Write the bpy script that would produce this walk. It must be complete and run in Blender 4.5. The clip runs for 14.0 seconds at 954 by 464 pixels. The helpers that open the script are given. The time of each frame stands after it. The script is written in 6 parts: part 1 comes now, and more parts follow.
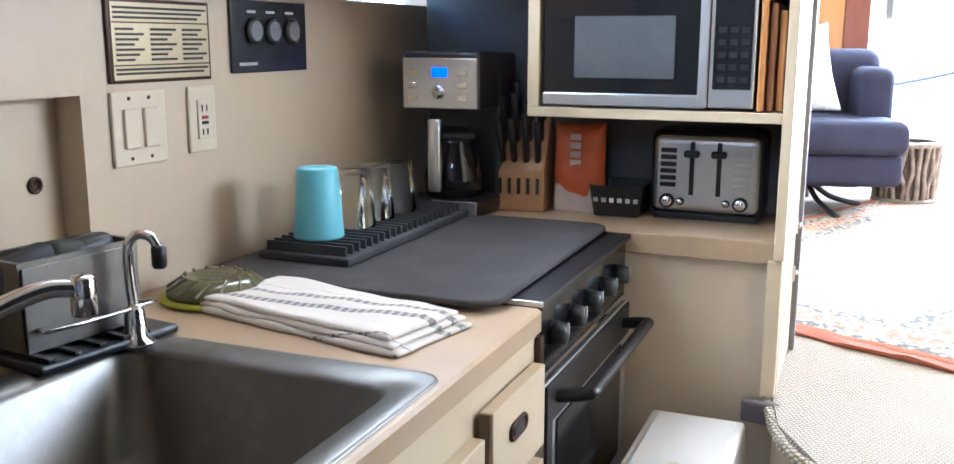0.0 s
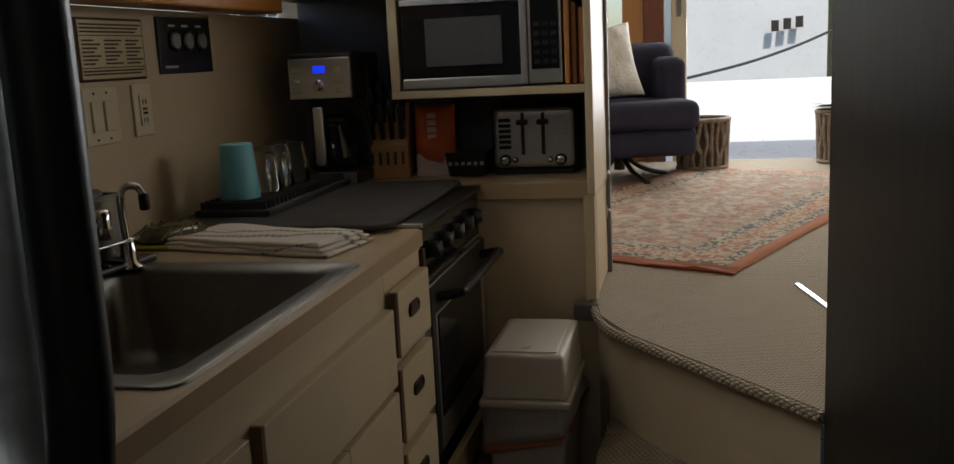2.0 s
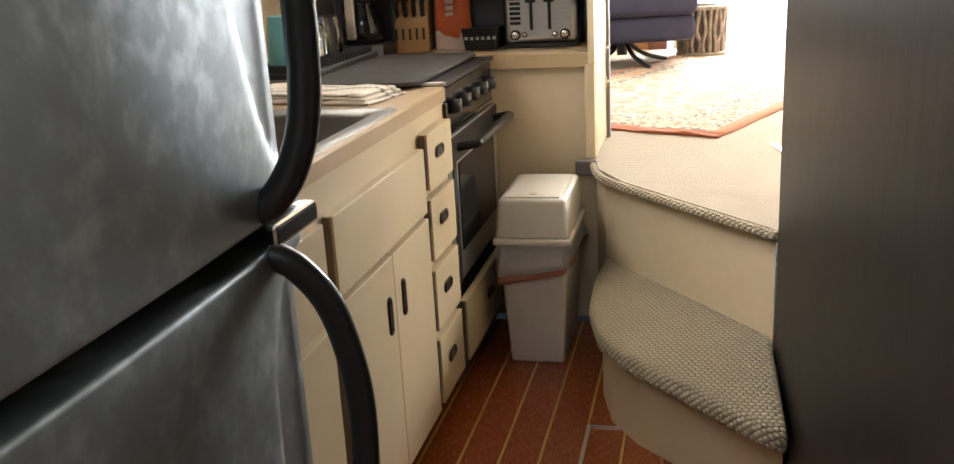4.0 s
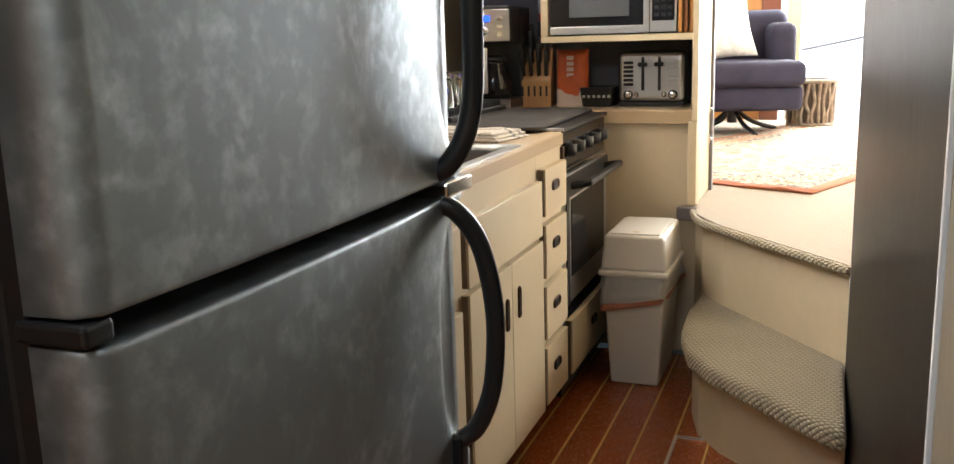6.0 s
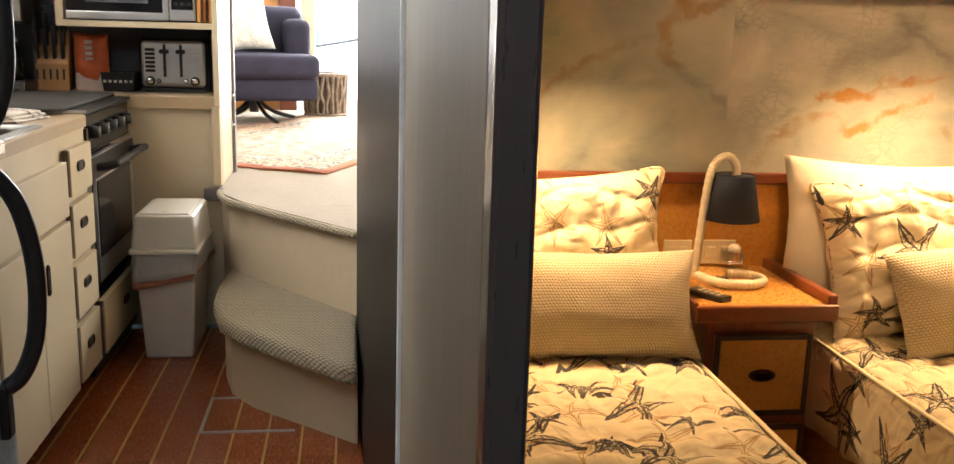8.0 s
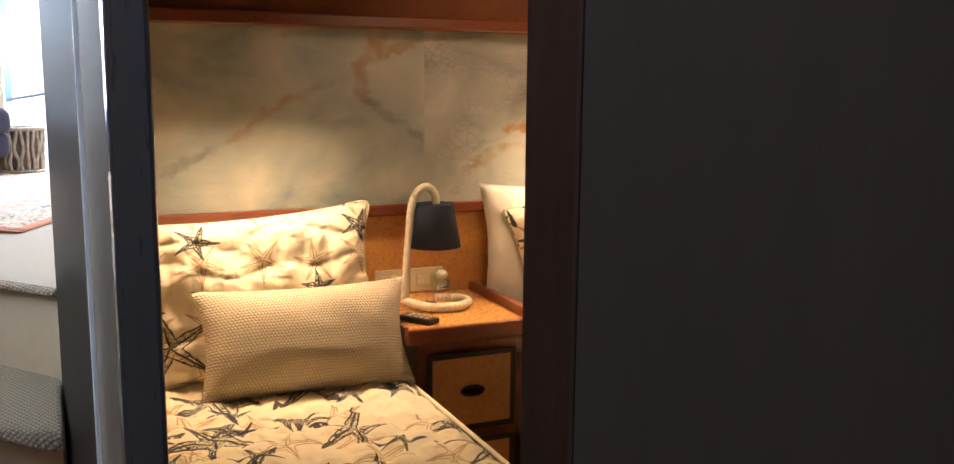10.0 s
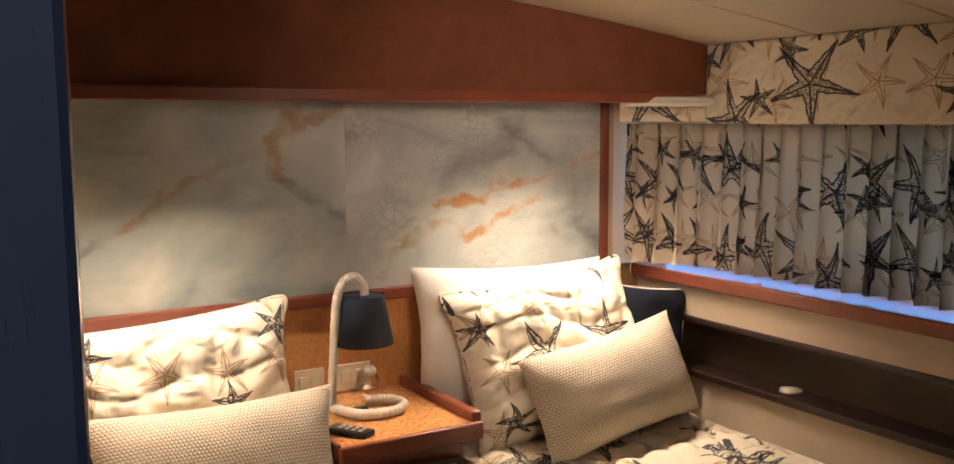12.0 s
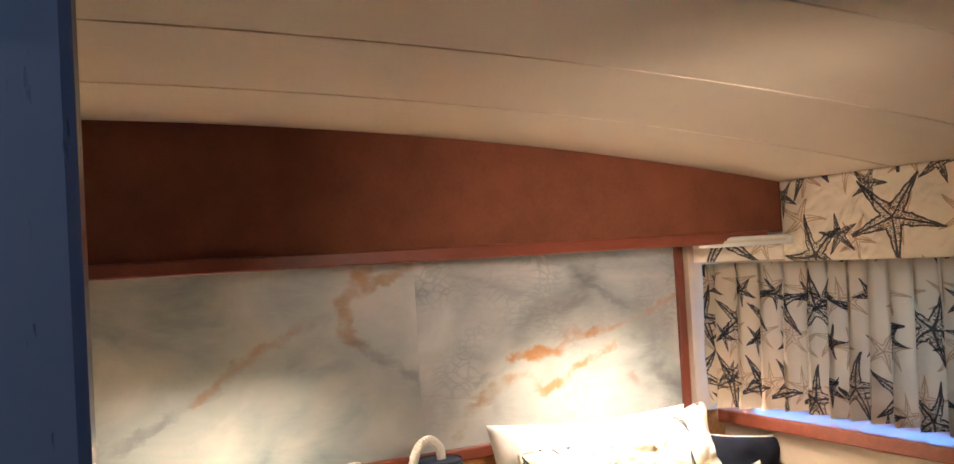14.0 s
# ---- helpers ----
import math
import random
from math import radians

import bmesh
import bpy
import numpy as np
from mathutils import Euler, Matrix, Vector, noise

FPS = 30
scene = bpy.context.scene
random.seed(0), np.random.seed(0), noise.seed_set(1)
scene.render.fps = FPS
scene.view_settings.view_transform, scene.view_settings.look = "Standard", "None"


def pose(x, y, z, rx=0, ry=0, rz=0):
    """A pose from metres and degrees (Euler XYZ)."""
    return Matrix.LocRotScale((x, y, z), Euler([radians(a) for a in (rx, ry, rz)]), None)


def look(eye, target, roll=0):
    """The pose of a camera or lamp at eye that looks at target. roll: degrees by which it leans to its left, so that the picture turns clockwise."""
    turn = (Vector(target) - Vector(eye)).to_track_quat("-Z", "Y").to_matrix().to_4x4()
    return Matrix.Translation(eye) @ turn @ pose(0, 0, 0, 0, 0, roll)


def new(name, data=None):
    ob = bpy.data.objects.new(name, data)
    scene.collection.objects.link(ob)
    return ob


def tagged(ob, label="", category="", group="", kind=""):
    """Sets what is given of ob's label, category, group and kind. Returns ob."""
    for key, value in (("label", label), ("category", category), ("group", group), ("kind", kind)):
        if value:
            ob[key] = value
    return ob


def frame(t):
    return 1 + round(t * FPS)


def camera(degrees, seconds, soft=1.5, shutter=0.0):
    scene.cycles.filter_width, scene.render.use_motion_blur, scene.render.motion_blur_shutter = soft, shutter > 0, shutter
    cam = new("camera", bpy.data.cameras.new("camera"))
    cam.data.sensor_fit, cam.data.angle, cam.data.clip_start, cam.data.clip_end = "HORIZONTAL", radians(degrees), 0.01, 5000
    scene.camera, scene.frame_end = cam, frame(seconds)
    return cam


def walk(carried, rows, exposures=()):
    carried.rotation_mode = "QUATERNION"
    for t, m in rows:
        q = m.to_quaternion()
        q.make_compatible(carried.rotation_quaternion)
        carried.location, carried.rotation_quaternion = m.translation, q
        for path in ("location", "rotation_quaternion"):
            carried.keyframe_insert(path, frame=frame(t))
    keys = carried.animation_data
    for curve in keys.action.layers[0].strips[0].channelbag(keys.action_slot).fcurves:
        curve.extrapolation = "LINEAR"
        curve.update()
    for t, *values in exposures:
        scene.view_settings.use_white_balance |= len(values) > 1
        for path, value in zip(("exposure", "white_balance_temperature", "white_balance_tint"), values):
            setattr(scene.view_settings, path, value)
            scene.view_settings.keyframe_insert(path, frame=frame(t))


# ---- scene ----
cam = camera(53.4, 14.0)
PATH = [
    (0, (0.434, 0.163, 1.348), (-0.312, 1.976, 0.951), 0.1),
    (0.5, (0.495, -0.028, 1.34), (-0.175, 1.818, 0.961), -2.4),
    (1, (0.497, -0.183, 1.361), (-0.094, 1.712, 1.112), -4.2),
    (1.5, (0.512, -0.349, 1.346), (0.073, 1.589, 1.123), -4.0),
    (2, (0.556, -0.44, 1.296), (0.115, 1.475, 0.927), -2.8),
    (2.5, (0.611, -0.547, 1.263), (0.139, 1.319, 0.721), -3.6),
    (2.7, (0.643, -0.593, 1.27), (0.152, 1.251, 0.67), -3.2),
    (4.8, (0.615, -1.002, 1.236), (0.172, 0.881, 0.727), -3.1),
    (5, (0.656, -1.043, 1.237), (0.086, 0.813, 0.755), -3.1),
    (5.5, (0.700, -1.145, 1.234), (0.013, 0.679, 0.784), -2.7),
    (6, (0.733, -1.264, 1.221), (0.048, 0.569, 0.81), -1.7),
    (6.5, (0.783, -1.408, 1.222), (0.259, 0.479, 0.816), -0.4),
    (7, (0.816, -1.472, 1.234), (0.586, 0.474, 0.837), 1.5),
    (7.5, (0.799, -1.506, 1.219), (0.71, 0.458, 0.855), 2.0),
    (8, (0.782, -1.541, 1.218), (1.05, 0.395, 0.794), 1.7),
    (8.5, (0.802, -1.577, 1.207), (1.362, 0.274, 0.707), 2.9),
    (8.7, (0.813, -1.645, 1.189), (1.375, 0.202, 0.68), 3.0),
    (10.8, (0.824, -1.523, 1.241), (1.763, 0.23, 1.018), -0.2),
    (11, (0.822, -1.471, 1.253), (1.767, 0.268, 1.023), 0.2),
    (11.5, (0.838, -1.385, 1.255), (1.834, 0.312, 1.03), 0.4),
    (12, (0.841, -1.312, 1.277), (1.869, 0.394, 1.04), -0.3),
    (12.5, (0.850, -1.282, 1.281), (1.868, 0.425, 1.058), -0.3),
    (13, (0.852, -1.281, 1.294), (1.759, 0.499, 1.077), -1.9),
    (13.5, (0.856, -1.277, 1.285), (1.733, 0.524, 1.376), -3.5),
    (14, (0.857, -1.268, 1.319), (1.771, 0.511, 1.37), -3.3),
]
EXPOSURES = [
    (0.0, 2.65, 5000, 10), (0.25, 2.0, 5150, 10), (0.5, 1.15, 5400, 10), (0.8, 0.3, 5800, 10), (1.1, -0.1, 6000, 10), (1.6, -0.5, 6200, 10), (2.1, -0.1, 6600, 10), (2.6, 1.3, 6600, 10),
    (5.0, 2.4, 6600, 10), (7.0, 2.5, 6600, 10), (8.0, 2.2, 6400, 10), (8.7, 1.95, 5900, 10), (10.8, 2.0, 4900, 10), (12.0, 1.9, 4300, 10), (13.0, 1.85, 4100, 10), (13.5, 2.0, 4100, 10), (14.0, 2.6, 4100, 10),
]
walk(cam, [(t, look(eye, target, roll)) for t, eye, target, roll in PATH], EXPOSURES)
AFT_W, SIDE_W, PASSAGE_FILL_W, BERTH_W, CABIN_FILL_W = 50.0, 18.0, 3.4, 1.8, 0.42
STARBOARD_FILL_W = 15.0


# ---------- world and sun ----------
world = bpy.data.worlds.new("world")
scene.world = world
world.use_nodes = True
wn = world.node_tree.nodes
sky = wn.new("ShaderNodeTexSky")
sky.sky_type = "NISHITA"
sky.sun_disc = False
sky.sun_elevation, sky.sun_rotation = radians(53), radians(144)
world.node_tree.links.new(sky.outputs[0], wn["Background"].inputs[0])
wn["Background"].inputs[1].default_value = 0.15


def lamp(name, kind, m, energy, colour=(1, 1, 1), size=(1, 1), spread=180):
    d = bpy.data.lights.new(name, kind)
    d.energy, d.color = energy, colour
    if kind == "AREA":
        d.shape, d.size, d.size_y = "RECTANGLE", size[0], size[1]
        d.spread = radians(spread)
    elif kind == "SUN":
        d.angle = radians(0.5)
    elif kind == "SPOT":
        d.spot_size, d.spot_blend, d.shadow_soft_size = radians(spread), 0.9, size[0]
    else:
        d.shadow_soft_size = size[0]
    ob = new(name, d)
    ob.matrix_world = m
    return ob


lamp("sun", "SUN", look((8, -11, 18), (0, 0, 0)), 5.0, (1, 0.95, 0.88))
# sky light standing in the aft door, side window and hull window openings
lamp("aft_door_sky", "AREA", look((0.97, 5.60, 1.65), (0.9, 3.0, 1.0)), AFT_W, (0.93, 0.97, 1.0), (1.05, 1.6))
lamp("side_window_sky", "AREA", look((-0.70, 2.2, 2.0), (0.6, 2.0, 0.9)), SIDE_W, (1.0, 0.96, 0.88), (3.2, 0.6))
# fill for the galley cabinet fronts, set in an added window out of view
lamp("starboard_window_sky", "AREA", look((2.59, 3.4, 1.85), (0.6, 2.2, 0.7)), STARBOARD_FILL_W, (1.0, 0.97, 0.92), (2.6, 0.55))
# added daylight fill under the closed overhead, for the post and refrigerator
lamp("passage_hatch_sky", "AREA", look((0.48, -1.85, 2.35), (0.55, -1.2, 0.6)), PASSAGE_FILL_W, (0.74, 0.88, 1.0), (0.5, 0.7))
lamp("cabin_window_sky", "AREA", look((2.74, 0.0, 1.06), (2.0, 0.0, 0.9)), 0.02, (0.98, 0.98, 1.0), (1.5, 0.36))
WARM = (1.0, 0.60, 0.26)
lamp("berth_light_a", "AREA", look((1.25, 0.545, 1.326), (1.25, 0.44, 0.5)), BERTH_W * 0.8, WARM, (0.44, 0.05), 100)
lamp("berth_light_b", "AREA", look((2.20, 0.550, 1.324), (2.20, 0.44, 0.5)), BERTH_W, WARM, (0.36, 0.05), 104)
# added warm fill without a fixture, aimed at the locker face and head wall
lamp("cabin_ceiling_light", "AREA", look((1.62, -0.85, 1.39), (2.15, 0.60, 1.22)), CABIN_FILL_W, WARM, (0.25, 0.12), 62)

# ---------- materials ----------


class Nodes:
    def __init__(self, name):
        self.m = bpy.data.materials.new(name)
        self.m.use_nodes = True
        self.t = self.m.node_tree
        self.b = self.t.nodes["Principled BSDF"]

    def add(self, kind, **vals):
        n = self.t.nodes.new(kind)
        for k, v in vals.items():
            n.inputs[k].default_value = v
        return n

    def link(self, a, b):
        self.t.links.new(a, b)

    def coord(self, uv=False):
        n = self.t.nodes.new("ShaderNodeTexCoord")
        return n.outputs["UV" if uv else "Object"]

    def maths(self, op, a, b=None, c=None):
        n = self.t.nodes.new("ShaderNodeMath")
        n.operation = op
        for i, v in enumerate((a, b, c)):
            if v is None:
                continue
            if isinstance(v, (int, float)):
                n.inputs[i].default_value = v
            else:
                self.link(v, n.inputs[i])
        return n.outputs[0]

    def mix(self, fac, a, b, mode="MIX"):
        n = self.t.nodes.new("ShaderNodeMix")
        n.data_type, n.blend_type = "RGBA", mode
        for i, v in ((0, fac), (6, a), (7, b)):
            if isinstance(v, (int, float)):
                n.inputs[i].default_value = v
            elif isinstance(v, tuple):
                n.inputs[i].default_value = (*v[:3], 1)
            else:
                self.link(v, n.inputs[i])
        return n.outputs[2]

    def noise(self, vec, scale, detail=4.0, rough=0.55, dist=0.0):
        n = self.t.nodes.new("ShaderNodeTexNoise")
        n.inputs["Scale"].default_value = scale
        n.inputs["Detail"].default_value = detail
        n.inputs["Roughness"].default_value = rough
        n.inputs["Distortion"].default_value = dist
        self.link(vec, n.inputs["Vector"])
        return n.outputs[0]

    def ramp(self, fac, *stops):
        n = self.t.nodes.new("ShaderNodeValToRGB")
        e = n.color_ramp.elements
        while len(e) < len(stops):
            e.new(0.5)
        for el, (p, c) in zip(e, stops):
            el.position = p
            el.color = (*((c, c, c) if isinstance(c, (int, float)) else c), 1)
        self.link(fac, n.inputs[0])
        return n.outputs[0]

    def scaled(self, vec, s):
        n = self.t.nodes.new("ShaderNodeMapping")
        n.inputs["Scale"].default_value = s
        self.link(vec, n.inputs[0])
        return n.outputs[0]

    def bump(self, h, dist=0.001, strength=1.0):
        n = self.t.nodes.new("ShaderNodeBump")
        n.inputs["Distance"].default_value = dist
        n.inputs["Strength"].default_value = strength
        self.link(h, n.inputs["Height"])
        self.link(n.outputs[0], self.b.inputs["Normal"])


def mat(name, col, rough=0.5, metal=0.0, vary=0.12, scale=6.0, bump=0.0, bscale=60.0, stretch=(1, 1, 1), coat=0.0, rvary=0.1, col2=None, spec=0.5):
    """Painted, moulded or metal surface with wear at two scales."""
    k = Nodes(name)
    v = k.scaled(k.coord(), stretch)
    big, fine = k.noise(v, scale), k.noise(v, scale * 14, 5, 0.65)
    d = col2 or tuple(c * (1 - 2.2 * vary) for c in col)
    f = k.maths("ADD", k.maths("MULTIPLY", big, 0.65), k.maths("MULTIPLY", fine, 0.35))
    k.link(k.mix(k.ramp(f, (0.35, 1.0), (0.68, 0.0)), col, d), k.b.inputs["Base Color"])
    info = k.t.nodes.new("ShaderNodeObjectInfo")
    k.link(k.maths("ADD", k.maths("MULTIPLY", fine, rvary * 2), rough - rvary), k.b.inputs["Roughness"])
    k.b.inputs["Metallic"].default_value = metal
    k.b.inputs["Coat Weight"].default_value = coat
    k.b.inputs["Specular IOR Level"].default_value = spec
    if bump:
        k.bump(k.noise(v, bscale, 4), bump)
    return k.m


def wood(name, a, b, rough=0.35, stretch=(3, 0.6, 3), scale=12, coat=0.3, burl=False):
    k = Nodes(name)
    v = k.scaled(k.coord(), stretch)
    g = k.noise(v, scale, 8, 0.7, 3.5 if burl else 1.2)
    fine = k.noise(v, scale * 8, 6, 0.7, 0.6)
    info = k.t.nodes.new("ShaderNodeObjectInfo")
    f = k.maths("ADD", k.maths("MULTIPLY", g, 0.7), k.maths("MULTIPLY", fine, 0.3))
    c = k.mix(k.ramp(f, (0.32, 0.0), (0.68, 1.0)), a, b)
    c = k.mix(k.maths("MULTIPLY", info.outputs["Random"], 0.35), c, tuple(x * 0.55 for x in a))
    k.link(c, k.b.inputs["Base Color"])
    k.link(k.maths("ADD", k.maths("MULTIPLY", fine, 0.2), rough - 0.1), k.b.inputs["Roughness"])
    k.b.inputs["Coat Weight"].default_value = coat
    k.b.inputs["Coat Roughness"].default_value = 0.25
    k.bump(fine, 0.0004)
    return k.m


def weave(name, a, b, per=(120, 120), depth=0.003, rough=0.95, uv=False, twill=False):
    """Knitted or looped cloth: rows of bumps with darker gaps."""
    k = Nodes(name)
    v = k.coord(uv)
    s = k.t.nodes.new("ShaderNodeSeparateXYZ")
    wob = k.noise(v, 9, 3)
    k.link(v, s.inputs[0])
    zz = k.maths("MULTIPLY", s.outputs[2], 0.0 if uv else 0.8)
    x = k.maths("ADD", k.maths("ADD", s.outputs[0], zz), k.maths("MULTIPLY", wob, 0.012))
    y = k.maths("ADD", k.maths("ADD", s.outputs[1], zz), k.maths("MULTIPLY", wob, 0.010))
    yy = k.maths("MULTIPLY", y, per[1])
    row = k.maths("MULTIPLY", k.maths("FLOOR", k.maths("DIVIDE", yy, math.pi)), math.pi / 2)
    sx = k.maths("ABSOLUTE", k.maths("SINE", k.maths("ADD", k.maths("MULTIPLY", x, per[0]), row)))
    sy = k.maths("ABSOLUTE", k.maths("SINE", yy))
    h = k.maths("POWER", k.maths("MULTIPLY", sx, sy), 0.6)
    fine = k.noise(v, 260, 3)
    h2 = k.maths("ADD", h, k.maths("MULTIPLY", fine, 0.3))
    c = k.mix(k.ramp(h, (0.05, 0.0), (0.75, 1.0)), b, a)
    c = k.mix(k.maths("MULTIPLY", k.noise(v, 4, 4), 0.3), c, b)
    k.link(c, k.b.inputs["Base Color"])
    k.b.inputs["Roughness"].default_value = rough
    k.b.inputs["Specular IOR Level"].default_value = 0.15
    k.b.inputs["Sheen Weight"].default_value = 0.2
    k.bump(h2, depth)
    return k.m


def starfish_cloth(name, base=(0.78, 0.70, 0.55), size=7.0, through_light=0.0):
    """Cream cotton printed with sketched starfish, dark ones over tan ones."""
    k = Nodes(name)
    v = k.coord(True)
    colour = k.mix(k.noise(v, 5, 4), base, tuple(c * 0.88 for c in base))
    wob = k.maths("SUBTRACT", k.noise(v, 42, 3), 0.5)
    hatch = k.noise(k.scaled(v, (1.0, 2.6, 1.0)), 95, 5, 0.75, 1.2)
    layers = (
        (size * 0.95, 3.7, (0.40, 0.27, 0.14), 0.54, 0.85, 0.58, 0.25),
        (size * 0.60, 0.0, (0.016, 0.019, 0.034), 0.60, 0.88, 0.52, 0.25),
        (size * 1.05, 8.1, (0.016, 0.019, 0.034), 0.50, 0.5, 0.47, 0.28),
    )
    for cells, shift, ink, reach, keep, fill, waist in layers:
        mp = k.t.nodes.new("ShaderNodeMapping")
        mp.inputs["Location"].default_value = (shift, shift * 0.7, 0)
        k.link(v, mp.inputs[0])
        vo = k.t.nodes.new("ShaderNodeTexVoronoi")
        vo.voronoi_dimensions = "2D"
        vo.inputs["Scale"].default_value = cells
        vo.inputs["Randomness"].default_value = 0.42
        k.link(mp.outputs[0], vo.inputs["Vector"])
        sub = k.t.nodes.new("ShaderNodeVectorMath")
        sub.operation = "SUBTRACT"
        k.link(mp.outputs[0], sub.inputs[0])
        k.link(vo.outputs["Position"], sub.inputs[1])
        s = k.t.nodes.new("ShaderNodeSeparateXYZ")
        k.link(sub.outputs[0], s.inputs[0])
        rnd = k.t.nodes.new("ShaderNodeSeparateColor")
        k.link(vo.outputs["Color"], rnd.inputs[0])
        squash = k.maths("ADD", k.maths("MULTIPLY", rnd.outputs[1], 0.4), 0.85)
        yv = k.maths("MULTIPLY", s.outputs[1], squash)
        ang = k.maths("ARCTAN2", yv, s.outputs[0])
        r = k.maths("MULTIPLY", k.maths("SQRT", k.maths("ADD", k.maths("MULTIPLY", s.outputs[0], s.outputs[0]), k.maths("MULTIPLY", yv, yv))), cells)
        r = k.maths("ADD", r, k.maths("MULTIPLY", wob, 0.15))
        spin = k.maths("MULTIPLY", rnd.outputs[0], 40.0)
        bend = k.maths("MULTIPLY", r, k.maths("MULTIPLY", k.maths("SUBTRACT", rnd.outputs[2], 0.5), 1.3))
        turn_ = k.maths("FRACT", k.maths("ADD", k.maths("MULTIPLY", k.maths("ADD", ang, k.maths("ADD", spin, bend)), 5 / (2 * math.pi)), 20.0))
        # angle from the nearest arm's middle line, 0 to 36 degrees
        th = k.maths("MULTIPLY", k.maths("ABSOLUTE", k.maths("SUBTRACT", turn_, 0.5)), 2 * math.pi / 5)
        big = k.maths("MULTIPLY", k.maths("ADD", k.maths("MULTIPLY", rnd.outputs[1], 0.35), 0.72), reach)
        low = k.maths("ADD", k.maths("SINE", th), k.maths("MULTIPLY", k.maths("SINE", k.maths("SUBTRACT", math.pi / 5, th)), waist))
        edge = k.maths("DIVIDE", k.maths("MULTIPLY", big, waist * math.sin(math.pi / 5)), low)
        edge = k.maths("MINIMUM", edge, k.maths("MULTIPLY", big, 0.92))
        inside = k.maths("LESS_THAN", r, edge)
        rim = k.maths("GREATER_THAN", r, k.maths("MULTIPLY", edge, 0.80))
        ridge = k.maths("LESS_THAN", k.maths("MULTIPLY", k.maths("SINE", th), r), 0.012)
        speck = k.maths("GREATER_THAN", hatch, fill)
        sketch = k.maths("MAXIMUM", k.maths("MAXIMUM", k.maths("MULTIPLY", rim, k.maths("GREATER_THAN", hatch, 0.36)), ridge), speck)
        m = k.maths("MULTIPLY", k.maths("MULTIPLY", inside, sketch), k.maths("LESS_THAN", rnd.outputs[2], keep))
        colour = k.mix(k.maths("MULTIPLY", m, 0.92), colour, ink)
    k.link(colour, k.b.inputs["Base Color"])
    k.b.inputs["Roughness"].default_value = 0.85
    k.b.inputs["Specular IOR Level"].default_value = 0.2
    quilt = k.noise(v, 15, 2, 0.5, 0.5)
    k.bump(k.maths("ADD", quilt, k.maths("MULTIPLY", k.noise(v, 600, 2), 0.04)), 0.002 if through_light else 0.024)
    if through_light:
        tr = k.t.nodes.new("ShaderNodeBsdfTranslucent")
        k.link(colour, tr.inputs[0])
        mx = k.t.nodes.new("ShaderNodeMixShader")
        mx.inputs[0].default_value = through_light
        k.link(k.b.outputs[0], mx.inputs[1])
        k.link(tr.outputs[0], mx.inputs[2])
        k.link(mx.outputs[0], k.t.nodes["Material Output"].inputs["Surface"])
    return k.m


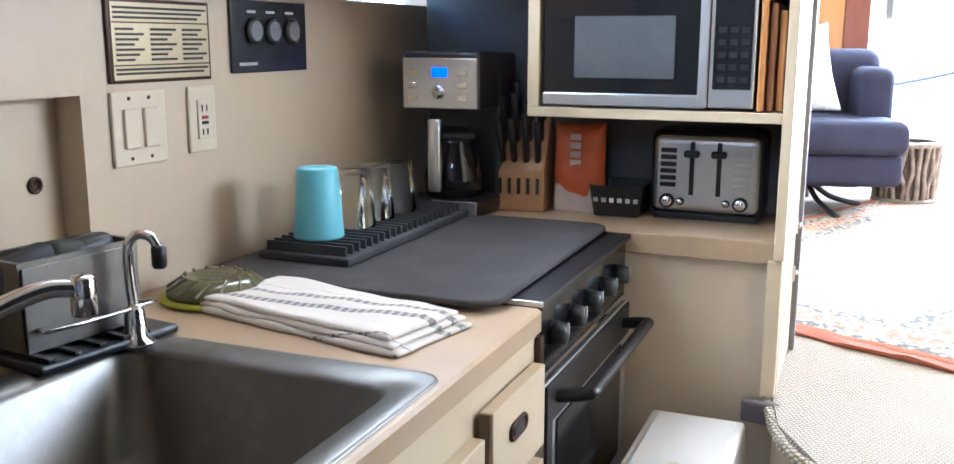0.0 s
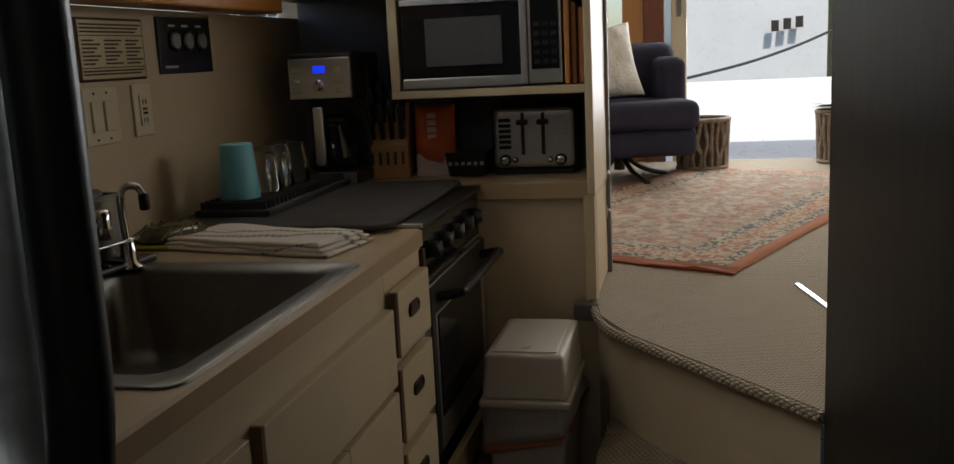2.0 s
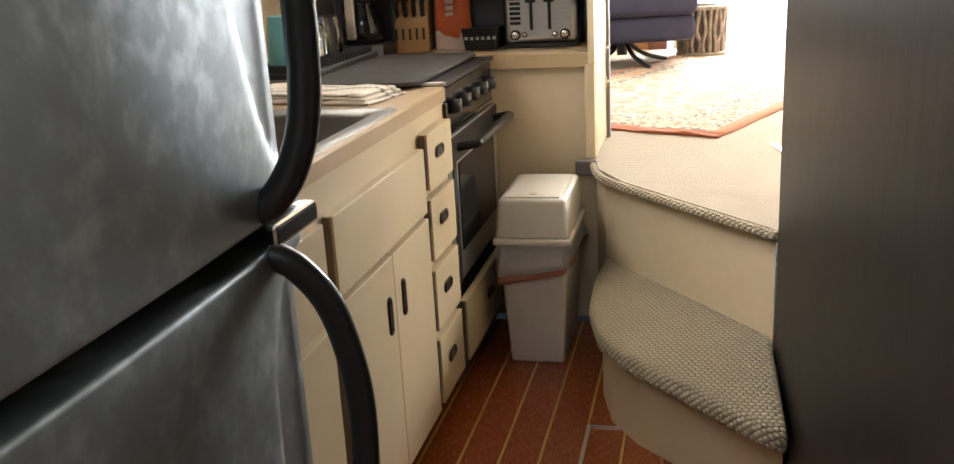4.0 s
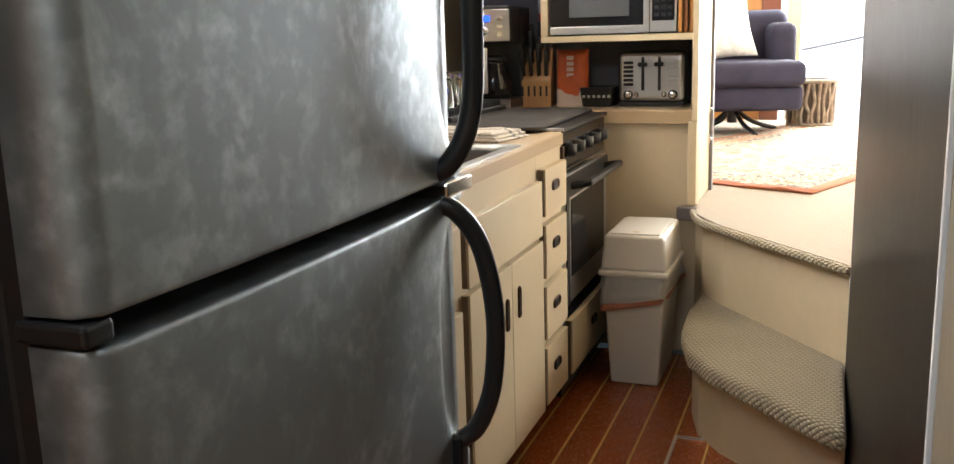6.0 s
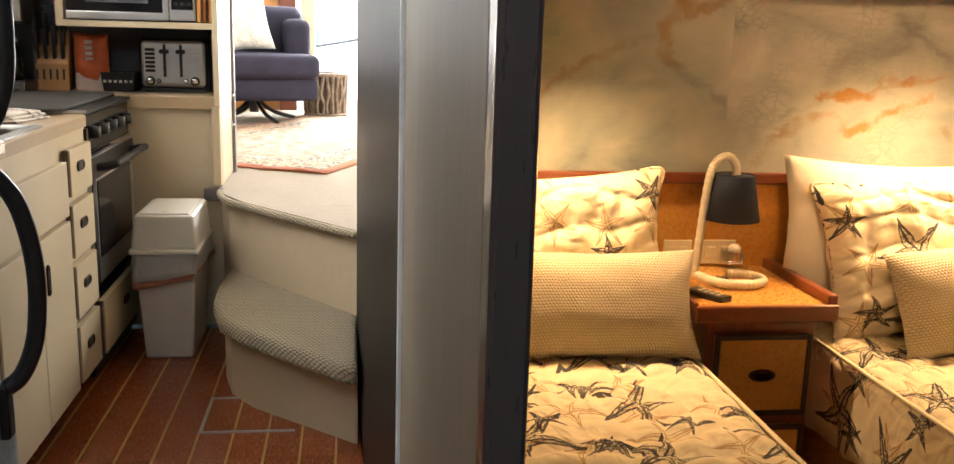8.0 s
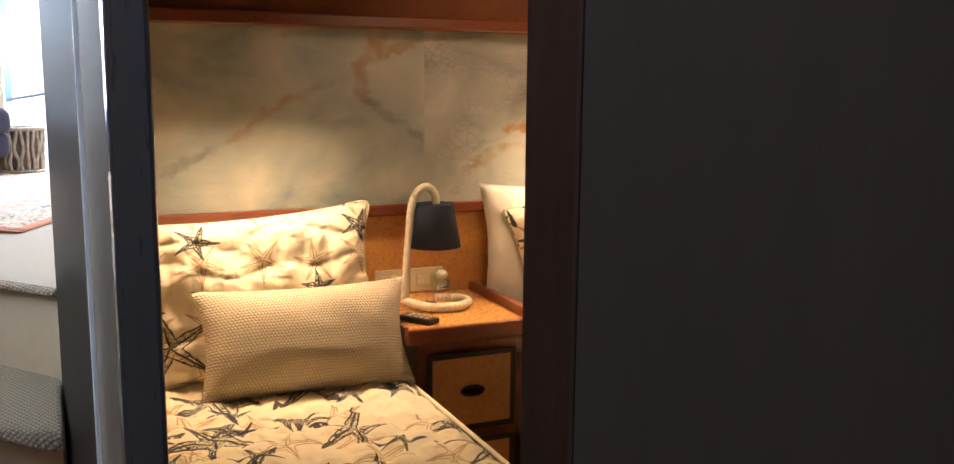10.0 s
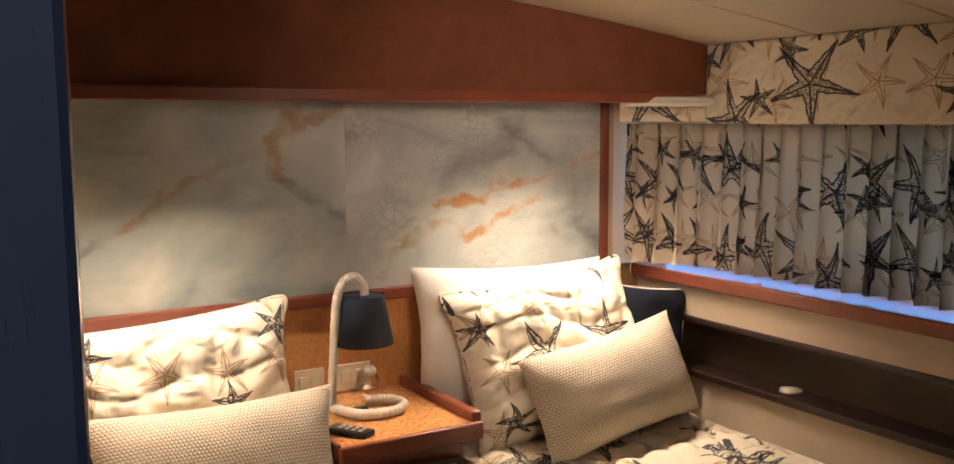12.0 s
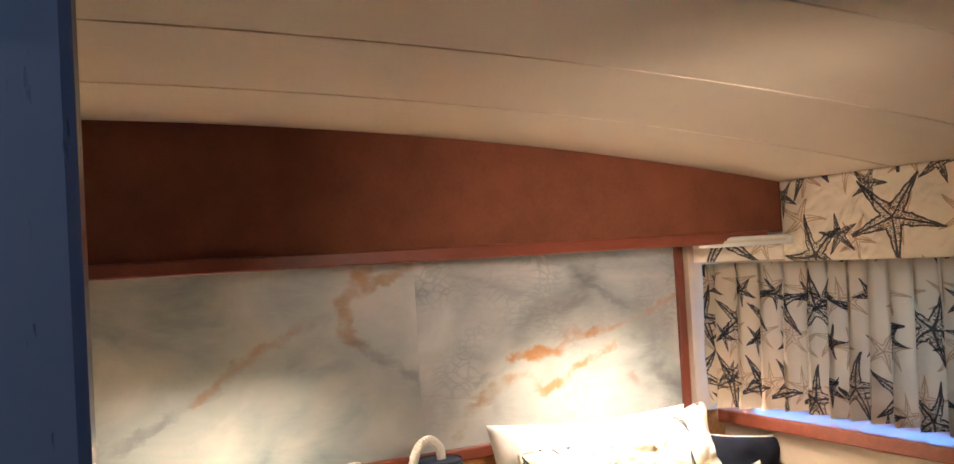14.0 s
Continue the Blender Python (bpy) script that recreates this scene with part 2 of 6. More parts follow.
def onyx(name, seed, tones, veins, cells=0.0):
    """Polished onyx: cloudy ground, pebbled patches and wandering veins.
    A vein is (width, colour, strength, points across and up the slab)."""
    k = Nodes(name)
    here = k.coord()
    mp = k.t.nodes.new("ShaderNodeMapping")
    mp.inputs["Location"].default_value = (seed, 0, seed * 0.37)
    k.link(here, mp.inputs[0])
    v = mp.outputs[0]
    clouds = k.noise(k.scaled(v, (1, 1, 1.5)), 3.6, 4, 0.5, 0.9)
    fine = k.noise(k.scaled(v, (1, 1, 3.0)), 15, 6, 0.6, 1.2)
    c = k.ramp(clouds, (0.30, tones[0]), (0.46, tones[1]), (0.60, tones[2]), (0.76, tones[3]))
    c = k.mix(k.maths("MULTIPLY", k.ramp(fine, (0.4, 0.0), (0.72, 1.0)), 0.22), c, tones[3])
    if cells:
        vo = k.t.nodes.new("ShaderNodeTexVoronoi")
        vo.feature = "DISTANCE_TO_EDGE"
        vo.inputs["Scale"].default_value = 34
        warp = k.t.nodes.new("ShaderNodeVectorMath")
        warp.operation = "MULTIPLY_ADD"
        nz = k.t.nodes.new("ShaderNodeTexNoise")
        nz.inputs["Scale"].default_value = 9
        k.link(v, nz.inputs["Vector"])
        k.link(nz.outputs[1], warp.inputs[0])
        warp.inputs[1].default_value = (0.16, 0.16, 0.16)
        k.link(k.scaled(v, (0.7, 0.001, 1.7)), warp.inputs[2])
        k.link(warp.outputs[0], vo.inputs["Vector"])
        web = k.maths("MULTIPLY", k.ramp(vo.outputs[0], (0.0, 1.0), (0.16, 0.0)), k.ramp(k.noise(v, 5, 3), (0.46, 0.0), (0.62, 1.0)))
        c = k.mix(k.maths("MULTIPLY", web, cells), c, tones[0])
    nw = k.t.nodes.new("ShaderNodeTexNoise")
    nw.inputs["Scale"].default_value = 13
    nw.inputs["Detail"].default_value = 6
    nw.inputs["Roughness"].default_value = 0.65
    k.link(v, nw.inputs["Vector"])
    shift = k.t.nodes.new("ShaderNodeVectorMath")
    shift.operation = "MULTIPLY_ADD"
    k.link(nw.outputs[1], shift.inputs[0])
    shift.inputs[1].default_value = (0.075, 0, 0.075)
    k.link(here, shift.inputs[2])
    flat = k.t.nodes.new("ShaderNodeVectorMath")
    flat.operation = "MULTIPLY_ADD"
    k.link(shift.outputs[0], flat.inputs[0])
    flat.inputs[1].default_value = (1, 0, 1)
    flat.inputs[2].default_value = (-0.0375, 0, -0.0375)

    def vm(op, a, b):
        n = k.t.nodes.new("ShaderNodeVectorMath")
        n.operation = op
        for i, q in enumerate((a, b)):
            if isinstance(q, tuple):
                n.inputs[i].default_value = q
            elif q is not None:
                k.link(q, n.inputs[i])
        return n

    for wide, ink, strength, pts in veins:
        d = None
        for (ax, az), (bx_, bz) in zip(pts, pts[1:]):
            ux, uz = bx_ - ax, bz - az
            l2 = ux * ux + uz * uz
            pa = vm("SUBTRACT", flat.outputs[0], (ax, 0, az)).outputs[0]
            h = k.maths("MINIMUM", k.maths("MAXIMUM", vm("DOT_PRODUCT", pa, (ux / l2, 0, uz / l2)).outputs["Value"], 0.0), 1.0)
            along = k.t.nodes.new("ShaderNodeVectorMath")
            along.operation = "SCALE"
            along.inputs[0].default_value = (ux, 0, uz)
            k.link(h, along.inputs["Scale"])
            e = vm("LENGTH", vm("SUBTRACT", pa, along.outputs[0]).outputs[0], None).outputs["Value"]
            d = e if d is None else k.maths("MINIMUM", d, e)
        gate = k.ramp(k.noise(v, 11 + wide * 100, 4), (0.36, 0.15), (0.58, 1.0))
        halo = k.maths("MULTIPLY", k.ramp(d, (0.0, 1.0), (min(0.9, wide * 5), 0.0)), 0.35)
        core = k.ramp(k.maths("ADD", d, k.maths("MULTIPLY", k.maths("SUBTRACT", fine, 0.5), wide * 1.6)), (wide * 0.35, 1.0), (wide, 0.0))
        c = k.mix(halo, c, tones[3] if strength > 0.5 else tones[0])
        c = k.mix(k.maths("MULTIPLY", k.maths("MULTIPLY", core, gate), strength), c, ink)
    k.link(c, k.b.inputs["Base Color"])
    k.b.inputs["Roughness"].default_value = 0.3
    return k.m


def rug_cloth(name, w, l):
    """Faded oriental rug: dark and light border bands round a busy field."""
    k = Nodes(name)
    v = k.coord(True)
    s = k.t.nodes.new("ShaderNodeSeparateXYZ")
    k.link(v, s.inputs[0])
    ex = k.maths("SUBTRACT", w / 2, k.maths("ABSOLUTE", s.outputs[0]))
    ey = k.maths("SUBTRACT", l / 2, k.maths("ABSOLUTE", s.outputs[1]))
    e = k.maths("MINIMUM", ex, ey)
    vo = k.t.nodes.new("ShaderNodeTexVoronoi")
    vo.inputs["Scale"].default_value = 26
    k.link(v, vo.inputs["Vector"])
    tick = k.t.nodes.new("ShaderNodeTexVoronoi")
    tick.inputs["Scale"].default_value = 70
    k.link(v, tick.inputs["Vector"])
    med = k.noise(v, 9, 5, 0.7, 1.5)
    sc = k.t.nodes.new("ShaderNodeSeparateColor")
    k.link(vo.outputs["Color"], sc.inputs[0])
    st = k.t.nodes.new("ShaderNodeSeparateColor")
    k.link(tick.outputs["Color"], st.inputs[0])
    field = k.mix(k.ramp(med, (0.45, 0.0), (0.6, 1.0)), (0.42, 0.33, 0.24), (0.40, 0.17, 0.10))
    field = k.mix(k.maths("MULTIPLY", k.maths("GREATER_THAN", st.outputs[0], 0.6), 0.6), field, (0.13, 0.13, 0.13))
    field = k.mix(k.maths("MULTIPLY", k.maths("GREATER_THAN", sc.outputs[1], 0.7), 0.5), field, (0.55, 0.46, 0.34))
    band = k.mix(k.maths("GREATER_THAN", st.outputs[1], 0.5), (0.10, 0.10, 0.10), (0.45, 0.38, 0.28))
    band2 = k.mix(k.maths("GREATER_THAN", st.outputs[2], 0.55), (0.48, 0.38, 0.27), (0.35, 0.14, 0.08))
    c = k.mix(k.maths("LESS_THAN", e, 0.26), field, band)
    c = k.mix(k.maths("LESS_THAN", e, 0.20), c, band2)
    c = k.mix(k.maths("LESS_THAN", e, 0.10), c, band)
    c = k.mix(k.maths("LESS_THAN", e, 0.055), c, (0.44, 0.16, 0.08))
    c = k.mix(0.16, c, (0.46, 0.41, 0.34))
    k.link(c, k.b.inputs["Base Color"])
    k.b.inputs["Roughness"].default_value = 0.95
    k.b.inputs["Specular IOR Level"].default_value = 0.1
    k.bump(k.noise(v, 300, 3), 0.003)
    return k.m


def stripe_cloth(name):
    k = Nodes(name)
    v = k.coord(True)
    s = k.t.nodes.new("ShaderNodeSeparateXYZ")
    k.link(v, s.inputs[0])
    y = k.maths("ADD", s.outputs[1], k.maths("MULTIPLY", k.noise(v, 8, 3), 0.006))
    band = k.maths("GREATER_THAN", k.maths("SINE", k.maths("MULTIPLY", y, 150)), 0.35)
    zone = k.maths("GREATER_THAN", k.maths("SINE", k.maths("MULTIPLY", y, 38)), -0.2)
    dash = k.maths("ADD", k.maths("MULTIPLY", k.maths("GREATER_THAN", k.maths("SINE", k.maths("MULTIPLY", s.outputs[0], 420)), -0.2), 0.5), 0.4)
    m = k.maths("MULTIPLY", k.maths("MULTIPLY", band, zone), dash)
    k.link(k.mix(m, (0.72, 0.66, 0.58), (0.20, 0.19, 0.18)), k.b.inputs["Base Color"])
    k.b.inputs["Roughness"].default_value = 0.95
    k.bump(k.noise(v, 350, 3), 0.002)
    return k.m


def steel(name, col=(0.42, 0.43, 0.44), rough=0.36, blotch=0.5, stretch=(1, 1, 1)):
    """Brushed or coated steel, with smears and cleaning marks."""
    k = Nodes(name)
    v = k.coord()
    smear = k.noise(v, 7, 8, 0.68, 0.5)
    spots = k.noise(v, 38, 4, 0.5)
    line = k.noise(k.scaled(v, stretch), 90, 4)
    f = k.maths("MULTIPLY", k.ramp(smear, (0.42, 0.0), (0.7, 1.0)), k.ramp(spots, (0.45, 0.2), (0.65, 1.0)))
    k.link(k.mix(k.maths("MULTIPLY", f, blotch), col, tuple(min(1, c * 2.3) for c in col)), k.b.inputs["Base Color"])
    k.b.inputs["Metallic"].default_value = 0.9
    if blotch > 0.1:
        k.link(k.maths("ADD", k.maths("MULTIPLY", smear, 0.03 + 0.21 * blotch), rough - 0.1 * blotch), k.b.inputs["Roughness"])
    else:
        k.b.inputs["Roughness"].default_value = rough + 0.03
    k.bump(k.maths("ADD", line, k.maths("MULTIPLY", k.noise(v, 420, 2), 0.6)), 0.0003 * blotch, min(0.6, blotch))
    return k.m


def glass(name, tint=(0.95, 0.98, 0.98), rough=0.02, clear=0.82):
    k = Nodes(name)
    k.b.inputs["Transmission Weight"].default_value = 1.0
    k.b.inputs["Base Color"].default_value = (*tint, 1)
    k.b.inputs["Roughness"].default_value = rough
    k.b.inputs["IOR"].default_value = 1.15
    return k.m


def glow(name, col, strength):
    k = Nodes(name)
    k.b.inputs["Base Color"].default_value = (*col, 1)
    k.b.inputs["Emission Color"].default_value = (*col, 1)
    k.b.inputs["Emission Strength"].default_value = strength
    return k.m


CREAM = mat("cream_laminate", (0.62, 0.51, 0.335), 0.42, vary=0.05, scale=2.5, bump=0.0002, bscale=200)
CREAM_WALL = mat("cream_wall_laminate", (0.58, 0.47, 0.32), 0.5, vary=0.06, scale=2.0, bump=0.0002, bscale=160)
CREAM_EDGE = mat("brown_laminate_edge", (0.20, 0.14, 0.09), 0.5)
COUNTER = mat("tan_worktop_laminate", (0.46, 0.335, 0.20), 0.34, vary=0.07, scale=5, bump=0.0002, bscale=250)
RIBBED = mat("ribbed_beige_vinyl", (0.22, 0.175, 0.12), 0.6, vary=0.08, scale=5, stretch=(1, 9, 0.3), bump=0.001, bscale=14)
GREYWOOD = mat("smoked_glossy_veneer", (0.019, 0.017, 0.016), 0.42, vary=0.3, scale=4, stretch=(1, 6, 0.35), coat=0.0, spec=0.10, bump=0.0003, bscale=60)
# walnut post: bluish daylight is put into the base colour, lifted to blue-grey
POSTWOOD = mat("lacquered_daylit_post", (0.036, 0.036, 0.042), 0.30, vary=0.03, scale=5, stretch=(4, 4, 0.5), coat=0.6)
DARKWOOD = wood("dark_walnut", (0.018, 0.010, 0.008), (0.042, 0.020, 0.013), 0.42, (4, 4, 0.6), 12, 0.06)
REDWOOD = wood("mahogany", (0.16, 0.042, 0.018), (0.27, 0.075, 0.030), 0.32, (0.6, 3, 3))
REDWOOD_V = wood("mahogany_upright", (0.16, 0.042, 0.018), (0.27, 0.075, 0.030), 0.32, (3, 3, 0.6))
BURL = wood("honey_burl_veneer", (0.54, 0.25, 0.05), (0.68, 0.36, 0.085), 0.28, (1.2, 1.2, 1.2), 14, 0.4, True)
SOFFIT = wood("amber_veneer", (0.46, 0.175, 0.038), (0.62, 0.28, 0.07), 0.36, (1.5, 0.7, 1.5), 9, 0.08, True)
ORANGEWOOD = wood("orange_teak", (0.50, 0.21, 0.05), (0.66, 0.31, 0.09), 0.35, (4, 4, 0.5))
BROWNCLOTH = mat("brown_woven_panel", (0.20, 0.066, 0.023), 0.75, vary=0.16, scale=9, bump=0.0006, bscale=420, spec=0.25)
PLANK = wood("teak_floor_plank", (0.22, 0.050, 0.013), (0.33, 0.085, 0.022), 0.26, (5, 0.5, 5), 10, 0.25)
HOLLY = wood("pale_floor_stripe", (0.62, 0.33, 0.09), (0.70, 0.40, 0.13), 0.25, (5, 0.5, 5), 10, 0.4)
FRIDGE = steel("fridge_steel", (0.31, 0.345, 0.352), 0.49, 0.75)
STEEL = steel("stainless_steel", (0.66, 0.66, 0.66), 0.26, 0.06, (1, 12, 1))
SINK = steel("sink_steel", (0.17, 0.165, 0.15), 0.36, 0.3, (8, 1, 1))
CHROME = mat("chrome", (0.72, 0.72, 0.73), 0.08, 1.0, vary=0.03, rvary=0.03)
BLACK = mat("black_plastic", (0.014, 0.014, 0.015), 0.38, vary=0.15, scale=12, bump=0.0002, bscale=300)
BLACKGLASS = mat("black_glass", (0.012, 0.012, 0.014), 0.08, vary=0.1, rvary=0.03)
GREYGLASS = mat("grey_window_film", (0.10, 0.105, 0.11), 0.2, vary=0.1)
DARKGREY = mat("charcoal_rubber", (0.045, 0.047, 0.05), 0.7, vary=0.15, bump=0.0005, bscale=300)
MATCLOTH = mat("grey_drying_mat_cloth", (0.085, 0.08, 0.078), 0.95, vary=0.14, scale=10, bump=0.0012, bscale=500, spec=0.15)
WHITE = mat("white_plastic", (0.72, 0.69, 0.63), 0.4, vary=0.05, scale=4)
WHITEGEL = mat("white_gelcoat", (0.87, 0.88, 0.88), 0.3, vary=0.04, scale=1.0)
IVORY = mat("ivory_plastic", (0.66, 0.58, 0.42), 0.38, vary=0.05, scale=8)
BRONZE = mat("dark_bronze", (0.07, 0.035, 0.02), 0.32, 0.7, vary=0.2)
BRASSPLATE = mat("pale_gold_plate", (0.55, 0.45, 0.27), 0.4, 0.3, vary=0.08)
INK = mat("dark_print", (0.03, 0.025, 0.02), 0.7)
PALEINK = mat("pale_print", (0.55, 0.55, 0.52), 0.6)
AQUA = mat("aqua_plastic", (0.18, 0.53, 0.62), 0.45, vary=0.06, scale=12)
CLEAR = glass("clear_glass")
ORANGE = mat("orange_paper_bag", (0.66, 0.13, 0.035), 0.6, vary=0.15, scale=9, bump=0.003, bscale=18)
BAGPALE = mat("pale_bag_band", (0.62, 0.50, 0.44), 0.6, vary=0.1)
BAMBOO = wood("bamboo_block", (0.42, 0.22, 0.09), (0.55, 0.31, 0.13), 0.45, (3, 3, 0.6), 12, 0.1)
LIME = mat("lime_silicone", (0.50, 0.52, 0.03), 0.5)
BOWLWOOD = wood("salad_bowl_wood", (0.22, 0.085, 0.03), (0.36, 0.15, 0.055), 0.35, (1, 1, 3), 9, 0.3)
REDPAINT = mat("red_enamel", (0.45, 0.02, 0.02), 0.3)
CARPET = weave("beige_loop_carpet", (0.46, 0.39, 0.29), (0.24, 0.19, 0.13), (300, 300), 0.003)
STEPCARPET = weave("chunky_woven_carpet", (0.50, 0.42, 0.29), (0.20, 0.155, 0.095), (210, 210), 0.006)
KNIT = weave("cream_knit", (0.68, 0.59, 0.45), (0.42, 0.34, 0.24), (430, 480), 0.0022, uv=True)
STARS = starfish_cloth("starfish_cotton", size=8.0)
STARS_BIG = starfish_cloth("starfish_quilt", (0.74, 0.66, 0.50), 7.2)
STARS_CURTAIN = starfish_cloth("starfish_curtain", (0.72, 0.58, 0.38), 8.5, 0.1)
WHITECLOTH = mat("white_cotton", (0.80, 0.77, 0.70), 0.85, vary=0.03, scale=5, bump=0.004, bscale=9, spec=0.2)
NAVYCLOTH = mat("navy_cloth", (0.012, 0.014, 0.026), 0.85, vary=0.2, scale=14, bump=0.003, bscale=14, spec=0.2)
NAVYSHADE = mat("navy_linen_shade", (0.022, 0.034, 0.075), 0.8, vary=0.12, bump=0.0006, bscale=500)
ROPE = mat("white_rope", (0.74, 0.68, 0.57), 0.9, vary=0.08, scale=30, bump=0.001, bscale=300)
PURPLE = mat("plum_velvet", (0.040, 0.038, 0.060), 0.9, vary=0.14, scale=8, bump=0.001, bscale=300, spec=0.2)
BAGPLASTIC = mat("white_bin_liner", (0.70, 0.68, 0.65), 0.35, vary=0.06, scale=20, bump=0.004, bscale=26)
PEACH = mat("peach_drawstring", (0.72, 0.30, 0.19), 0.5)
WICKER = mat("grey_wicker", (0.34, 0.27, 0.20), 0.8, vary=0.25, scale=30, bump=0.002, bscale=90)
CEILV = mat("cream_headliner", (0.60, 0.51, 0.38), 0.6, vary=0.04, scale=3, bump=0.0004, bscale=300)
BLIND = mat("silver_blind_slat", (0.26, 0.25, 0.24), 0.4, vary=0.08)
RUST, OCHRE, SLATE = (0.43, 0.215, 0.045), (0.32, 0.215, 0.085), (0.13, 0.15, 0.15)
ONYX_A = onyx("cloudy_onyx", 0.0, ((0.20, 0.25, 0.27), (0.34, 0.375, 0.365), (0.43, 0.445, 0.41), (0.56, 0.555, 0.50)), (
    (0.016, SLATE, 0.5, ((-0.38, -0.16), (-0.22, -0.11), (-0.04, -0.02), (0.06, 0.055), (0.21, 0.105))),
    (0.012, OCHRE, 0.7, ((-0.10, -0.055), (0.055, 0.056), (0.13, 0.08))),
    (0.026, OCHRE, 0.85, ((0.30, 0.20), (0.24, 0.13), (0.237, 0.07), (0.275, 0.035))),
    (0.018, OCHRE, 0.8, ((0.27, 0.20), (0.30, 0.165), (0.42, 0.20))),
    (0.016, SLATE, 0.5, ((0.275, 0.035), (0.32, 0.004), (0.41, -0.06))),
))
ONYX_B = onyx("pebbled_onyx", 4.3, ((0.19, 0.20, 0.195), (0.37, 0.385, 0.37), (0.47, 0.475, 0.45), (0.60, 0.60, 0.56)), (
    (0.010, SLATE, 0.5, ((0.07, 0.155), (0.16, 0.10), (0.27, 0.039))),
    (0.010, SLATE, 0.5, ((-0.223, -0.09), (-0.113, -0.032))),
    (0.019, OCHRE, 0.8, ((-0.30, -0.21), (-0.262, -0.154), (-0.147, -0.083))),
    (0.013, RUST, 0.85, ((-0.147, -0.083), (-0.095, -0.08), (-0.05, -0.13), (0.046, -0.081), (0.175, -0.025))),
    (0.015, RUST, 0.95, ((-0.141, -0.031), (0.009, -0.026), (0.034, 0.016), (0.096, 0.004), (0.16, 0.018))),
    (0.010, RUST, 0.75, ((0.16, 0.018), (0.27, 0.034), (0.386, 0.089))),
    (0.012, OCHRE, 0.5, ((0.22, -0.11), (0.26, -0.15))),
), 0.4)
TOWEL = stripe_cloth("striped_towel_cloth")
BLUE_LED = glow("blue_display", (0.01, 0.05, 1.0), 0.9)
WATER = mat("harbour_water", (0.05, 0.09, 0.10), 0.12, vary=0.2, scale=0.6, bump=0.03, bscale=2)
LEAF = mat("leaf", (0.05, 0.10, 0.03), 0.6, vary=0.3, scale=3)
BARK = mat("bark", (0.12, 0.09, 0.06), 0.9, vary=0.2)
PILING = mat("yellowed_timber", (0.36, 0.29, 0.13), 0.85, vary=0.2, scale=6)
BLUEHULL = mat("teal_canvas", (0.05, 0.16, 0.20), 0.7, vary=0.2)
DARKCURTAIN = mat("charcoal_curtain", (0.03, 0.032, 0.04), 0.85, vary=0.2)

# ---------- building helpers ----------
ORIGIN = {}


def thing(name, label="", category="", at=(0, 0, 0), kind="", group=""):
    ob = new(name)
    ob.location = at
    ob.empty_display_size = 0.05
    ORIGIN[ob.name] = Vector(at)
    return tagged(ob, label, category, group, kind)


def part(name, bm, material, parent=None, label="", smooth=False):
    """Links a bmesh, given in the world's metres, as one mesh object under a thing or part."""
    me = bpy.data.meshes.new(name)
    o = ORIGIN[parent.name] if parent else Vector((0, 0, 0))
    bmesh.ops.translate(bm, verts=bm.verts, vec=-o)
    bm.to_mesh(me)
    bm.free()
    me.materials.append(material)
    if smooth:
        for p in me.polygons:
            p.use_smooth = True
    ob = new(name, me)
    if parent:
        ob.parent = parent
    ORIGIN[ob.name] = o
    return tagged(ob, label)


def structure(name, bm, material, label="", category=""):
    ob = part(name, bm, material)
    return tagged(ob, label, category, kind="structure")


def bx(x0, y0, z0, x1, y1, z1, bevel=0.0, seg=2, into=None):
    bm = bmesh.new()
    r = bmesh.ops.create_cube(bm, size=1.0)
    for v in r["verts"]:
        v.co = Vector(((x0 + x1) / 2 + v.co.x * abs(x1 - x0), (y0 + y1) / 2 + v.co.y * abs(y1 - y0), (z0 + z1) / 2 + v.co.z * abs(z1 - z0)))
    if bevel:
        bmesh.ops.bevel(bm, geom=bm.edges[:], offset=bevel, segments=seg, affect="EDGES", profile=0.5)
    return bm


def join(*bms):
    me = bpy.data.meshes.new("tmp")
    out = bmesh.new()
    for b in bms:
        b.to_mesh(me)
        out.from_mesh(me)
        b.free()
    bpy.data.meshes.remove(me)
    return out


def moved(bm, m):
    bmesh.ops.transform(bm, matrix=m, verts=bm.verts)
    return bm


def prism(pts, z0, z1, bevel=0.0):
    """A solid with a polygon plan."""
    bm = bmesh.new()
    vs = [bm.verts.new((x, y, z0)) for x, y in pts]
    f = bm.faces.new(vs)
    r = bmesh.ops.extrude_face_region(bm, geom=[f])
    bmesh.ops.translate(bm, verts=[v for v in r["geom"] if isinstance(v, bmesh.types.BMVert)], vec=(0, 0, z1 - z0))
    bmesh.ops.recalc_face_normals(bm, faces=bm.faces)
    if bevel:
        bmesh.ops.bevel(bm, geom=bm.edges[:], offset=bevel, segments=3, affect="EDGES", profile=0.5)
    return bm


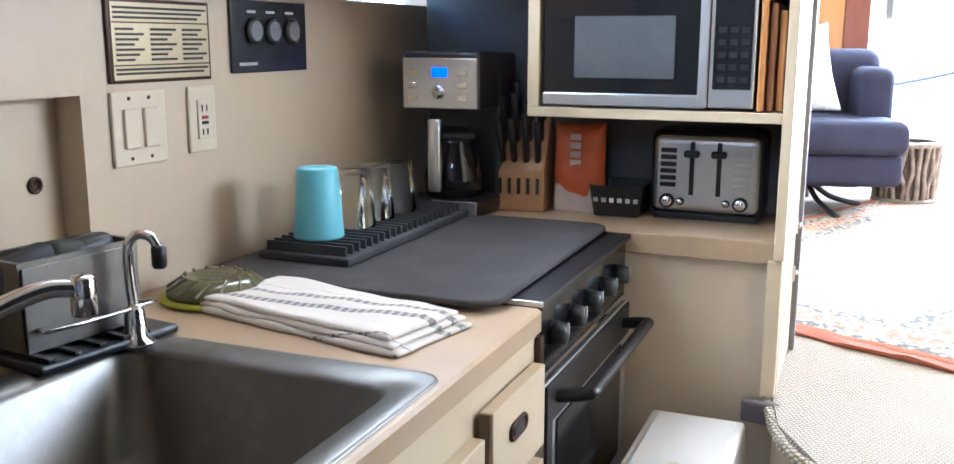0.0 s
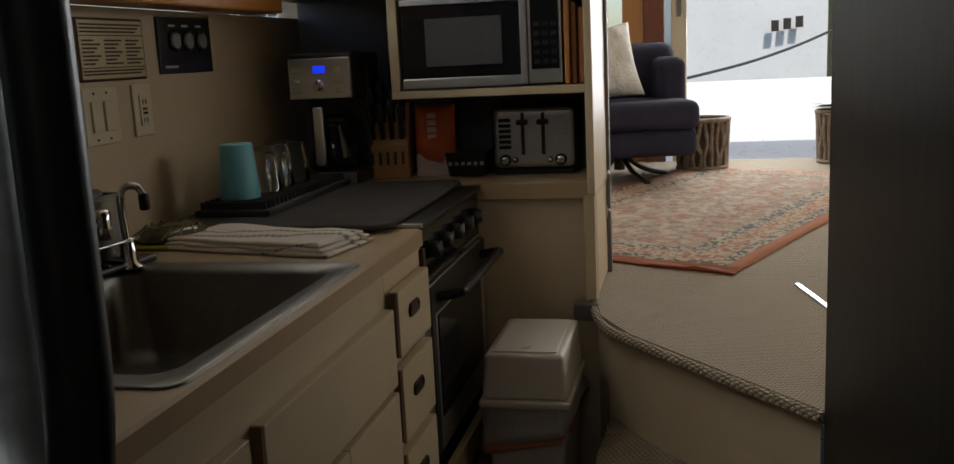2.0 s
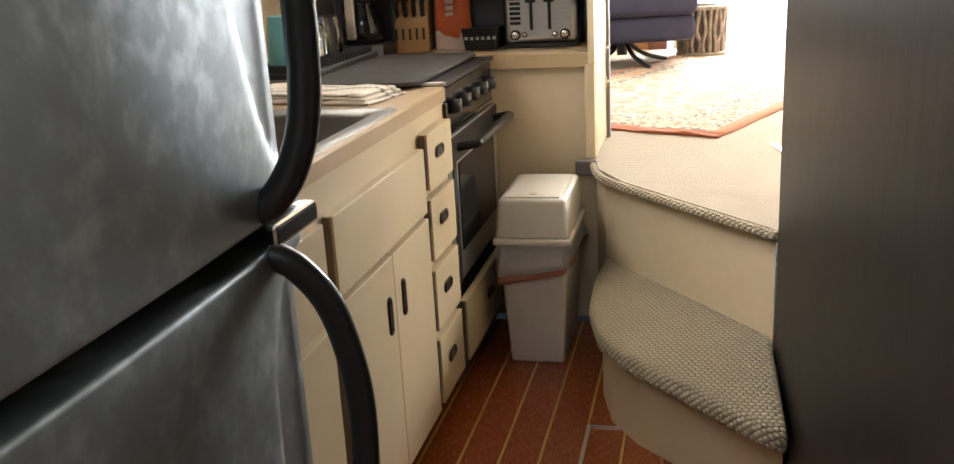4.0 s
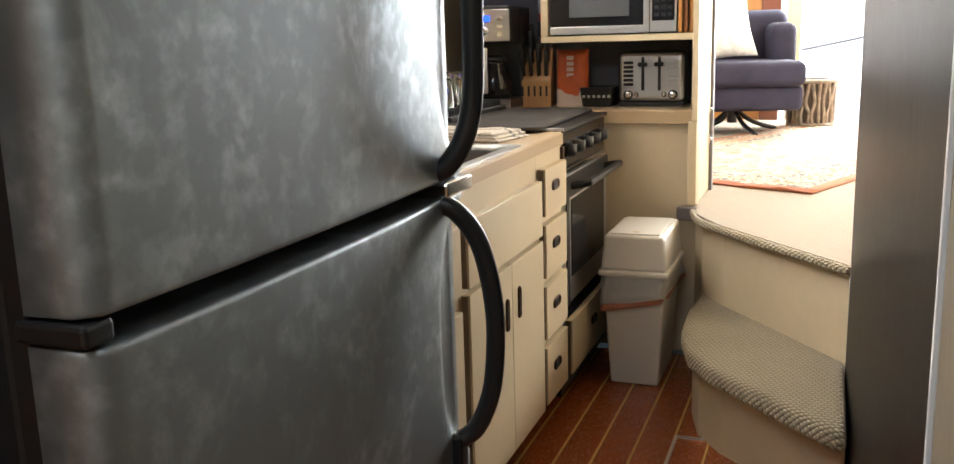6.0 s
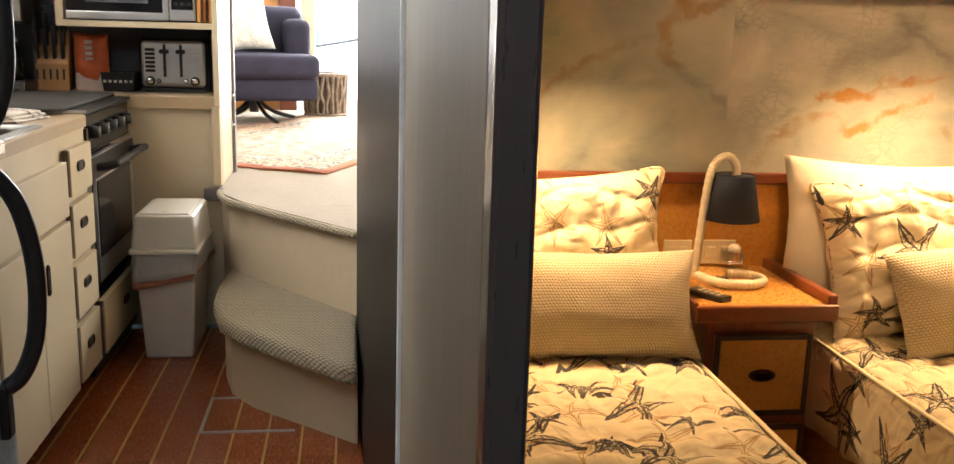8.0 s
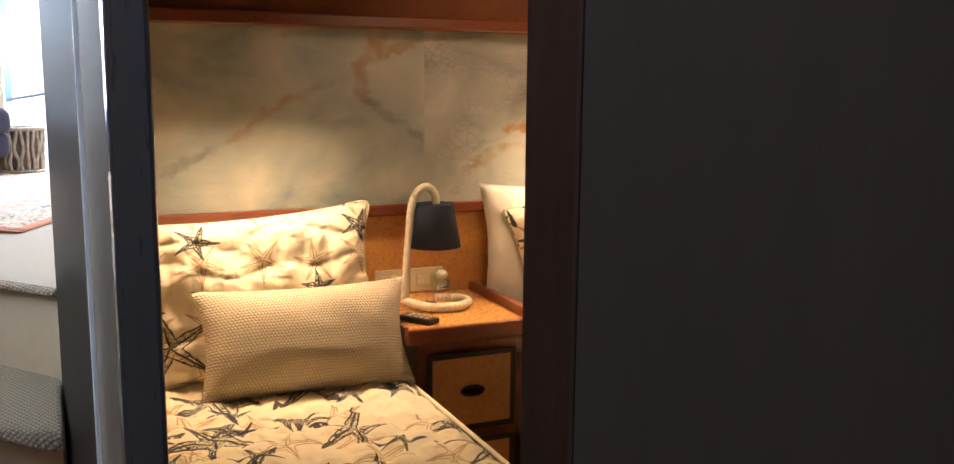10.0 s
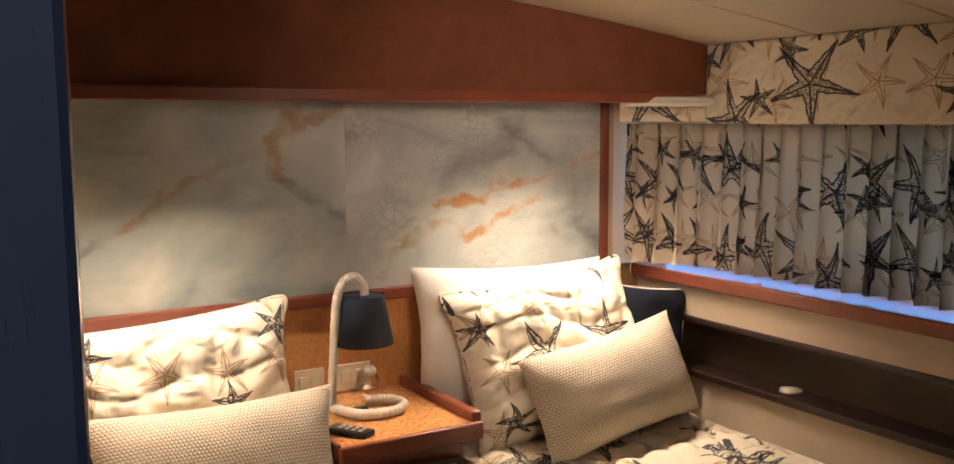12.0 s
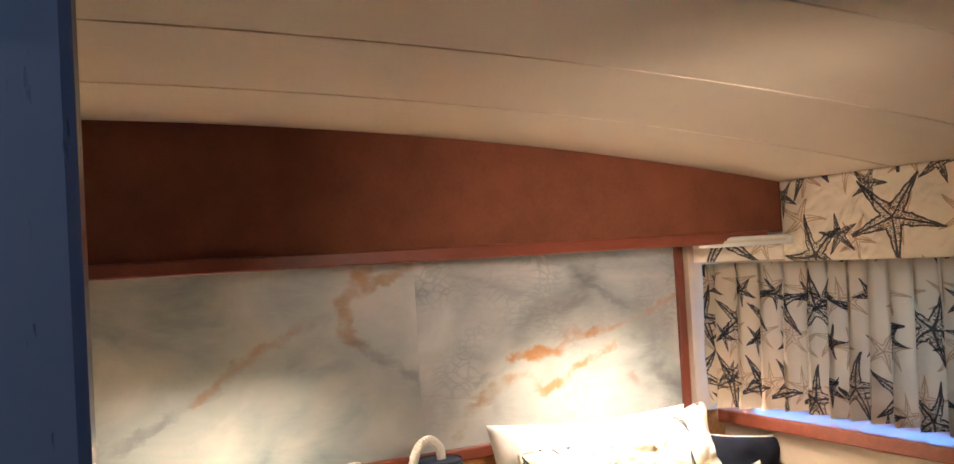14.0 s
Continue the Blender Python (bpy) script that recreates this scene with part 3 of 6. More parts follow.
def turned(profile, at, seg=40, sx=1.0, sy=1.0):
    """A body of revolution about z from (radius, height) pairs."""
    bm = bmesh.new()
    rings = []
    for r, z in profile:
        rings.append([bm.verts.new((at[0] + max(r, 1e-4) * sx * math.cos(2 * math.pi * i / seg), at[1] + max(r, 1e-4) * sy * math.sin(2 * math.pi * i / seg), at[2] + z)) for i in range(seg)])
    for a, b in zip(rings, rings[1:]):
        for i in range(seg):
            bm.faces.new((a[i], a[(i + 1) % seg], b[(i + 1) % seg], b[i]))
    bm.faces.new(rings[0][::-1])
    bm.faces.new(rings[-1])
    return bm


def tube(points, r, seg=12, smooth_n=8):
    """A round bar along a smoothed line of points."""
    p = [Vector(q) for q in points]
    if len(p) > 2:
        q = []
        for i in range(len(p) - 1):
            a, b, c, d = p[max(i - 1, 0)], p[i], p[i + 1], p[min(i + 2, len(p) - 1)]
            for j in range(smooth_n):
                t = j / smooth_n
                q.append(0.5 * ((2 * b) + (c - a) * t + (2 * a - 5 * b + 4 * c - d) * t * t + (3 * b - a - 3 * c + d) * t ** 3))
        p = q + [p[-1]]
    bm = bmesh.new()
    rings = []
    up = Vector((0.13, 0.31, 0.94)).normalized()
    for i, c in enumerate(p):
        t = (p[min(i + 1, len(p) - 1)] - p[max(i - 1, 0)]).normalized()
        s = t.cross(up).normalized()
        n = s.cross(t)
        rr = r(i / (len(p) - 1)) if callable(r) else r
        rings.append([bm.verts.new(c + rr * (math.cos(2 * math.pi * k / seg) * s + math.sin(2 * math.pi * k / seg) * n)) for k in range(seg)])
    for a, b in zip(rings, rings[1:]):
        for k in range(seg):
            bm.faces.new((a[k], a[(k + 1) % seg], b[(k + 1) % seg], b[k]))
    bm.faces.new(rings[0][::-1])
    bm.faces.new(rings[-1])
    bmesh.ops.recalc_face_normals(bm, faces=bm.faces)
    return bm


def set_uv(ob, fn):
    """UVs in metres from each vertex."""
    me = ob.data
    lay = me.uv_layers.new(name="UVMap")
    for l in me.loops:
        lay.data[l.index].uv = fn(me.vertices[l.vertex_index].co)
    return ob


def cushion(w, h, d, n=36, seed=0, wrinkle=0.012, pinch=0.09, quilt=0.0):
    """A stuffed pillow in its own x-z plane, centred, d thick."""
    bm = bmesh.new()
    side = []
    for sgn in (-1, 1):
        grid = []
        for i in range(n + 1):
            row = []
            for j in range(n + 1):
                u, v = 2 * i / n - 1, 2 * j / n - 1
                th = ((1 - abs(u) ** 2.6) * (1 - abs(v) ** 2.6)) ** 0.6
                k = 1 - pinch * ((1 - u * u) * v * v * v * v + (1 - v * v) * u * u * u * u)
                p = Vector((u * w / 2 * k, 0, v * h / 2 * k))
                q = p * 9 + Vector((seed * 3.1, sgn, 0))
                bend = 1.6 * noise.noise(q * 0.7)
                puff = quilt * (math.sqrt(abs(math.sin(p.x * 48 + bend) * math.sin(p.z * 48 + 1.7 * bend))) - 0.5) * min(1, th * 1.6)
                p.y = sgn * (d / 2 * th + puff + wrinkle * noise.noise(q) * (0.3 + th) + wrinkle * 0.5 * noise.noise(q * 2.6)) if 0 < i < n and 0 < j < n else 0
                row.append(p)
            grid.append(row)
        side.append(grid)
    vs = [[[None] * (n + 1) for _ in range(n + 1)] for _ in range(2)]
    for s in range(2):
        for i in range(n + 1):
            for j in range(n + 1):
                edge = i in (0, n) or j in (0, n)
                vs[s][i][j] = vs[0][i][j] if (s and edge) else bm.verts.new(side[s][i][j])
    for s in range(2):
        for i in range(n):
            for j in range(n):
                f = (vs[s][i][j], vs[s][i + 1][j], vs[s][i + 1][j + 1], vs[s][i][j + 1])
                bm.faces.new(f if s == 0 else f[::-1])
    return bm


def pillow(name, label, w, h, d, m, material, seed=0, piping=None, shift=0.0, wrinkle=0.013, quilt=0.0):
    t = thing(name, label, "pillow")
    body = part("cover", cushion(w, h, d, 84 if quilt else 36, seed, wrinkle, 0.09, quilt), material, t, smooth=True)
    set_uv(body, lambda c: (c.x + shift, c.z + shift * 0.6))
    if piping:
        k = 0.985
        pts = []
        for a, b in [(-1, s) for s in np.linspace(-1, 1, 9)][:-1] + [(s, 1) for s in np.linspace(-1, 1, 9)][:-1] + [(1, -s) for s in np.linspace(-1, 1, 9)][:-1] + [(-s, -1) for s in np.linspace(-1, 1, 9)]:
            q = 1 - 0.09 * ((1 - a * a) * b ** 4 + (1 - b * b) * a ** 4)
            a, b = a * q, b * q
            pts.append((a * w / 2 * k, 0, b * h / 2 * k))
        set_uv(part("piping", tube(pts, 0.0045, 8), piping, t, "corded edge piping", True), lambda c: (c.x * 2 + c.y, c.z * 2))
    t.matrix_world = m
    return t


# ---------- structure: galley and passage ----------
FZ = 0.0          # galley sole
SZ = 0.57         # saloon sole
WX = -0.73        # galley side wall
EY = 2.25         # end of the galley

structure("floor_base", bx(-0.80, -2.6, -0.10, 0.86, 2.4, -0.012), DARKWOOD, "dark subfloor under the plank sole", "floor")
sole = thing("floor", "varnished teak sole with pale inlaid stripes", "floor", kind="structure")
wall = structure("wall_galley_side", join(bx(-0.80, -2.6, 0.0, WX, 1.00, 1.44), bx(-0.80, 1.00, 0.0, WX, 1.33, 1.0), bx(-0.80, 1.00, 1.26, WX, 1.33, 1.44), bx(-0.80, 1.33, 0.0, WX, 2.62, 1.44), bx(-0.80, 0.98, 0.98, -0.785, 1.35, 1.28)), CREAM_WALL, "cream laminate galley side wall with a recessed hatch", "wall")
structure("wall_over_windows", join(bx(-0.80, -2.6, 2.28, WX, 6.0, 2.46), bx(-0.80, -2.6, 1.44, WX, -0.6, 2.28), bx(-0.80, 4.1, 1.55, WX, 4.9, 2.28), bx(-0.80, 2.62, 0.5, WX, 6.0, 1.55), bx(-0.80, 5.6, 1.55, WX, 6.0, 2.28)), CREAM_WALL, "cream wall round the side windows", "wall")
structure("ceiling", bx(-0.85, -2.7, 2.46, 3.2, 5.72, 2.52), CEILV, "cream padded overhead lining", "ceiling")
structure("wall_galley_end", bx(-0.73, EY + 0.02, 0.0, 0.288, EY + 0.06, 0.871), CREAM_WALL, "cream laminate end wall below the shelf", "wall")
structure("wall_locker_back", bx(-0.73, 2.62, 0.5, 0.30, 2.66, 1.49), mat("shelf_back_grey", (0.20, 0.195, 0.20), 0.6), "grey back of the shelf recess", "wall")
# passage partition towards the cabin, smoked veneer then ribbed vinyl, and the dark door post
structure("partition_veneer", prism([(0.807, 1.41), (0.862, -0.085), (0.885, -0.085), (0.885, 1.41)], 0.0, 2.46), GREYWOOD, "smoked glossy veneer partition beside the steps", "partition")
structure("partition_trim", bx(0.858, -0.10, 0.0, 0.885, -0.087, 2.46, 0.004), WHITEGEL, "pale metal joint strip on the partition", "trim")
structure("partition_ribbed", prism([(0.865, -0.102), (0.849, -1.075), (0.869, -1.075), (0.885, -0.102)], 0.0, 2.46), RIBBED, "ribbed beige vinyl passage partition", "partition")
structure("door_post", bx(0.849, -1.105, 0.0, 0.871, -1.076, 2.46, 0.003), POSTWOOD, "dark walnut cabin door post", "door frame")
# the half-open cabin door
door = thing("door_1", "half-open cabin door with dark walnut edge and beige face coloured as in shade", "door", (1.025, -1.272, 0.0), "structure")
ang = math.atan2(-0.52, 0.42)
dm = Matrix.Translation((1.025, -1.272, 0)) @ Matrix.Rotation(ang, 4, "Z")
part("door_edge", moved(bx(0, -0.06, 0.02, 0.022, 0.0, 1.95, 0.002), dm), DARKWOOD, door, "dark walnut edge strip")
# shade is put into the leaf colour: beige darkened against the passage lamp
part("door_leaf", moved(bx(0.022, -0.059, 0.02, 0.64, -0.001, 1.95), dm), mat("shaded_taupe_door_vinyl", (0.04, 0.033, 0.026), 0.6, vary=0.08, scale=5, stretch=(9, 9, 0.3), bump=0.0008, bscale=14), door)
structure("wall_passage_aft", join(bx(-0.80, -2.65, 0, 1.5, -2.6, 2.46), bx(1.42, -2.6, 0, 1.47, -1.84, 2.46), bx(-0.80, -2.6, 1.44, -0.75, -0.6, 2.46)), CREAM_WALL, "plain cream wall closing the passage", "wall")
structure("locker_aft_of_fridge", bx(-0.73, -2.6, 0, 0.10, -0.80, 2.46), SOFFIT, "brown veneer locker beside the refrigerator", "locker")
structure("partition_saloon_side", bx(0.86, 1.36, SZ, 0.90, 1.41, 2.46), GREYWOOD, "edge of the smoked partition", "partition")

# steps up to the saloon
edge = [(0.27, 2.34), (0.31, 2.10), (0.40, 1.93), (0.81, 1.435)]
structure("saloon_floor", prism(edge + [(0.81, 1.42), (2.60, 1.42), (2.60, 5.66), (-0.73, 5.66), (-0.73, 2.66), (0.27, 2.66)], SZ - 0.025, SZ), CARPET, "beige looped carpet on the saloon sole", "floor")
structure("step_riser", prism([(0.29, 2.22), (0.33, 2.10), (0.42, 1.945), (0.808, 1.465), (0.808, 1.55), (0.45, 2.0), (0.33, 2.30), (0.29, 2.30)], 0.0, SZ - 0.025), CREAM_WALL, "cream laminate riser below the saloon", "riser")
part_edge = structure("carpet_binding", tube([(x - 0.004, y - 0.004, SZ - 0.014) for x, y in edge], 0.013, 8), STEPCARPET, "rolled carpet binding along the landing edge", "trim")
structure("carpet_corner_fold", moved(bx(-0.045, -0.012, -0.028, 0.045, 0.012, 0.022, 0.006), pose(0.265, 2.22, SZ - 0.022, 0, 0, -12)), mat("grey_violet_carpet_back", (0.15, 0.125, 0.125), 0.9, bump=0.002), "folded grey carpet end under the panel", "trim")
step = thing("companion_step", "cream quarter-round step with chunky woven carpet tread", "step", (0.6, 1.5, 0))
plan = [(0.36, 2.10), (0.35, 1.85), (0.36, 1.66), (0.40, 1.50), (0.48, 1.38), (0.80, 1.09), (0.808, 1.09), (0.808, 1.55), (0.45, 2.05)]
part("step_base", prism(plan, 0.0, 0.235), CREAM_WALL, step)
tread = [(0.33, 2.13), (0.315, 1.85), (0.325, 1.64), (0.37, 1.45), (0.45, 1.325), (0.76, 0.985), (0.806, 0.96), (0.806, 1.47), (0.44, 1.95)]
part("tread_carpet", prism(tread, 0.225, 0.285, 0.018), STEPCARPET, step, "chunky beige woven tread carpet", True)

# ---------- galley joinery ----------


def rrect(x0, y0, x1, y1, r, n=6):
    pts = []
    for cx, cy, a in ((x1 - r, y1 - r, 0), (x0 + r, y1 - r, 90), (x0 + r, y0 + r, 180), (x1 - r, y0 + r, 270)):
        for i in range(n + 1):
            t = radians(a + 90 * i / n)
            pts.append((cx + r * math.cos(t), cy + r * math.sin(t)))
    return pts


def bowl_from(rings):
    bm = bmesh.new()
    vr = [[bm.verts.new((x, y, z)) for x, y in pts] for pts, z in rings]
    for a, b in zip(vr, vr[1:]):
        n = len(a)
        for i in range(n):
            bm.faces.new((a[i], b[i], b[(i + 1) % n], a[(i + 1) % n]))
    bm.faces.new(vr[-1])
    bmesh.ops.recalc_face_normals(bm, faces=bm.faces)
    return bm


def pull(parent, y, z, vertical=False, x=-0.028):
    """Recessed oval bronze pull set in a door or drawer front."""
    w, h = (0.022, 0.088) if vertical else (0.074, 0.030)
    r = min(w, h) / 2
    up = Matrix(((0, 0, 1, x), (1, 0, 0, y), (0, 1, 0, z), (0, 0, 0, 1)))
    k = 0.62
    ring = bowl_from([(rrect(-w / 2, -h / 2, w / 2, h / 2, r - 0.0005), -0.004), (rrect(-w / 2, -h / 2, w / 2, h / 2, r - 0.0005), 0.004), (rrect(-w / 2 + 0.003, -h / 2 + 0.003, w / 2 - 0.003, h / 2 - 0.003, r - 0.0035), 0.0055), (rrect(-w / 2 + 0.006, -h / 2 + 0.006, w / 2 - 0.006, h / 2 - 0.006, r - 0.0065), 0.002)])
    p = part("handle", moved(ring, up), BRONZE, parent, "dark bronze recessed pull", True)
    part("grip", moved(prism(rrect(-w * k / 2, -h * k / 2, w * k / 2, h * k / 2, r * k - 0.0004), 0.001, 0.0035), up), BLACK, p)


def front(parent, name, y0, y1, z0, z1, pulls=(), x=-0.05):
    d = part(name, bx(x, y0, z0, x + 0.022, y1, z1, 0.002), CREAM, parent)
    part("edge_band", bx(x + 0.001, y0 - 0.003, z0 + 0.002, x + 0.016, y0, z1 - 0.002), CREAM_EDGE, d)
    for y, z, vert in pulls:
        pull(d, y, z, vert, x + 0.022)
    return d


base = thing("sink_base_cabinet", "cream laminate sink cabinet with two doors", "cabinet", (-0.4, 0.6, 0))
part("body", bx(-0.725, 0.0, 0.09, -0.05, 1.325, 0.72), CREAM, base)
part("top_rail", bx(-0.07, 0.0, 0.722, -0.05, 1.325, 0.87), CREAM, base)
part("kick", bx(-0.70, 0.0, 0.0, -0.11, 1.325, 0.09), BLACK, base, "black recessed kick board")
front(base, "false_front", 0.713, 1.318, 0.64, 0.80)
front(base, "side_panel", 0.05, 0.667, 0.64, 0.80)
front(base, "door", 1.028, 1.32, 0.10, 0.625, ((1.08, 0.508, True),))
front(base, "door", 0.715, 1.025, 0.10, 0.625, ((0.978, 0.500, True),))
front(base, "door", 0.05, 0.667, 0.10, 0.60)
drawers = thing("drawer_unit", "narrow cream unit with four drawers and bronze pulls", "cabinet", (-0.4, 1.42, 0))
part("body", bx(-0.725, 1.326, 0.09, -0.05, 1.60, 0.87), CREAM, drawers)
part("kick", bx(-0.70, 1.326, 0.0, -0.11, 1.60, 0.09), BLACK, drawers)
for z0, z1 in ((0.69, 0.83), (0.505, 0.665), (0.315, 0.48), (0.11, 0.29)):
    front(drawers, "drawer", 1.338, 1.57, z0, z1, ((1.44, (z0 + z1) / 2 + 0.012, False),), -0.046)

counter = thing("worktop", "tan laminate galley worktop with rounded front edge", "worktop", (-0.4, 0.8, 0.87))
cut_in, cut_out = rrect(-0.575, 0.575, -0.085, 1.225, 0.04), rrect(-0.728, -0.02, -0.044, 1.615, 0.010)
soft_out = rrect(-0.723, -0.015, -0.049, 1.610, 0.008)
slab = bmesh.new()
loops = [[slab.verts.new((x, y, z)) for x, y in ring] for ring, z in ((cut_out, 0.872), (cut_out, 0.905), (soft_out, 0.91), (cut_in, 0.91), (cut_in, 0.872))]
for lo, hi in zip(loops, loops[1:] + loops[:1]):
    for i in range(len(lo)):
        j = (i + 1) % len(lo)
        slab.faces.new((lo[i], lo[j], hi[j], hi[i]))
bmesh.ops.recalc_face_normals(slab, faces=slab.faces)
part("top_section", slab, COUNTER, counter)
part("corner_clip", bx(-0.050, 1.59, 0.80, -0.040, 1.612, 0.865, 0.002), BRONZE, counter, "brown metal end clip")

sink = thing("sink", "stainless steel drop-in sink basin with bright rim", "sink", (-0.32, 0.9, 0.9))
part("basin", bowl_from([(rrect(-0.60, 0.55, -0.058, 1.250, 0.03), 0.9105), (rrect(-0.599, 0.551, -0.059, 1.249, 0.03), 0.9135), (rrect(-0.595, 0.555, -0.064, 1.244, 0.03), 0.914), (rrect(-0.548, 0.60, -0.098, 1.20, 0.045), 0.911), (rrect(-0.54, 0.607, -0.105, 1.192, 0.045), 0.90), (rrect(-0.525, 0.62, -0.125, 1.17, 0.06), 0.76), (rrect(-0.49, 0.655, -0.16, 1.135, 0.05), 0.735)]), SINK, sink, smooth=True)
part("drain", turned([(0.045, 0), (0.045, 0.004), (0.03, 0.004), (0.028, 0.001)], (-0.32, 0.9, 0.736)), CHROME, sink, "chrome drain ring", True)

tap = thing("mixer_tap", "chrome swan-neck mixer tap", "tap", (-0.60, 0.86, 0.917))
part("base_plate", bx(-0.645, 0.78, 0.917, -0.575, 1.0, 0.932, 0.007, 3), CHROME, tap)
part("spout", tube([(-0.605, 0.86, 0.93), (-0.59, 0.90, 0.965), (-0.555, 0.97, 1.012), (-0.52, 1.03, 1.035), (-0.495, 1.065, 1.032)], lambda t: 0.016 - 0.004 * t, 14), CHROME, tap, smooth=True)
part("aerator", turned([(0.014, 0), (0.017, 0.004), (0.017, 0.05), (0.012, 0.055)], (-0.492, 1.070, 0.995), 20), CHROME, tap, smooth=True)
part("tap_body", turned([(0.026, 0), (0.026, 0.03), (0.022, 0.06), (0.012, 0.075), (0, 0.076)], (-0.61, 0.85, 0.93), 24), CHROME, tap, smooth=True)
part("lever", tube([(-0.61, 0.85, 0.99), (-0.615, 0.875, 1.035), (-0.605, 0.915, 1.07), (-0.59, 0.94, 1.075)], 0.009, 10), CHROME, tap, smooth=True)
part("hot_dot", bx(-0.587, 0.862, 0.965, -0.583, 0.87, 0.973, 0.001), REDPAINT, tap)
spray = thing("water_spigot", "chrome filtered-water spigot with black tip beside the sink", "spigot", (-0.53, 1.20, 0.91))
part("foot", turned([(0.028, 0), (0.028, 0.006), (0.017, 0.014), (0.014, 0.05), (0.010, 0.06)], (-0.53, 1.20, 0.912), 24), CHROME, spray, smooth=True)
part("stem", tube([(-0.53, 1.20, 0.96), (-0.535, 1.20, 1.045), (-0.525, 1.205, 1.072), (-0.505, 1.213, 1.072), (-0.495, 1.218, 1.055)], 0.0075, 10), CHROME, spray, smooth=True)
part("tip", turned([(0.008, 0), (0.011, 0.004), (0.011, 0.03), (0.008, 0.034)], (-0.494, 1.218, 1.025), 16), BLACK, spray, "black spout tip", True)

caddy = thing("sink_caddy", "stainless sponge caddy on a black tray", "caddy", (-0.62, 1.13, 0.91))
cm = pose(-0.625, 1.135, 0.912, 0, 0, -8)
part("tray", moved(bx(-0.075, -0.085, 0.0, 0.095, 0.15, 0.014, 0.005), cm), BLACK, caddy)
part("box", moved(bowl_from([([(-0.05, -0.07), (0.045, -0.07), (0.045, 0.12), (-0.05, 0.12)], 0.018), ([(-0.052, -0.074), (0.047, -0.074), (0.047, 0.122), (-0.052, 0.122)], 0.145), ([(-0.045, -0.067), (0.040, -0.067), (0.040, 0.115), (-0.045, 0.115)], 0.145), ([(-0.045, -0.067), (0.040, -0.067), (0.040, 0.115), (-0.045, 0.115)], 0.05)]), cm), SINK, caddy)
part("front_panel", moved(bx(0.048, -0.070, 0.02, 0.051, 0.118, 0.138, 0.001), cm), SINK, caddy)
for a in range(5):
    part("tray_rib", moved(bx(0.05, -0.07 + 0.04 * a, 0.014, 0.092, -0.06 + 0.04 * a, 0.02, 0.001), cm), BLACK, caddy)
part("rail", moved(tube([(0.05, -0.05, 0.05), (0.085, -0.05, 0.055), (0.085, 0.11, 0.055), (0.05, 0.11, 0.05)], 0.003, 8, 4), cm), CHROME, caddy, smooth=True)
for nm, y, tilt, mt in (("sponge", -0.02, 12, DARKGREY), ("scrubber", 0.045, -8, mat("olive_scrubber", (0.10, 0.10, 0.085), 0.9, bump=0.002)), ("dish_brush", 0.085, 5, BLACK)):
    s = thing(nm, "worn dark %s standing in the steel caddy" % nm.replace("_", " "), nm.replace("_", " "))
    part("block", bx(-0.018, -0.045, 0.0, 0.018, 0.045, 0.10, 0.012, 3), mt, s, smooth=True)
    s.matrix_world = cm @ pose(0, y * 0.85, 0.052, tilt, 0, 0)

towel = thing("dish_towel", "folded cream dish towel with grey stripes on worktop", "towel", (-0.32, 1.40, 0.91))


def slab_cloth(x0, y0, x1, y1, z, th, seed, n=24, wob=0.006):
    bm = bmesh.new()
    top, bot = [], []
    for i in range(n + 1):
        for j in range(n + 1):
            x, y = x0 + (x1 - x0) * i / n, y0 + (y1 - y0) * j / n
            e = Vector((noise.noise((x * 12, y * 12, seed)), noise.noise((x * 12, y * 12, seed + 5)), 0)) * wob
            h = z + th + wob * noise.noise((x * 14, y * 14, seed + 9))
            if i in (0, n) or j in (0, n):
                h = z + th * 0.55
            top.append(bm.verts.new((x + e.x, y + e.y, h)))
            bot.append(bm.verts.new((x + e.x, y + e.y, z)))
    k = n + 1
    for i in range(n):
        for j in range(n):
            a = (i * k + j, (i + 1) * k + j, (i + 1) * k + j + 1, i * k + j + 1)
            bm.faces.new([top[q] for q in a])
            bm.faces.new([bot[q] for q in a[::-1]])
    for i in range(n):
        for a, b in (((i * k), (i + 1) * k), ((i + 1) * k + n, i * k + n), (n * k + i, n * k + i + 1), (i + 1, i)):
            bm.faces.new((top[a], bot[a], bot[b], top[b]))
    bmesh.ops.recalc_face_normals(bm, faces=bm.faces)
    return bm


for i, (a, b) in enumerate(((0, 0.008), (0.008, 0.008), (0.016, 0.008))):
    o = part("fold", moved(slab_cloth(-0.22, -0.09 + 0.008 * i, 0.20 - 0.012 * i, 0.10, a, b, i), pose(-0.33, 1.415, 0.912, 0, 0, -12)), TOWEL, towel, smooth=True)
    set_uv(o, lambda c: (c.x, c.y))
dish = thing("bundt_dish", "clear glass lid over lime silicone trivet", "dish", (-0.56, 1.43, 0.91))
part("trivet", turned([(0.095, 0), (0.098, 0.004), (0.09, 0.008), (0.02, 0.008)], (-0.585, 1.46, 0.912), 40), LIME, dish, smooth=True)
part("lid", turned([(0.085, 0.009), (0.085, 0.018), (0.06, 0.038), (0.045, 0.040), (0.03, 0.034), (0.01, 0.032)], (-0.585, 1.46, 0.912), 40), mat("olive_glass", (0.13, 0.12, 0.055), 0.15), dish, "olive tinted ribbed lid", True)
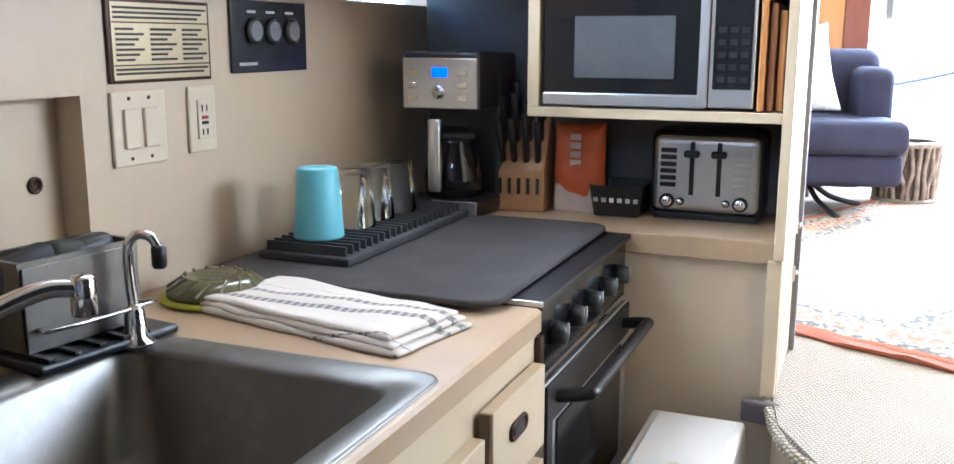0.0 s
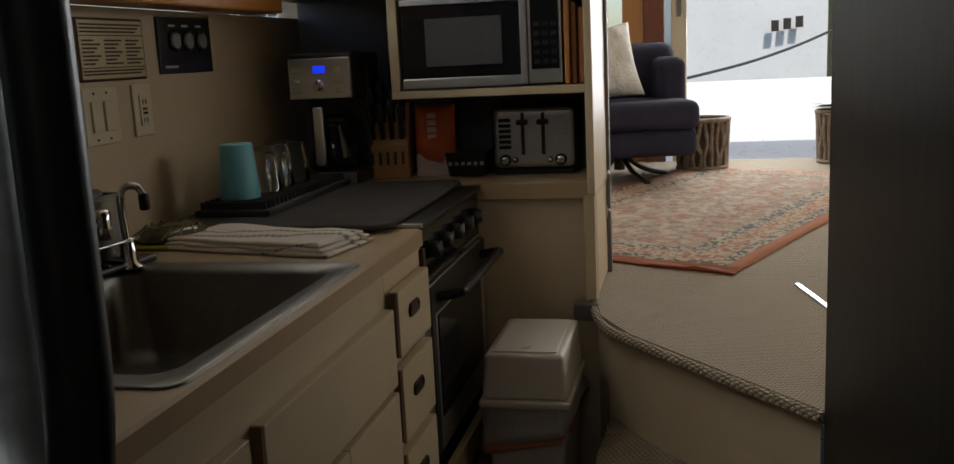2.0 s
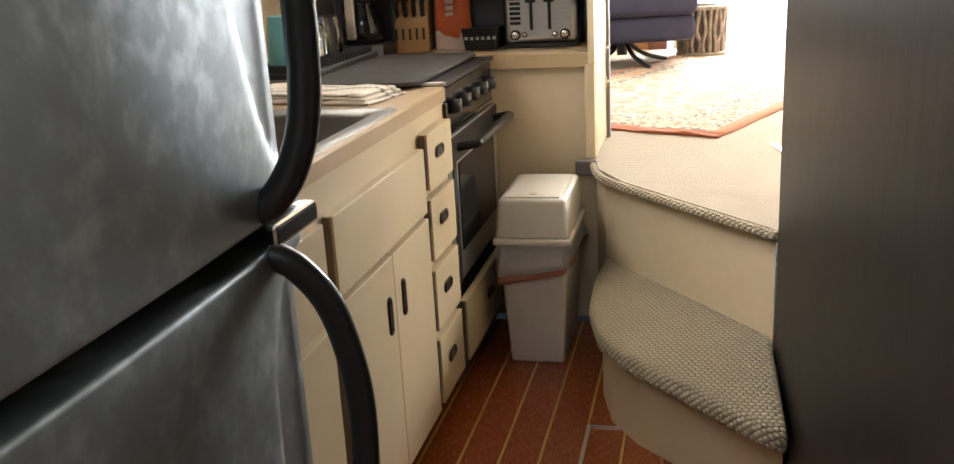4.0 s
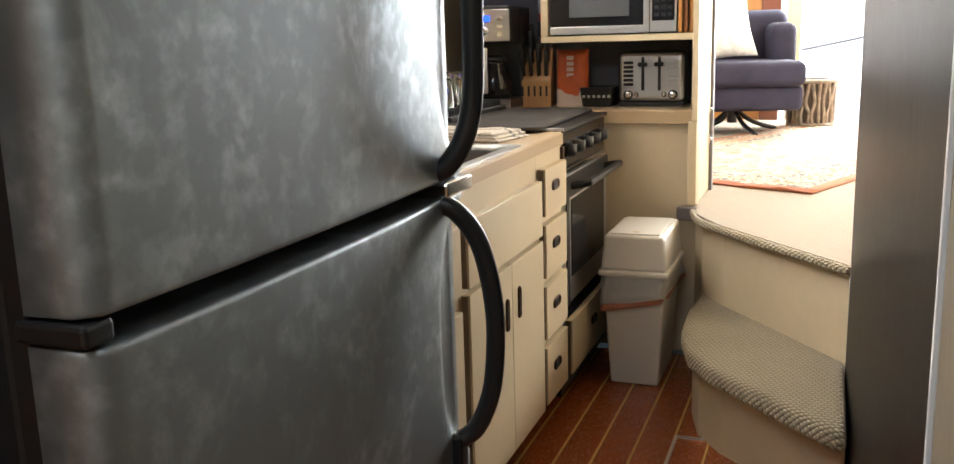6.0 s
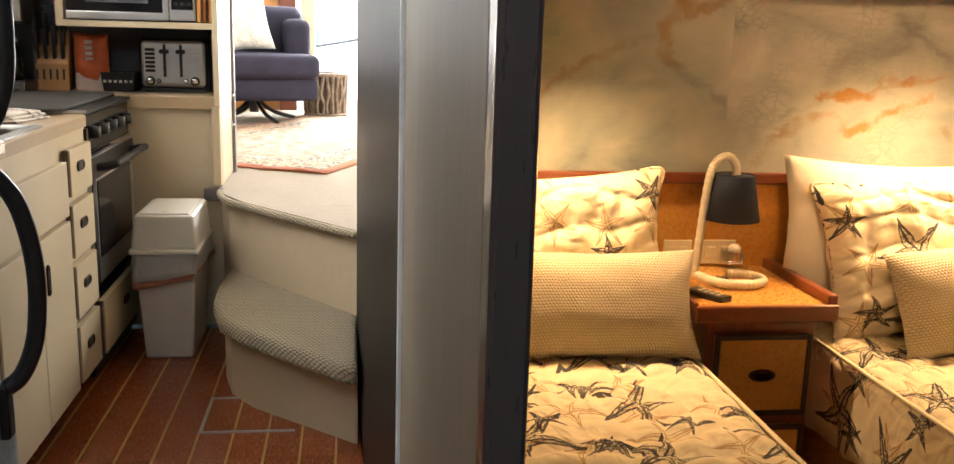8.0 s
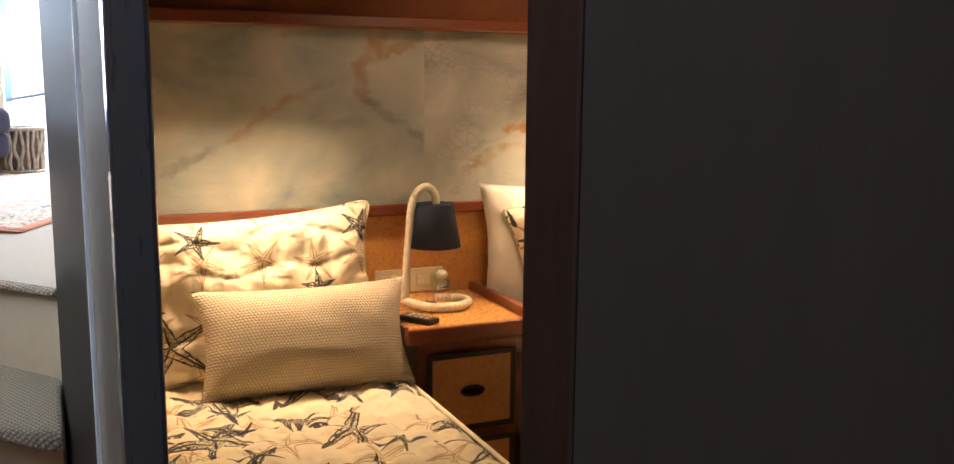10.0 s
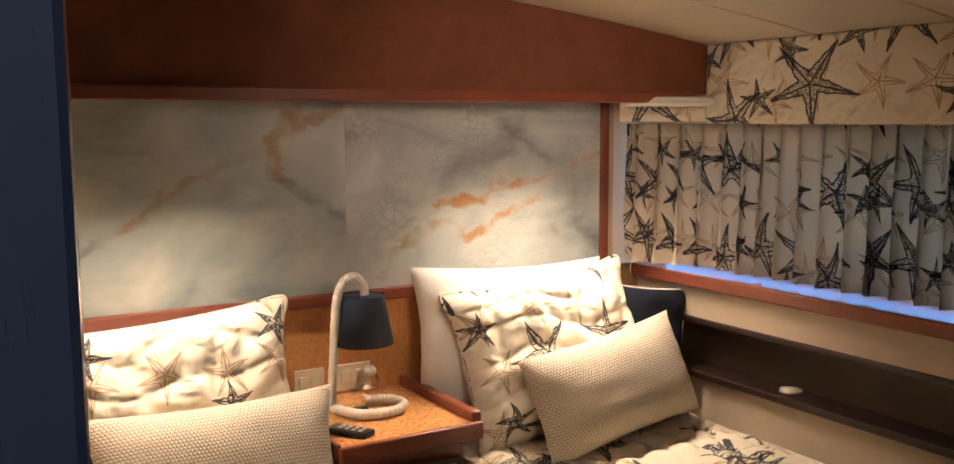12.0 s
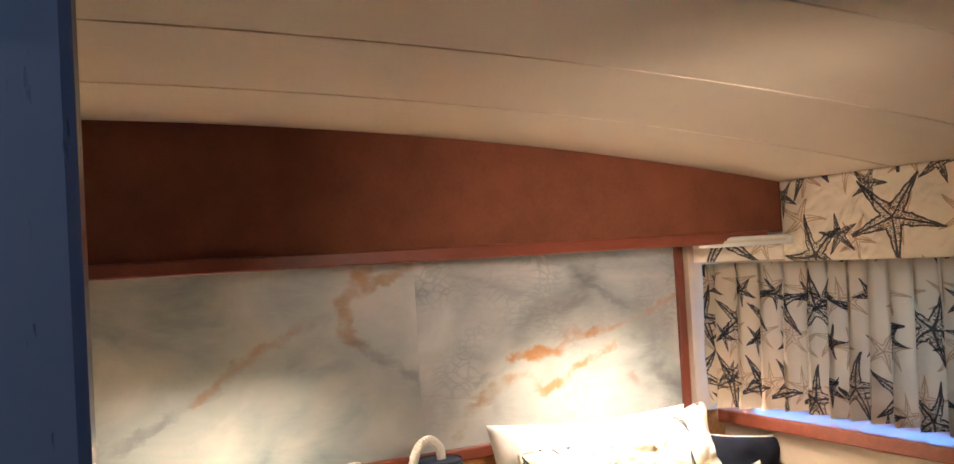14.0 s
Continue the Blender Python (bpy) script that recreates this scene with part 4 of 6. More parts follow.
for i in range(14):
    a = 2 * math.pi * i / 14
    part("rib", tube([(-0.585 + 0.084 * math.cos(a), 1.46 + 0.084 * math.sin(a), 0.931), (-0.585 + 0.055 * math.cos(a + 0.3), 1.46 + 0.055 * math.sin(a + 0.3), 0.953)], 0.003, 6), mat("rib_olive", (0.2, 0.18, 0.1), 0.2) if i == 0 else bpy.data.materials["rib_olive"], dish)

# ---------- stove, mat and what stands on it ----------
stove = thing("stove", "built-in galley range with black glass oven door", "stove", (-0.38, 1.93, 0))
part("body", bx(-0.72, 1.62, 0.30, -0.075, 2.245, 0.905), BLACK, stove)
part("hob_frame", bx(-0.72, 1.618, 0.905, -0.045, 2.248, 0.918, 0.003), BLACK, stove, "black hob top")
part("hob_trim", bx(-0.722, 1.612, 0.911, -0.044, 1.6175, 0.920, 0.001), STEEL, stove, "thin steel edge trim")
part("control_panel", bx(-0.076, 1.63, 0.78, -0.055, 2.24, 0.90, 0.003), BLACKGLASS, stove)
part("panel_trim", bx(-0.056, 1.63, 0.772, -0.05, 2.24, 0.782, 0.001), CHROME, stove)
for i in range(5):
    kn = part("knob", moved(turned([(0.022, 0), (0.022, 0.01), (0.018, 0.028), (0.0, 0.030)], (0, 0, 0), 24), pose(-0.055, 1.70 + 0.115 * i, 0.842, 0, 90, 0)), BLACK, stove, smooth=True)
    part("pointer", bx(-0.027, 1.698 + 0.115 * i, 0.842, -0.023, 1.702 + 0.115 * i, 0.862), PALEINK, kn)
ov = part("oven_door", bx(-0.076, 1.635, 0.335, -0.045, 2.235, 0.765, 0.004), STEEL, stove, "steel framed oven door")
part("oven_window", bx(-0.046, 1.70, 0.42, -0.041, 2.17, 0.68, 0.002), BLACKGLASS, ov)
part("oven_trim", join(bx(-0.046, 1.637, 0.69, -0.040, 2.233, 0.762, 0.001), bx(-0.046, 1.637, 0.34, -0.040, 1.668, 0.69, 0.001)), BLACK, ov)
part("oven_handle", tube([(-0.045, 1.70, 0.725), (0.012, 1.71, 0.735), (0.018, 1.76, 0.737), (0.018, 2.12, 0.737), (0.012, 2.17, 0.735), (-0.045, 2.18, 0.725)], 0.013, 12), BLACK, ov, "black bar handle", True)
pot = thing("pan_drawer", "cream drawer below the range with bronze pull", "drawer", (-0.4, 1.93, 0))
part("body", bx(-0.70, 1.61, 0.03, -0.06, 2.255, 0.295), BLACK, pot)
front(pot, "drawer_front", 1.63, 2.23, 0.105, 0.29, ((1.93, 0.21, False),), -0.046)

dmat = thing("drying_mat", "grey cloth drying mat over the hob", "mat", (-0.38, 1.95, 0.92))
part("cloth", prism(rrect(-0.675, 1.535, -0.10, 2.275, 0.05), 0.920, 0.932, 0.005), MATCLOTH, dmat, smooth=False)
rack = thing("glass_rack", "charcoal ribbed draining rack on the mat", "rack", (-0.55, 1.95, 0.932))
part("tray", bx(-0.64, 1.66, 0.932, -0.44, 2.24, 0.948, 0.004), DARKGREY, rack)
for i in range(22):
    part("rib", bx(-0.63, 1.675 + 0.0255 * i, 0.946, -0.455, 1.681 + 0.0255 * i, 0.966), DARKGREY, rack)
tumbler = thing("tumbler", "upturned aqua plastic tumbler on the rack", "tumbler", (-0.555, 1.74, 0.966))
part("cup", turned([(0.048, 0), (0.050, 0.002), (0.050, 0.006), (0.040, 0.135), (0.038, 0.138), (0.020, 0.138), (0.019, 0.136), (0.0, 0.136)], (-0.555, 1.745, 0.966), 40), AQUA, tumbler, smooth=True)
for i, (x, y, h, r) in enumerate(((-0.545, 1.875, 0.115, 0.042), (-0.55, 1.972, 0.118, 0.041), (-0.545, 2.068, 0.115, 0.041))):
    g = thing("drinking_glass", "upturned clear ribbed drinking glass on the rack", "glass", (x, y, 0.966), group="glasses on the rack")
    wall = [(r - 0.009 * q / 12 + (0.0012 if q % 2 and q < 11 else 0.0), h * q / 12) for q in range(13)]
    inner = [(0.0, h - 0.006), (r - 0.014, h - 0.006), (r - 0.0035, 0.0)]
    part("glass_body", turned(inner + wall + [(r - 0.013, h + 0.003), (0.0, h + 0.002)], (x, y, 0.966), 32), CLEAR, g, smooth=True)

# coffee maker
cx, cy = -0.52, 2.36
coffee = thing("coffee_maker", "black and steel coffee maker with blue display", "coffee maker", (cx, cy, 0.91))
part("back_column", bx(cx - 0.10, cy + 0.03, 0.912, cx + 0.10, cy + 0.15, 1.305, 0.012, 3), BLACK, coffee)
part("foot", bx(cx - 0.10, cy - 0.12, 0.912, cx + 0.10, cy + 0.05, 0.953, 0.01, 3), BLACK, coffee)
part("foot_trim", bx(cx - 0.02, cy - 0.124, 0.914, cx + 0.098, cy - 0.119, 0.952, 0.001), STEEL, coffee)
hd = part("head", bx(cx - 0.10, cy - 0.11, 1.19, cx + 0.10, cy + 0.03, 1.33, 0.012, 3), BLACK, coffee)
part("steel_face", bx(cx - 0.097, cy - 0.117, 1.195, cx + 0.097, cy - 0.108, 1.315, 0.003), STEEL, hd)
part("display", bx(cx - 0.018, cy - 0.120, 1.270, cx + 0.020, cy - 0.116, 1.292, 0.001), BLUE_LED, hd, "lit blue display")
part("dial", moved(turned([(0.017, 0), (0.017, 0.008), (0.013, 0.012), (0, 0.012)], (0, 0, 0), 24), pose(cx + 0.0, cy - 0.117, 1.235, 90, 0, 0)), CHROME, hd, smooth=True)
for a, b in ((-0.07, 1.28), (-0.07, 1.25), (-0.07, 1.22), (0.06, 1.28), (0.06, 1.25), (0.06, 1.22)):
    part("button", bx(cx + a - 0.012, cy - 0.1195, b - 0.007, cx + a + 0.012, cy - 0.116, b + 0.007, 0.001), CHROME, hd)
caf = part("carafe", turned([(0.06, 0), (0.072, 0.01), (0.075, 0.06), (0.06, 0.12), (0.05, 0.14), (0.05, 0.15)], (cx, cy - 0.03, 0.945), 32), BLACKGLASS, coffee, "dark glass carafe", True)
part("carafe_lid", turned([(0.052, 0), (0.054, 0.01), (0.04, 0.025), (0, 0.027)], (cx, cy - 0.03, 1.095), 28), BLACK, caf, smooth=True)
part("carafe_handle", bx(cx - 0.018, cy - 0.150, 0.975, cx + 0.014, cy - 0.13, 1.15, 0.007, 3), STEEL, caf, "steel carafe handle", True)

coffee.location.z += 0.013
hd.location.z -= 0.022

# shelf and microwave locker at the end of the galley
structure("end_shelf", join(bx(-0.728, EY + 0.002, 0.872, 0.288, 2.62, 0.921, 0.003)), COUNTER, "tan laminate shelf at the galley end", "shelf")
structure("locker_side_panel", join(bx(0.268, EY - 0.02, 0.886, 0.290, 2.72, 1.49, 0.002), bx(0.256, EY - 0.012, 0.575, 0.287, 2.72, 0.882, 0.002)), CREAM, "cream laminate end panel beside the opening", "panel")
for z in (0.90, 0.78):
    h = thing("panel_hinge", "small chrome catch on the cream end panel", "catch", (0.3, 2.6, z))
    part("plate", bx(0.288, 2.585, z - 0.02, 0.294, 2.605, z + 0.02, 0.001), CHROME, h)
    part("stud", moved(turned([(0.006, 0), (0.008, 0.006), (0, 0.009)], (0, 0, 0), 14), pose(0.293, 2.595, z, 0, 90, 0)), CHROME, h, smooth=True)
mwc = thing("microwave_locker", "cream laminate locker round the microwave", "cabinet", (0, 2.4, 1.19))
part("bottom", bx(-0.30, EY, 1.175, 0.266, 2.60, 1.198, 0.002), CREAM, mwc)
part("side", bx(-0.30, EY, 1.198, -0.272, 2.60, 1.488, 0.002), CREAM, mwc)
part("top_rail", bx(-0.272, EY, 1.462, 0.266, 2.60, 1.488, 0.002), CREAM, mwc)
mw = thing("microwave", "black and steel microwave oven in the locker", "microwave", (0, 2.4, 1.2))
part("case", bx(-0.262, EY + 0.03, 1.20, 0.205, 2.58, 1.455, 0.004), BLACK, mw)
md = part("door", bx(-0.262, EY + 0.005, 1.205, 0.105, EY + 0.03, 1.455, 0.003), BLACKGLASS, mw)
part("window", bx(-0.19, EY + 0.002, 1.265, 0.035, EY + 0.0055, 1.40, 0.001), GREYGLASS, md, "grey mesh window")
part("lower_trim", bx(-0.262, EY - 0.004, 1.203, 0.105, EY + 0.006, 1.232, 0.003), STEEL, md)
part("upper_trim", bx(-0.262, EY - 0.002, 1.438, 0.105, EY + 0.006, 1.456, 0.003), STEEL, md)
part("door_bar", bx(0.088, EY - 0.006, 1.205, 0.108, EY + 0.006, 1.455, 0.003), STEEL, md)
cp = part("control_panel", bx(0.11, EY + 0.003, 1.205, 0.205, EY + 0.03, 1.455, 0.003), STEEL, mw, "steel control panel")
part("keypad", bx(0.118, EY + 0.0, 1.245, 0.198, EY + 0.0035, 1.44, 0.001), BLACKGLASS, cp)
for i in range(3):
    for j in range(5):
        part("key", bx(0.127 + 0.024 * i, EY - 0.0012, 1.26 + 0.026 * j, 0.143 + 0.024 * i, EY + 0.0005, 1.272 + 0.026 * j), BLACK, cp)
for i in range(3):
    b = thing("cutting_board", "brown wooden cutting board stored upright by the microwave", "cutting board", (0.225, 2.4, 1.2))
    part("board", bx(0.212 + 0.018 * i, EY + 0.012 * i, 1.20, 0.226 + 0.018 * i, 2.55, 1.44 - 0.015 * i, 0.004), ORANGEWOOD if i != 1 else BOWLWOOD, b)
structure("locker_top", bx(-0.73, EY - 0.02, 1.49, 0.312, 2.70, 1.532, 0.006), DARKWOOD, "dark varnished wooden top above the microwave", "shelf")

# toaster
tx0, tx1, ty = -0.055, 0.222, 2.40
toast = thing("toaster", "brushed steel four-slice toaster on the shelf", "toaster", (0.08, 2.48, 0.91))
part("body", bx(tx0 + 0.008, ty, 0.93, tx1 - 0.008, ty + 0.19, 1.13, 0.02, 4), STEEL, toast, smooth=False)
part("black_shell", bx(tx0, ty + 0.012, 0.918, tx1, ty + 0.20, 1.142, 0.02, 4), BLACK, toast)
part("foot", bx(tx0 + 0.01, ty + 0.01, 0.908, tx1 - 0.01, ty + 0.18, 0.925, 0.004), BLACK, toast)
for sx in (-0.018, 0.048):
    c = (tx0 + tx1) / 2 + sx - 0.015
    part("slot", bx(c - 0.006, ty - 0.002, 0.975, c + 0.006, ty + 0.003, 1.115, 0.002), BLACK, toast)
    part("lever", bx(c - 0.019, ty - 0.022, 1.075, c + 0.019, ty + 0.0, 1.093, 0.006, 3), BLACK, toast, "black lever", True)
for c in (tx0 + 0.047, tx1 - 0.05):
    for k in range(6):
        part("button", bx(c - 0.02, ty - 0.003, 0.995 + 0.018 * k, c + 0.02, ty + 0.002, 1.007 + 0.018 * k, 0.002), BLACK if c < 0.1 else STEEL, toast)
for c in (tx0 + 0.047, tx0 + 0.08, tx1 - 0.085, tx1 - 0.05):
    r = 0.019 if c in (tx0 + 0.047, tx1 - 0.05) else 0.010
    kn = part("dial", moved(turned([(r, 0), (r, 0.008), (r * 0.7, 0.014), (0, 0.014)], (0, 0, 0), 24), pose(c, ty, 0.958, 90, 0, 0)), BLACK, toast, smooth=True)
    part("dial_ring", moved(turned([(r * 0.72, 0.014), (r * 0.66, 0.016), (0, 0.016)], (0, 0, 0), 24), pose(c, ty, 0.958, 90, 0, 0)), CHROME, kn, smooth=True)
# knife block, coffee bag, small basket
kb = thing("knife_block", "bamboo knife block full of black-handled knives", "knife block", (-0.38, 2.42, 0.91))
km = pose(-0.38, 2.40, 0.908, 0, 0, 8)
prof = [(-0.05, 0.0), (0.10, 0.0), (0.10, 0.20), (0.04, 0.235), (-0.05, 0.105)]
blk = prism(prof, -0.065, 0.065, 0.004)
part("block", moved(blk, km @ Matrix(((0, 0, 1, 0), (1, 0, 0, 0), (0, 1, 0, 0), (0, 0, 0, 1)))), BAMBOO, kb)
for i in range(4):
    for j in range(3):
        a = -0.045 + 0.03 * i
        p0 = km @ Vector((a, -0.03 + 0.035 * j, 0.125 + 0.05 * j))
        p1 = km @ Vector((a + 0.004 * (i - 1), -0.075 + 0.035 * j - 0.01 * (i % 2), 0.225 + 0.05 * j + 0.012 * ((i + j) % 3)))
        part("knife_handle", tube([p0, p1], 0.009, 8), BLACK, kb, smooth=True)
for i in range(5):
    part("steak_slot", moved(bx(-0.052 + 0.024 * i, -0.0525, 0.045, -0.044 + 0.024 * i, -0.049, 0.085), km), INK, kb)
bag = thing("coffee_bag", "orange coffee bag with pale lower band", "bag", (-0.24, 2.42, 0.91))
bagm = pose(-0.235, 2.43, 0.908 + 0.113, 0, 0, -4)
b0 = cushion(0.135, 0.225, 0.095, 24, 3, 0.012, 0.03)
part("bag_body", moved(b0, bagm), ORANGE, bag, smooth=True)
part("bag_band", moved(bx(-0.056, -0.040, -0.113, 0.056, -0.032, -0.042, 0.006), bagm), BAGPALE, bag, "pale printed lower band")
for i in range(4):
    part("print_bar", moved(bx(-0.012, -0.0445, 0.005 + 0.022 * i, 0.016, -0.0425, 0.02 + 0.022 * i), bagm), BAGPALE, bag)
bsk = thing("black_basket", "small black plastic mesh basket on the shelf", "basket", (-0.13, 2.5, 0.91))
part("bin", bowl_from([(rrect(-0.185, 2.42, -0.07, 2.56, 0.015), 0.909), (rrect(-0.195, 2.41, -0.06, 2.57, 0.015), 0.985), (rrect(-0.190, 2.415, -0.065, 2.565, 0.013), 0.985), (rrect(-0.18, 2.425, -0.075, 2.555, 0.012), 0.915)]), BLACK, bsk)
for i in range(6):
    part("slit", bx(-0.18 + 0.02 * i, 2.4085, 0.945, -0.17 + 0.02 * i, 2.4165, 0.955), PALEINK, bsk)
for ob in (toast, kb, bag, bsk):
    ob.location.z += 0.013
for ob in (kb, bag):
    ob.location.y += 0.05
toast.scale = (0.96, 0.85, 0.92)
toast.location.y += 0.03
ext = thing("fire_extinguisher", "small red fire extinguisher on the locker wall", "extinguisher", (-0.36, 2.5, 1.2))
part("bottle", turned([(0.0, 0), (0.032, 0.004), (0.036, 0.02), (0.036, 0.19), (0.022, 0.225), (0.012, 0.235), (0.012, 0.25)], (-0.36, 2.55, 1.22), 24), REDPAINT, ext, smooth=True)
part("valve", bx(-0.39, 2.53, 1.455, -0.33, 2.57, 1.475, 0.005), BLACK, ext)
part("gauge_band", turned([(0.037, 0), (0.037, 0.05)], (-0.36, 2.55, 1.29), 24), PALEINK, ext, "pale instruction band", True)

# ---------- fittings on the galley wall ----------
pl = thing("safety_placard", "gold framed placard with small dark print", "placard", (WX, 1.52, 1.35))
part("frame", bx(WX, 1.392, 1.275, WX + 0.006, 1.655, 1.415, 0.002), BRONZE, pl)
part("plate", bx(WX + 0.005, 1.40, 1.281, WX + 0.008, 1.647, 1.409), BRASSPLATE, pl)
rows = [(1.405, 1.642, z) for z in (1.400, 1.392, 1.384, 1.298, 1.291)]
for i in range(3):
    rows += [(1.408 + 0.083 * i, 1.475 + 0.083 * i, 1.365 - 0.0085 * k) for k in range(7)]
for i, (a, b, z) in enumerate(rows):
    part("print_line", bx(WX + 0.0078, a, z - 0.002, WX + 0.0088, b - 0.012 * (i % 3), z + 0.002), INK, pl)
for z in (1.376, 1.305):
    part("rule", bx(WX + 0.0078, 1.402, z - 0.0012, WX + 0.0088, 1.646, z + 0.0012), BRONZE, pl)
gp = thing("gauge_panel", "black panel with three round gauges", "gauge panel", (WX, 1.85, 1.35))
part("panel", bx(WX, 1.72, 1.283, WX + 0.008, 1.985, 1.425, 0.002), BLACK, gp)
for y in (1.79, 1.855, 1.925):
    g = part("gauge", moved(turned([(0.027, 0), (0.027, 0.006), (0.022, 0.009), (0, 0.009)], (0, 0, 0), 28), pose(WX + 0.008, y, 1.365, 0, 90, 0)), BLACK, gp, smooth=True)
    part("dial_face", moved(turned([(0.020, 0.009), (0.019, 0.0105), (0, 0.0105)], (0, 0, 0), 28), pose(WX + 0.008, y, 1.365, 0, 90, 0)), mat("gauge_face", (0.2, 0.2, 0.2), 0.3) if y < 1.8 else bpy.data.materials["gauge_face"], g)
for y in (1.785, 1.85, 1.92):
    part("caption", bx(WX + 0.0075, y - 0.015, 1.400, WX + 0.009, y + 0.015, 1.405), PALEINK, gp)
part("maker_bar", bx(WX + 0.0075, 1.74, 1.297, WX + 0.009, 1.80, 1.303), PALEINK, gp)
sw = thing("light_switch", "ivory double rocker switch plate", "switch", (WX, 1.455, 1.2))
part("plate", bx(WX, 1.39, 1.135, WX + 0.007, 1.52, 1.262, 0.003), IVORY, sw)
for y in (1.43, 1.478):
    part("rocker", bx(WX + 0.006, y - 0.017, 1.165, WX + 0.013, y + 0.017, 1.232, 0.002), IVORY, sw)
for y in (1.43, 1.478):
    for z in (1.148, 1.25):
        part("screw", bx(WX + 0.006, y - 0.003, z - 0.003, WX + 0.0085, y + 0.003, z + 0.003, 0.001), BRONZE, sw)
so = thing("wall_outlet", "ivory outlet plate with test buttons", "outlet", (WX, 1.62, 1.2))
part("plate", bx(WX, 1.583, 1.14, WX + 0.007, 1.66, 1.263, 0.003), IVORY, so)
part("receptacle", bx(WX + 0.006, 1.604, 1.165, WX + 0.011, 1.639, 1.238, 0.002), IVORY, so)
for z in (1.178, 1.222):
    for y in (1.615, 1.628):
        part("slot", bx(WX + 0.0105, y - 0.0015, z - 0.006, WX + 0.0118, y + 0.0015, z + 0.006), INK, so)
part("test_button", bx(WX + 0.0105, 1.613, 1.202, WX + 0.013, 1.63, 1.208), REDPAINT, so)
part("reset_button", bx(WX + 0.0105, 1.613, 1.192, WX + 0.013, 1.63, 1.198), INK, so)
hp = thing("hatch_finger_pull", "round bronze finger pull in the recessed hatch", "pull", (-0.785, 1.26, 1.12))
part("ring", moved(turned([(0.014, 0), (0.014, 0.004), (0.009, 0.005), (0.008, 0.001), (0, 0.001)], (0, 0, 0), 20), pose(-0.785, 1.275, 1.12, 0, 90, 0)), BRONZE, hp, smooth=True)

# soffit, blind and lamp above the worktop
structure("window_shelf_soffit", join(bx(-0.728, -0.6, 1.44, -0.61, EY - 0.02, 1.575, 0.006)), SOFFIT, "glossy amber veneer window shelf above the worktop", "shelf")
win = thing("window_1", "long side window with aluminium frame", "window", (-0.78, 1.8, 1.6), "structure")
part("window_frame", join(bx(-0.80, -0.6, 1.55, -0.76, 4.1, 1.58), bx(-0.80, -0.6, 2.24, -0.76, 4.1, 2.28), bx(-0.80, 1.8, 1.58, -0.77, 1.85, 2.24)), WHITEGEL, win)
pane = part("pane", bx(-0.788, -0.6, 1.58, -0.784, 4.1, 2.24), CLEAR, win)
pane.visible_shadow = False
blind = thing("venetian_blind", "silver venetian blind half open at the side window", "blind", (-0.71, 1.8, 1.57))
for i in range(24):
    z = 1.60 + 0.028 * i
    part("slat", moved(bx(-0.013, -0.5, -0.0006, 0.013, 4.05, 0.0006), pose(-0.70, 0, z, 0, 35, 0)), BLIND, blind)
for y in (0.1, 0.95, 1.8, 2.65, 3.5):
    part("ladder_cord", bx(-0.688, y, 1.56, -0.686, y + 0.002, 2.26), WHITE, blind)
dl = thing("desk_lamp", "black jointed reading lamp on the shelf", "lamp", (-0.45, 2.40, 1.53))
part("base", bx(-0.52, 2.33, 1.532, -0.38, 2.45, 1.545, 0.004), BLACK, dl)
part("arm", tube([(-0.50, 2.36, 1.545), (-0.545, 2.33, 1.62), (-0.60, 2.28, 1.80), (-0.62, 2.25, 1.95)], 0.008, 10), BLACK, dl, smooth=True)
part("cable", tube([(-0.52, 2.40, 1.54), (-0.56, 2.36, 1.552), (-0.60, 2.34, 1.538), (-0.62, 2.42, 1.536)], 0.004, 8), BLACK, dl, smooth=True)
wb = thing("salad_bowl", "large turned wooden bowl on the locker top", "bowl", (-0.1, 2.44, 1.53))
part("bowl", turned([(0.0, 0.0), (0.055, 0.0), (0.06, 0.008), (0.12, 0.055), (0.165, 0.125), (0.172, 0.155), (0.168, 0.158), (0.158, 0.13), (0.11, 0.065), (0.0, 0.03)], (-0.12, 2.45, 1.533), 48, 0.93, 0.93), BOWLWOOD, wb, smooth=True)
part("rim", turned([(0.171, 0.145), (0.176, 0.150), (0.174, 0.160), (0.166, 0.160)], (-0.12, 2.45, 1.533), 48, 0.93, 0.93), DARKWOOD, wb, "dark rim band", True)

# ---------- refrigerator ----------
fr = thing("refrigerator", "worn grey steel refrigerator with black arched handles", "refrigerator", (-0.1, -0.36, 0))
part("cabinet", bx(-0.60, -0.75, 0.03, 0.165, -0.02, 1.66, 0.006), BLACK, fr)


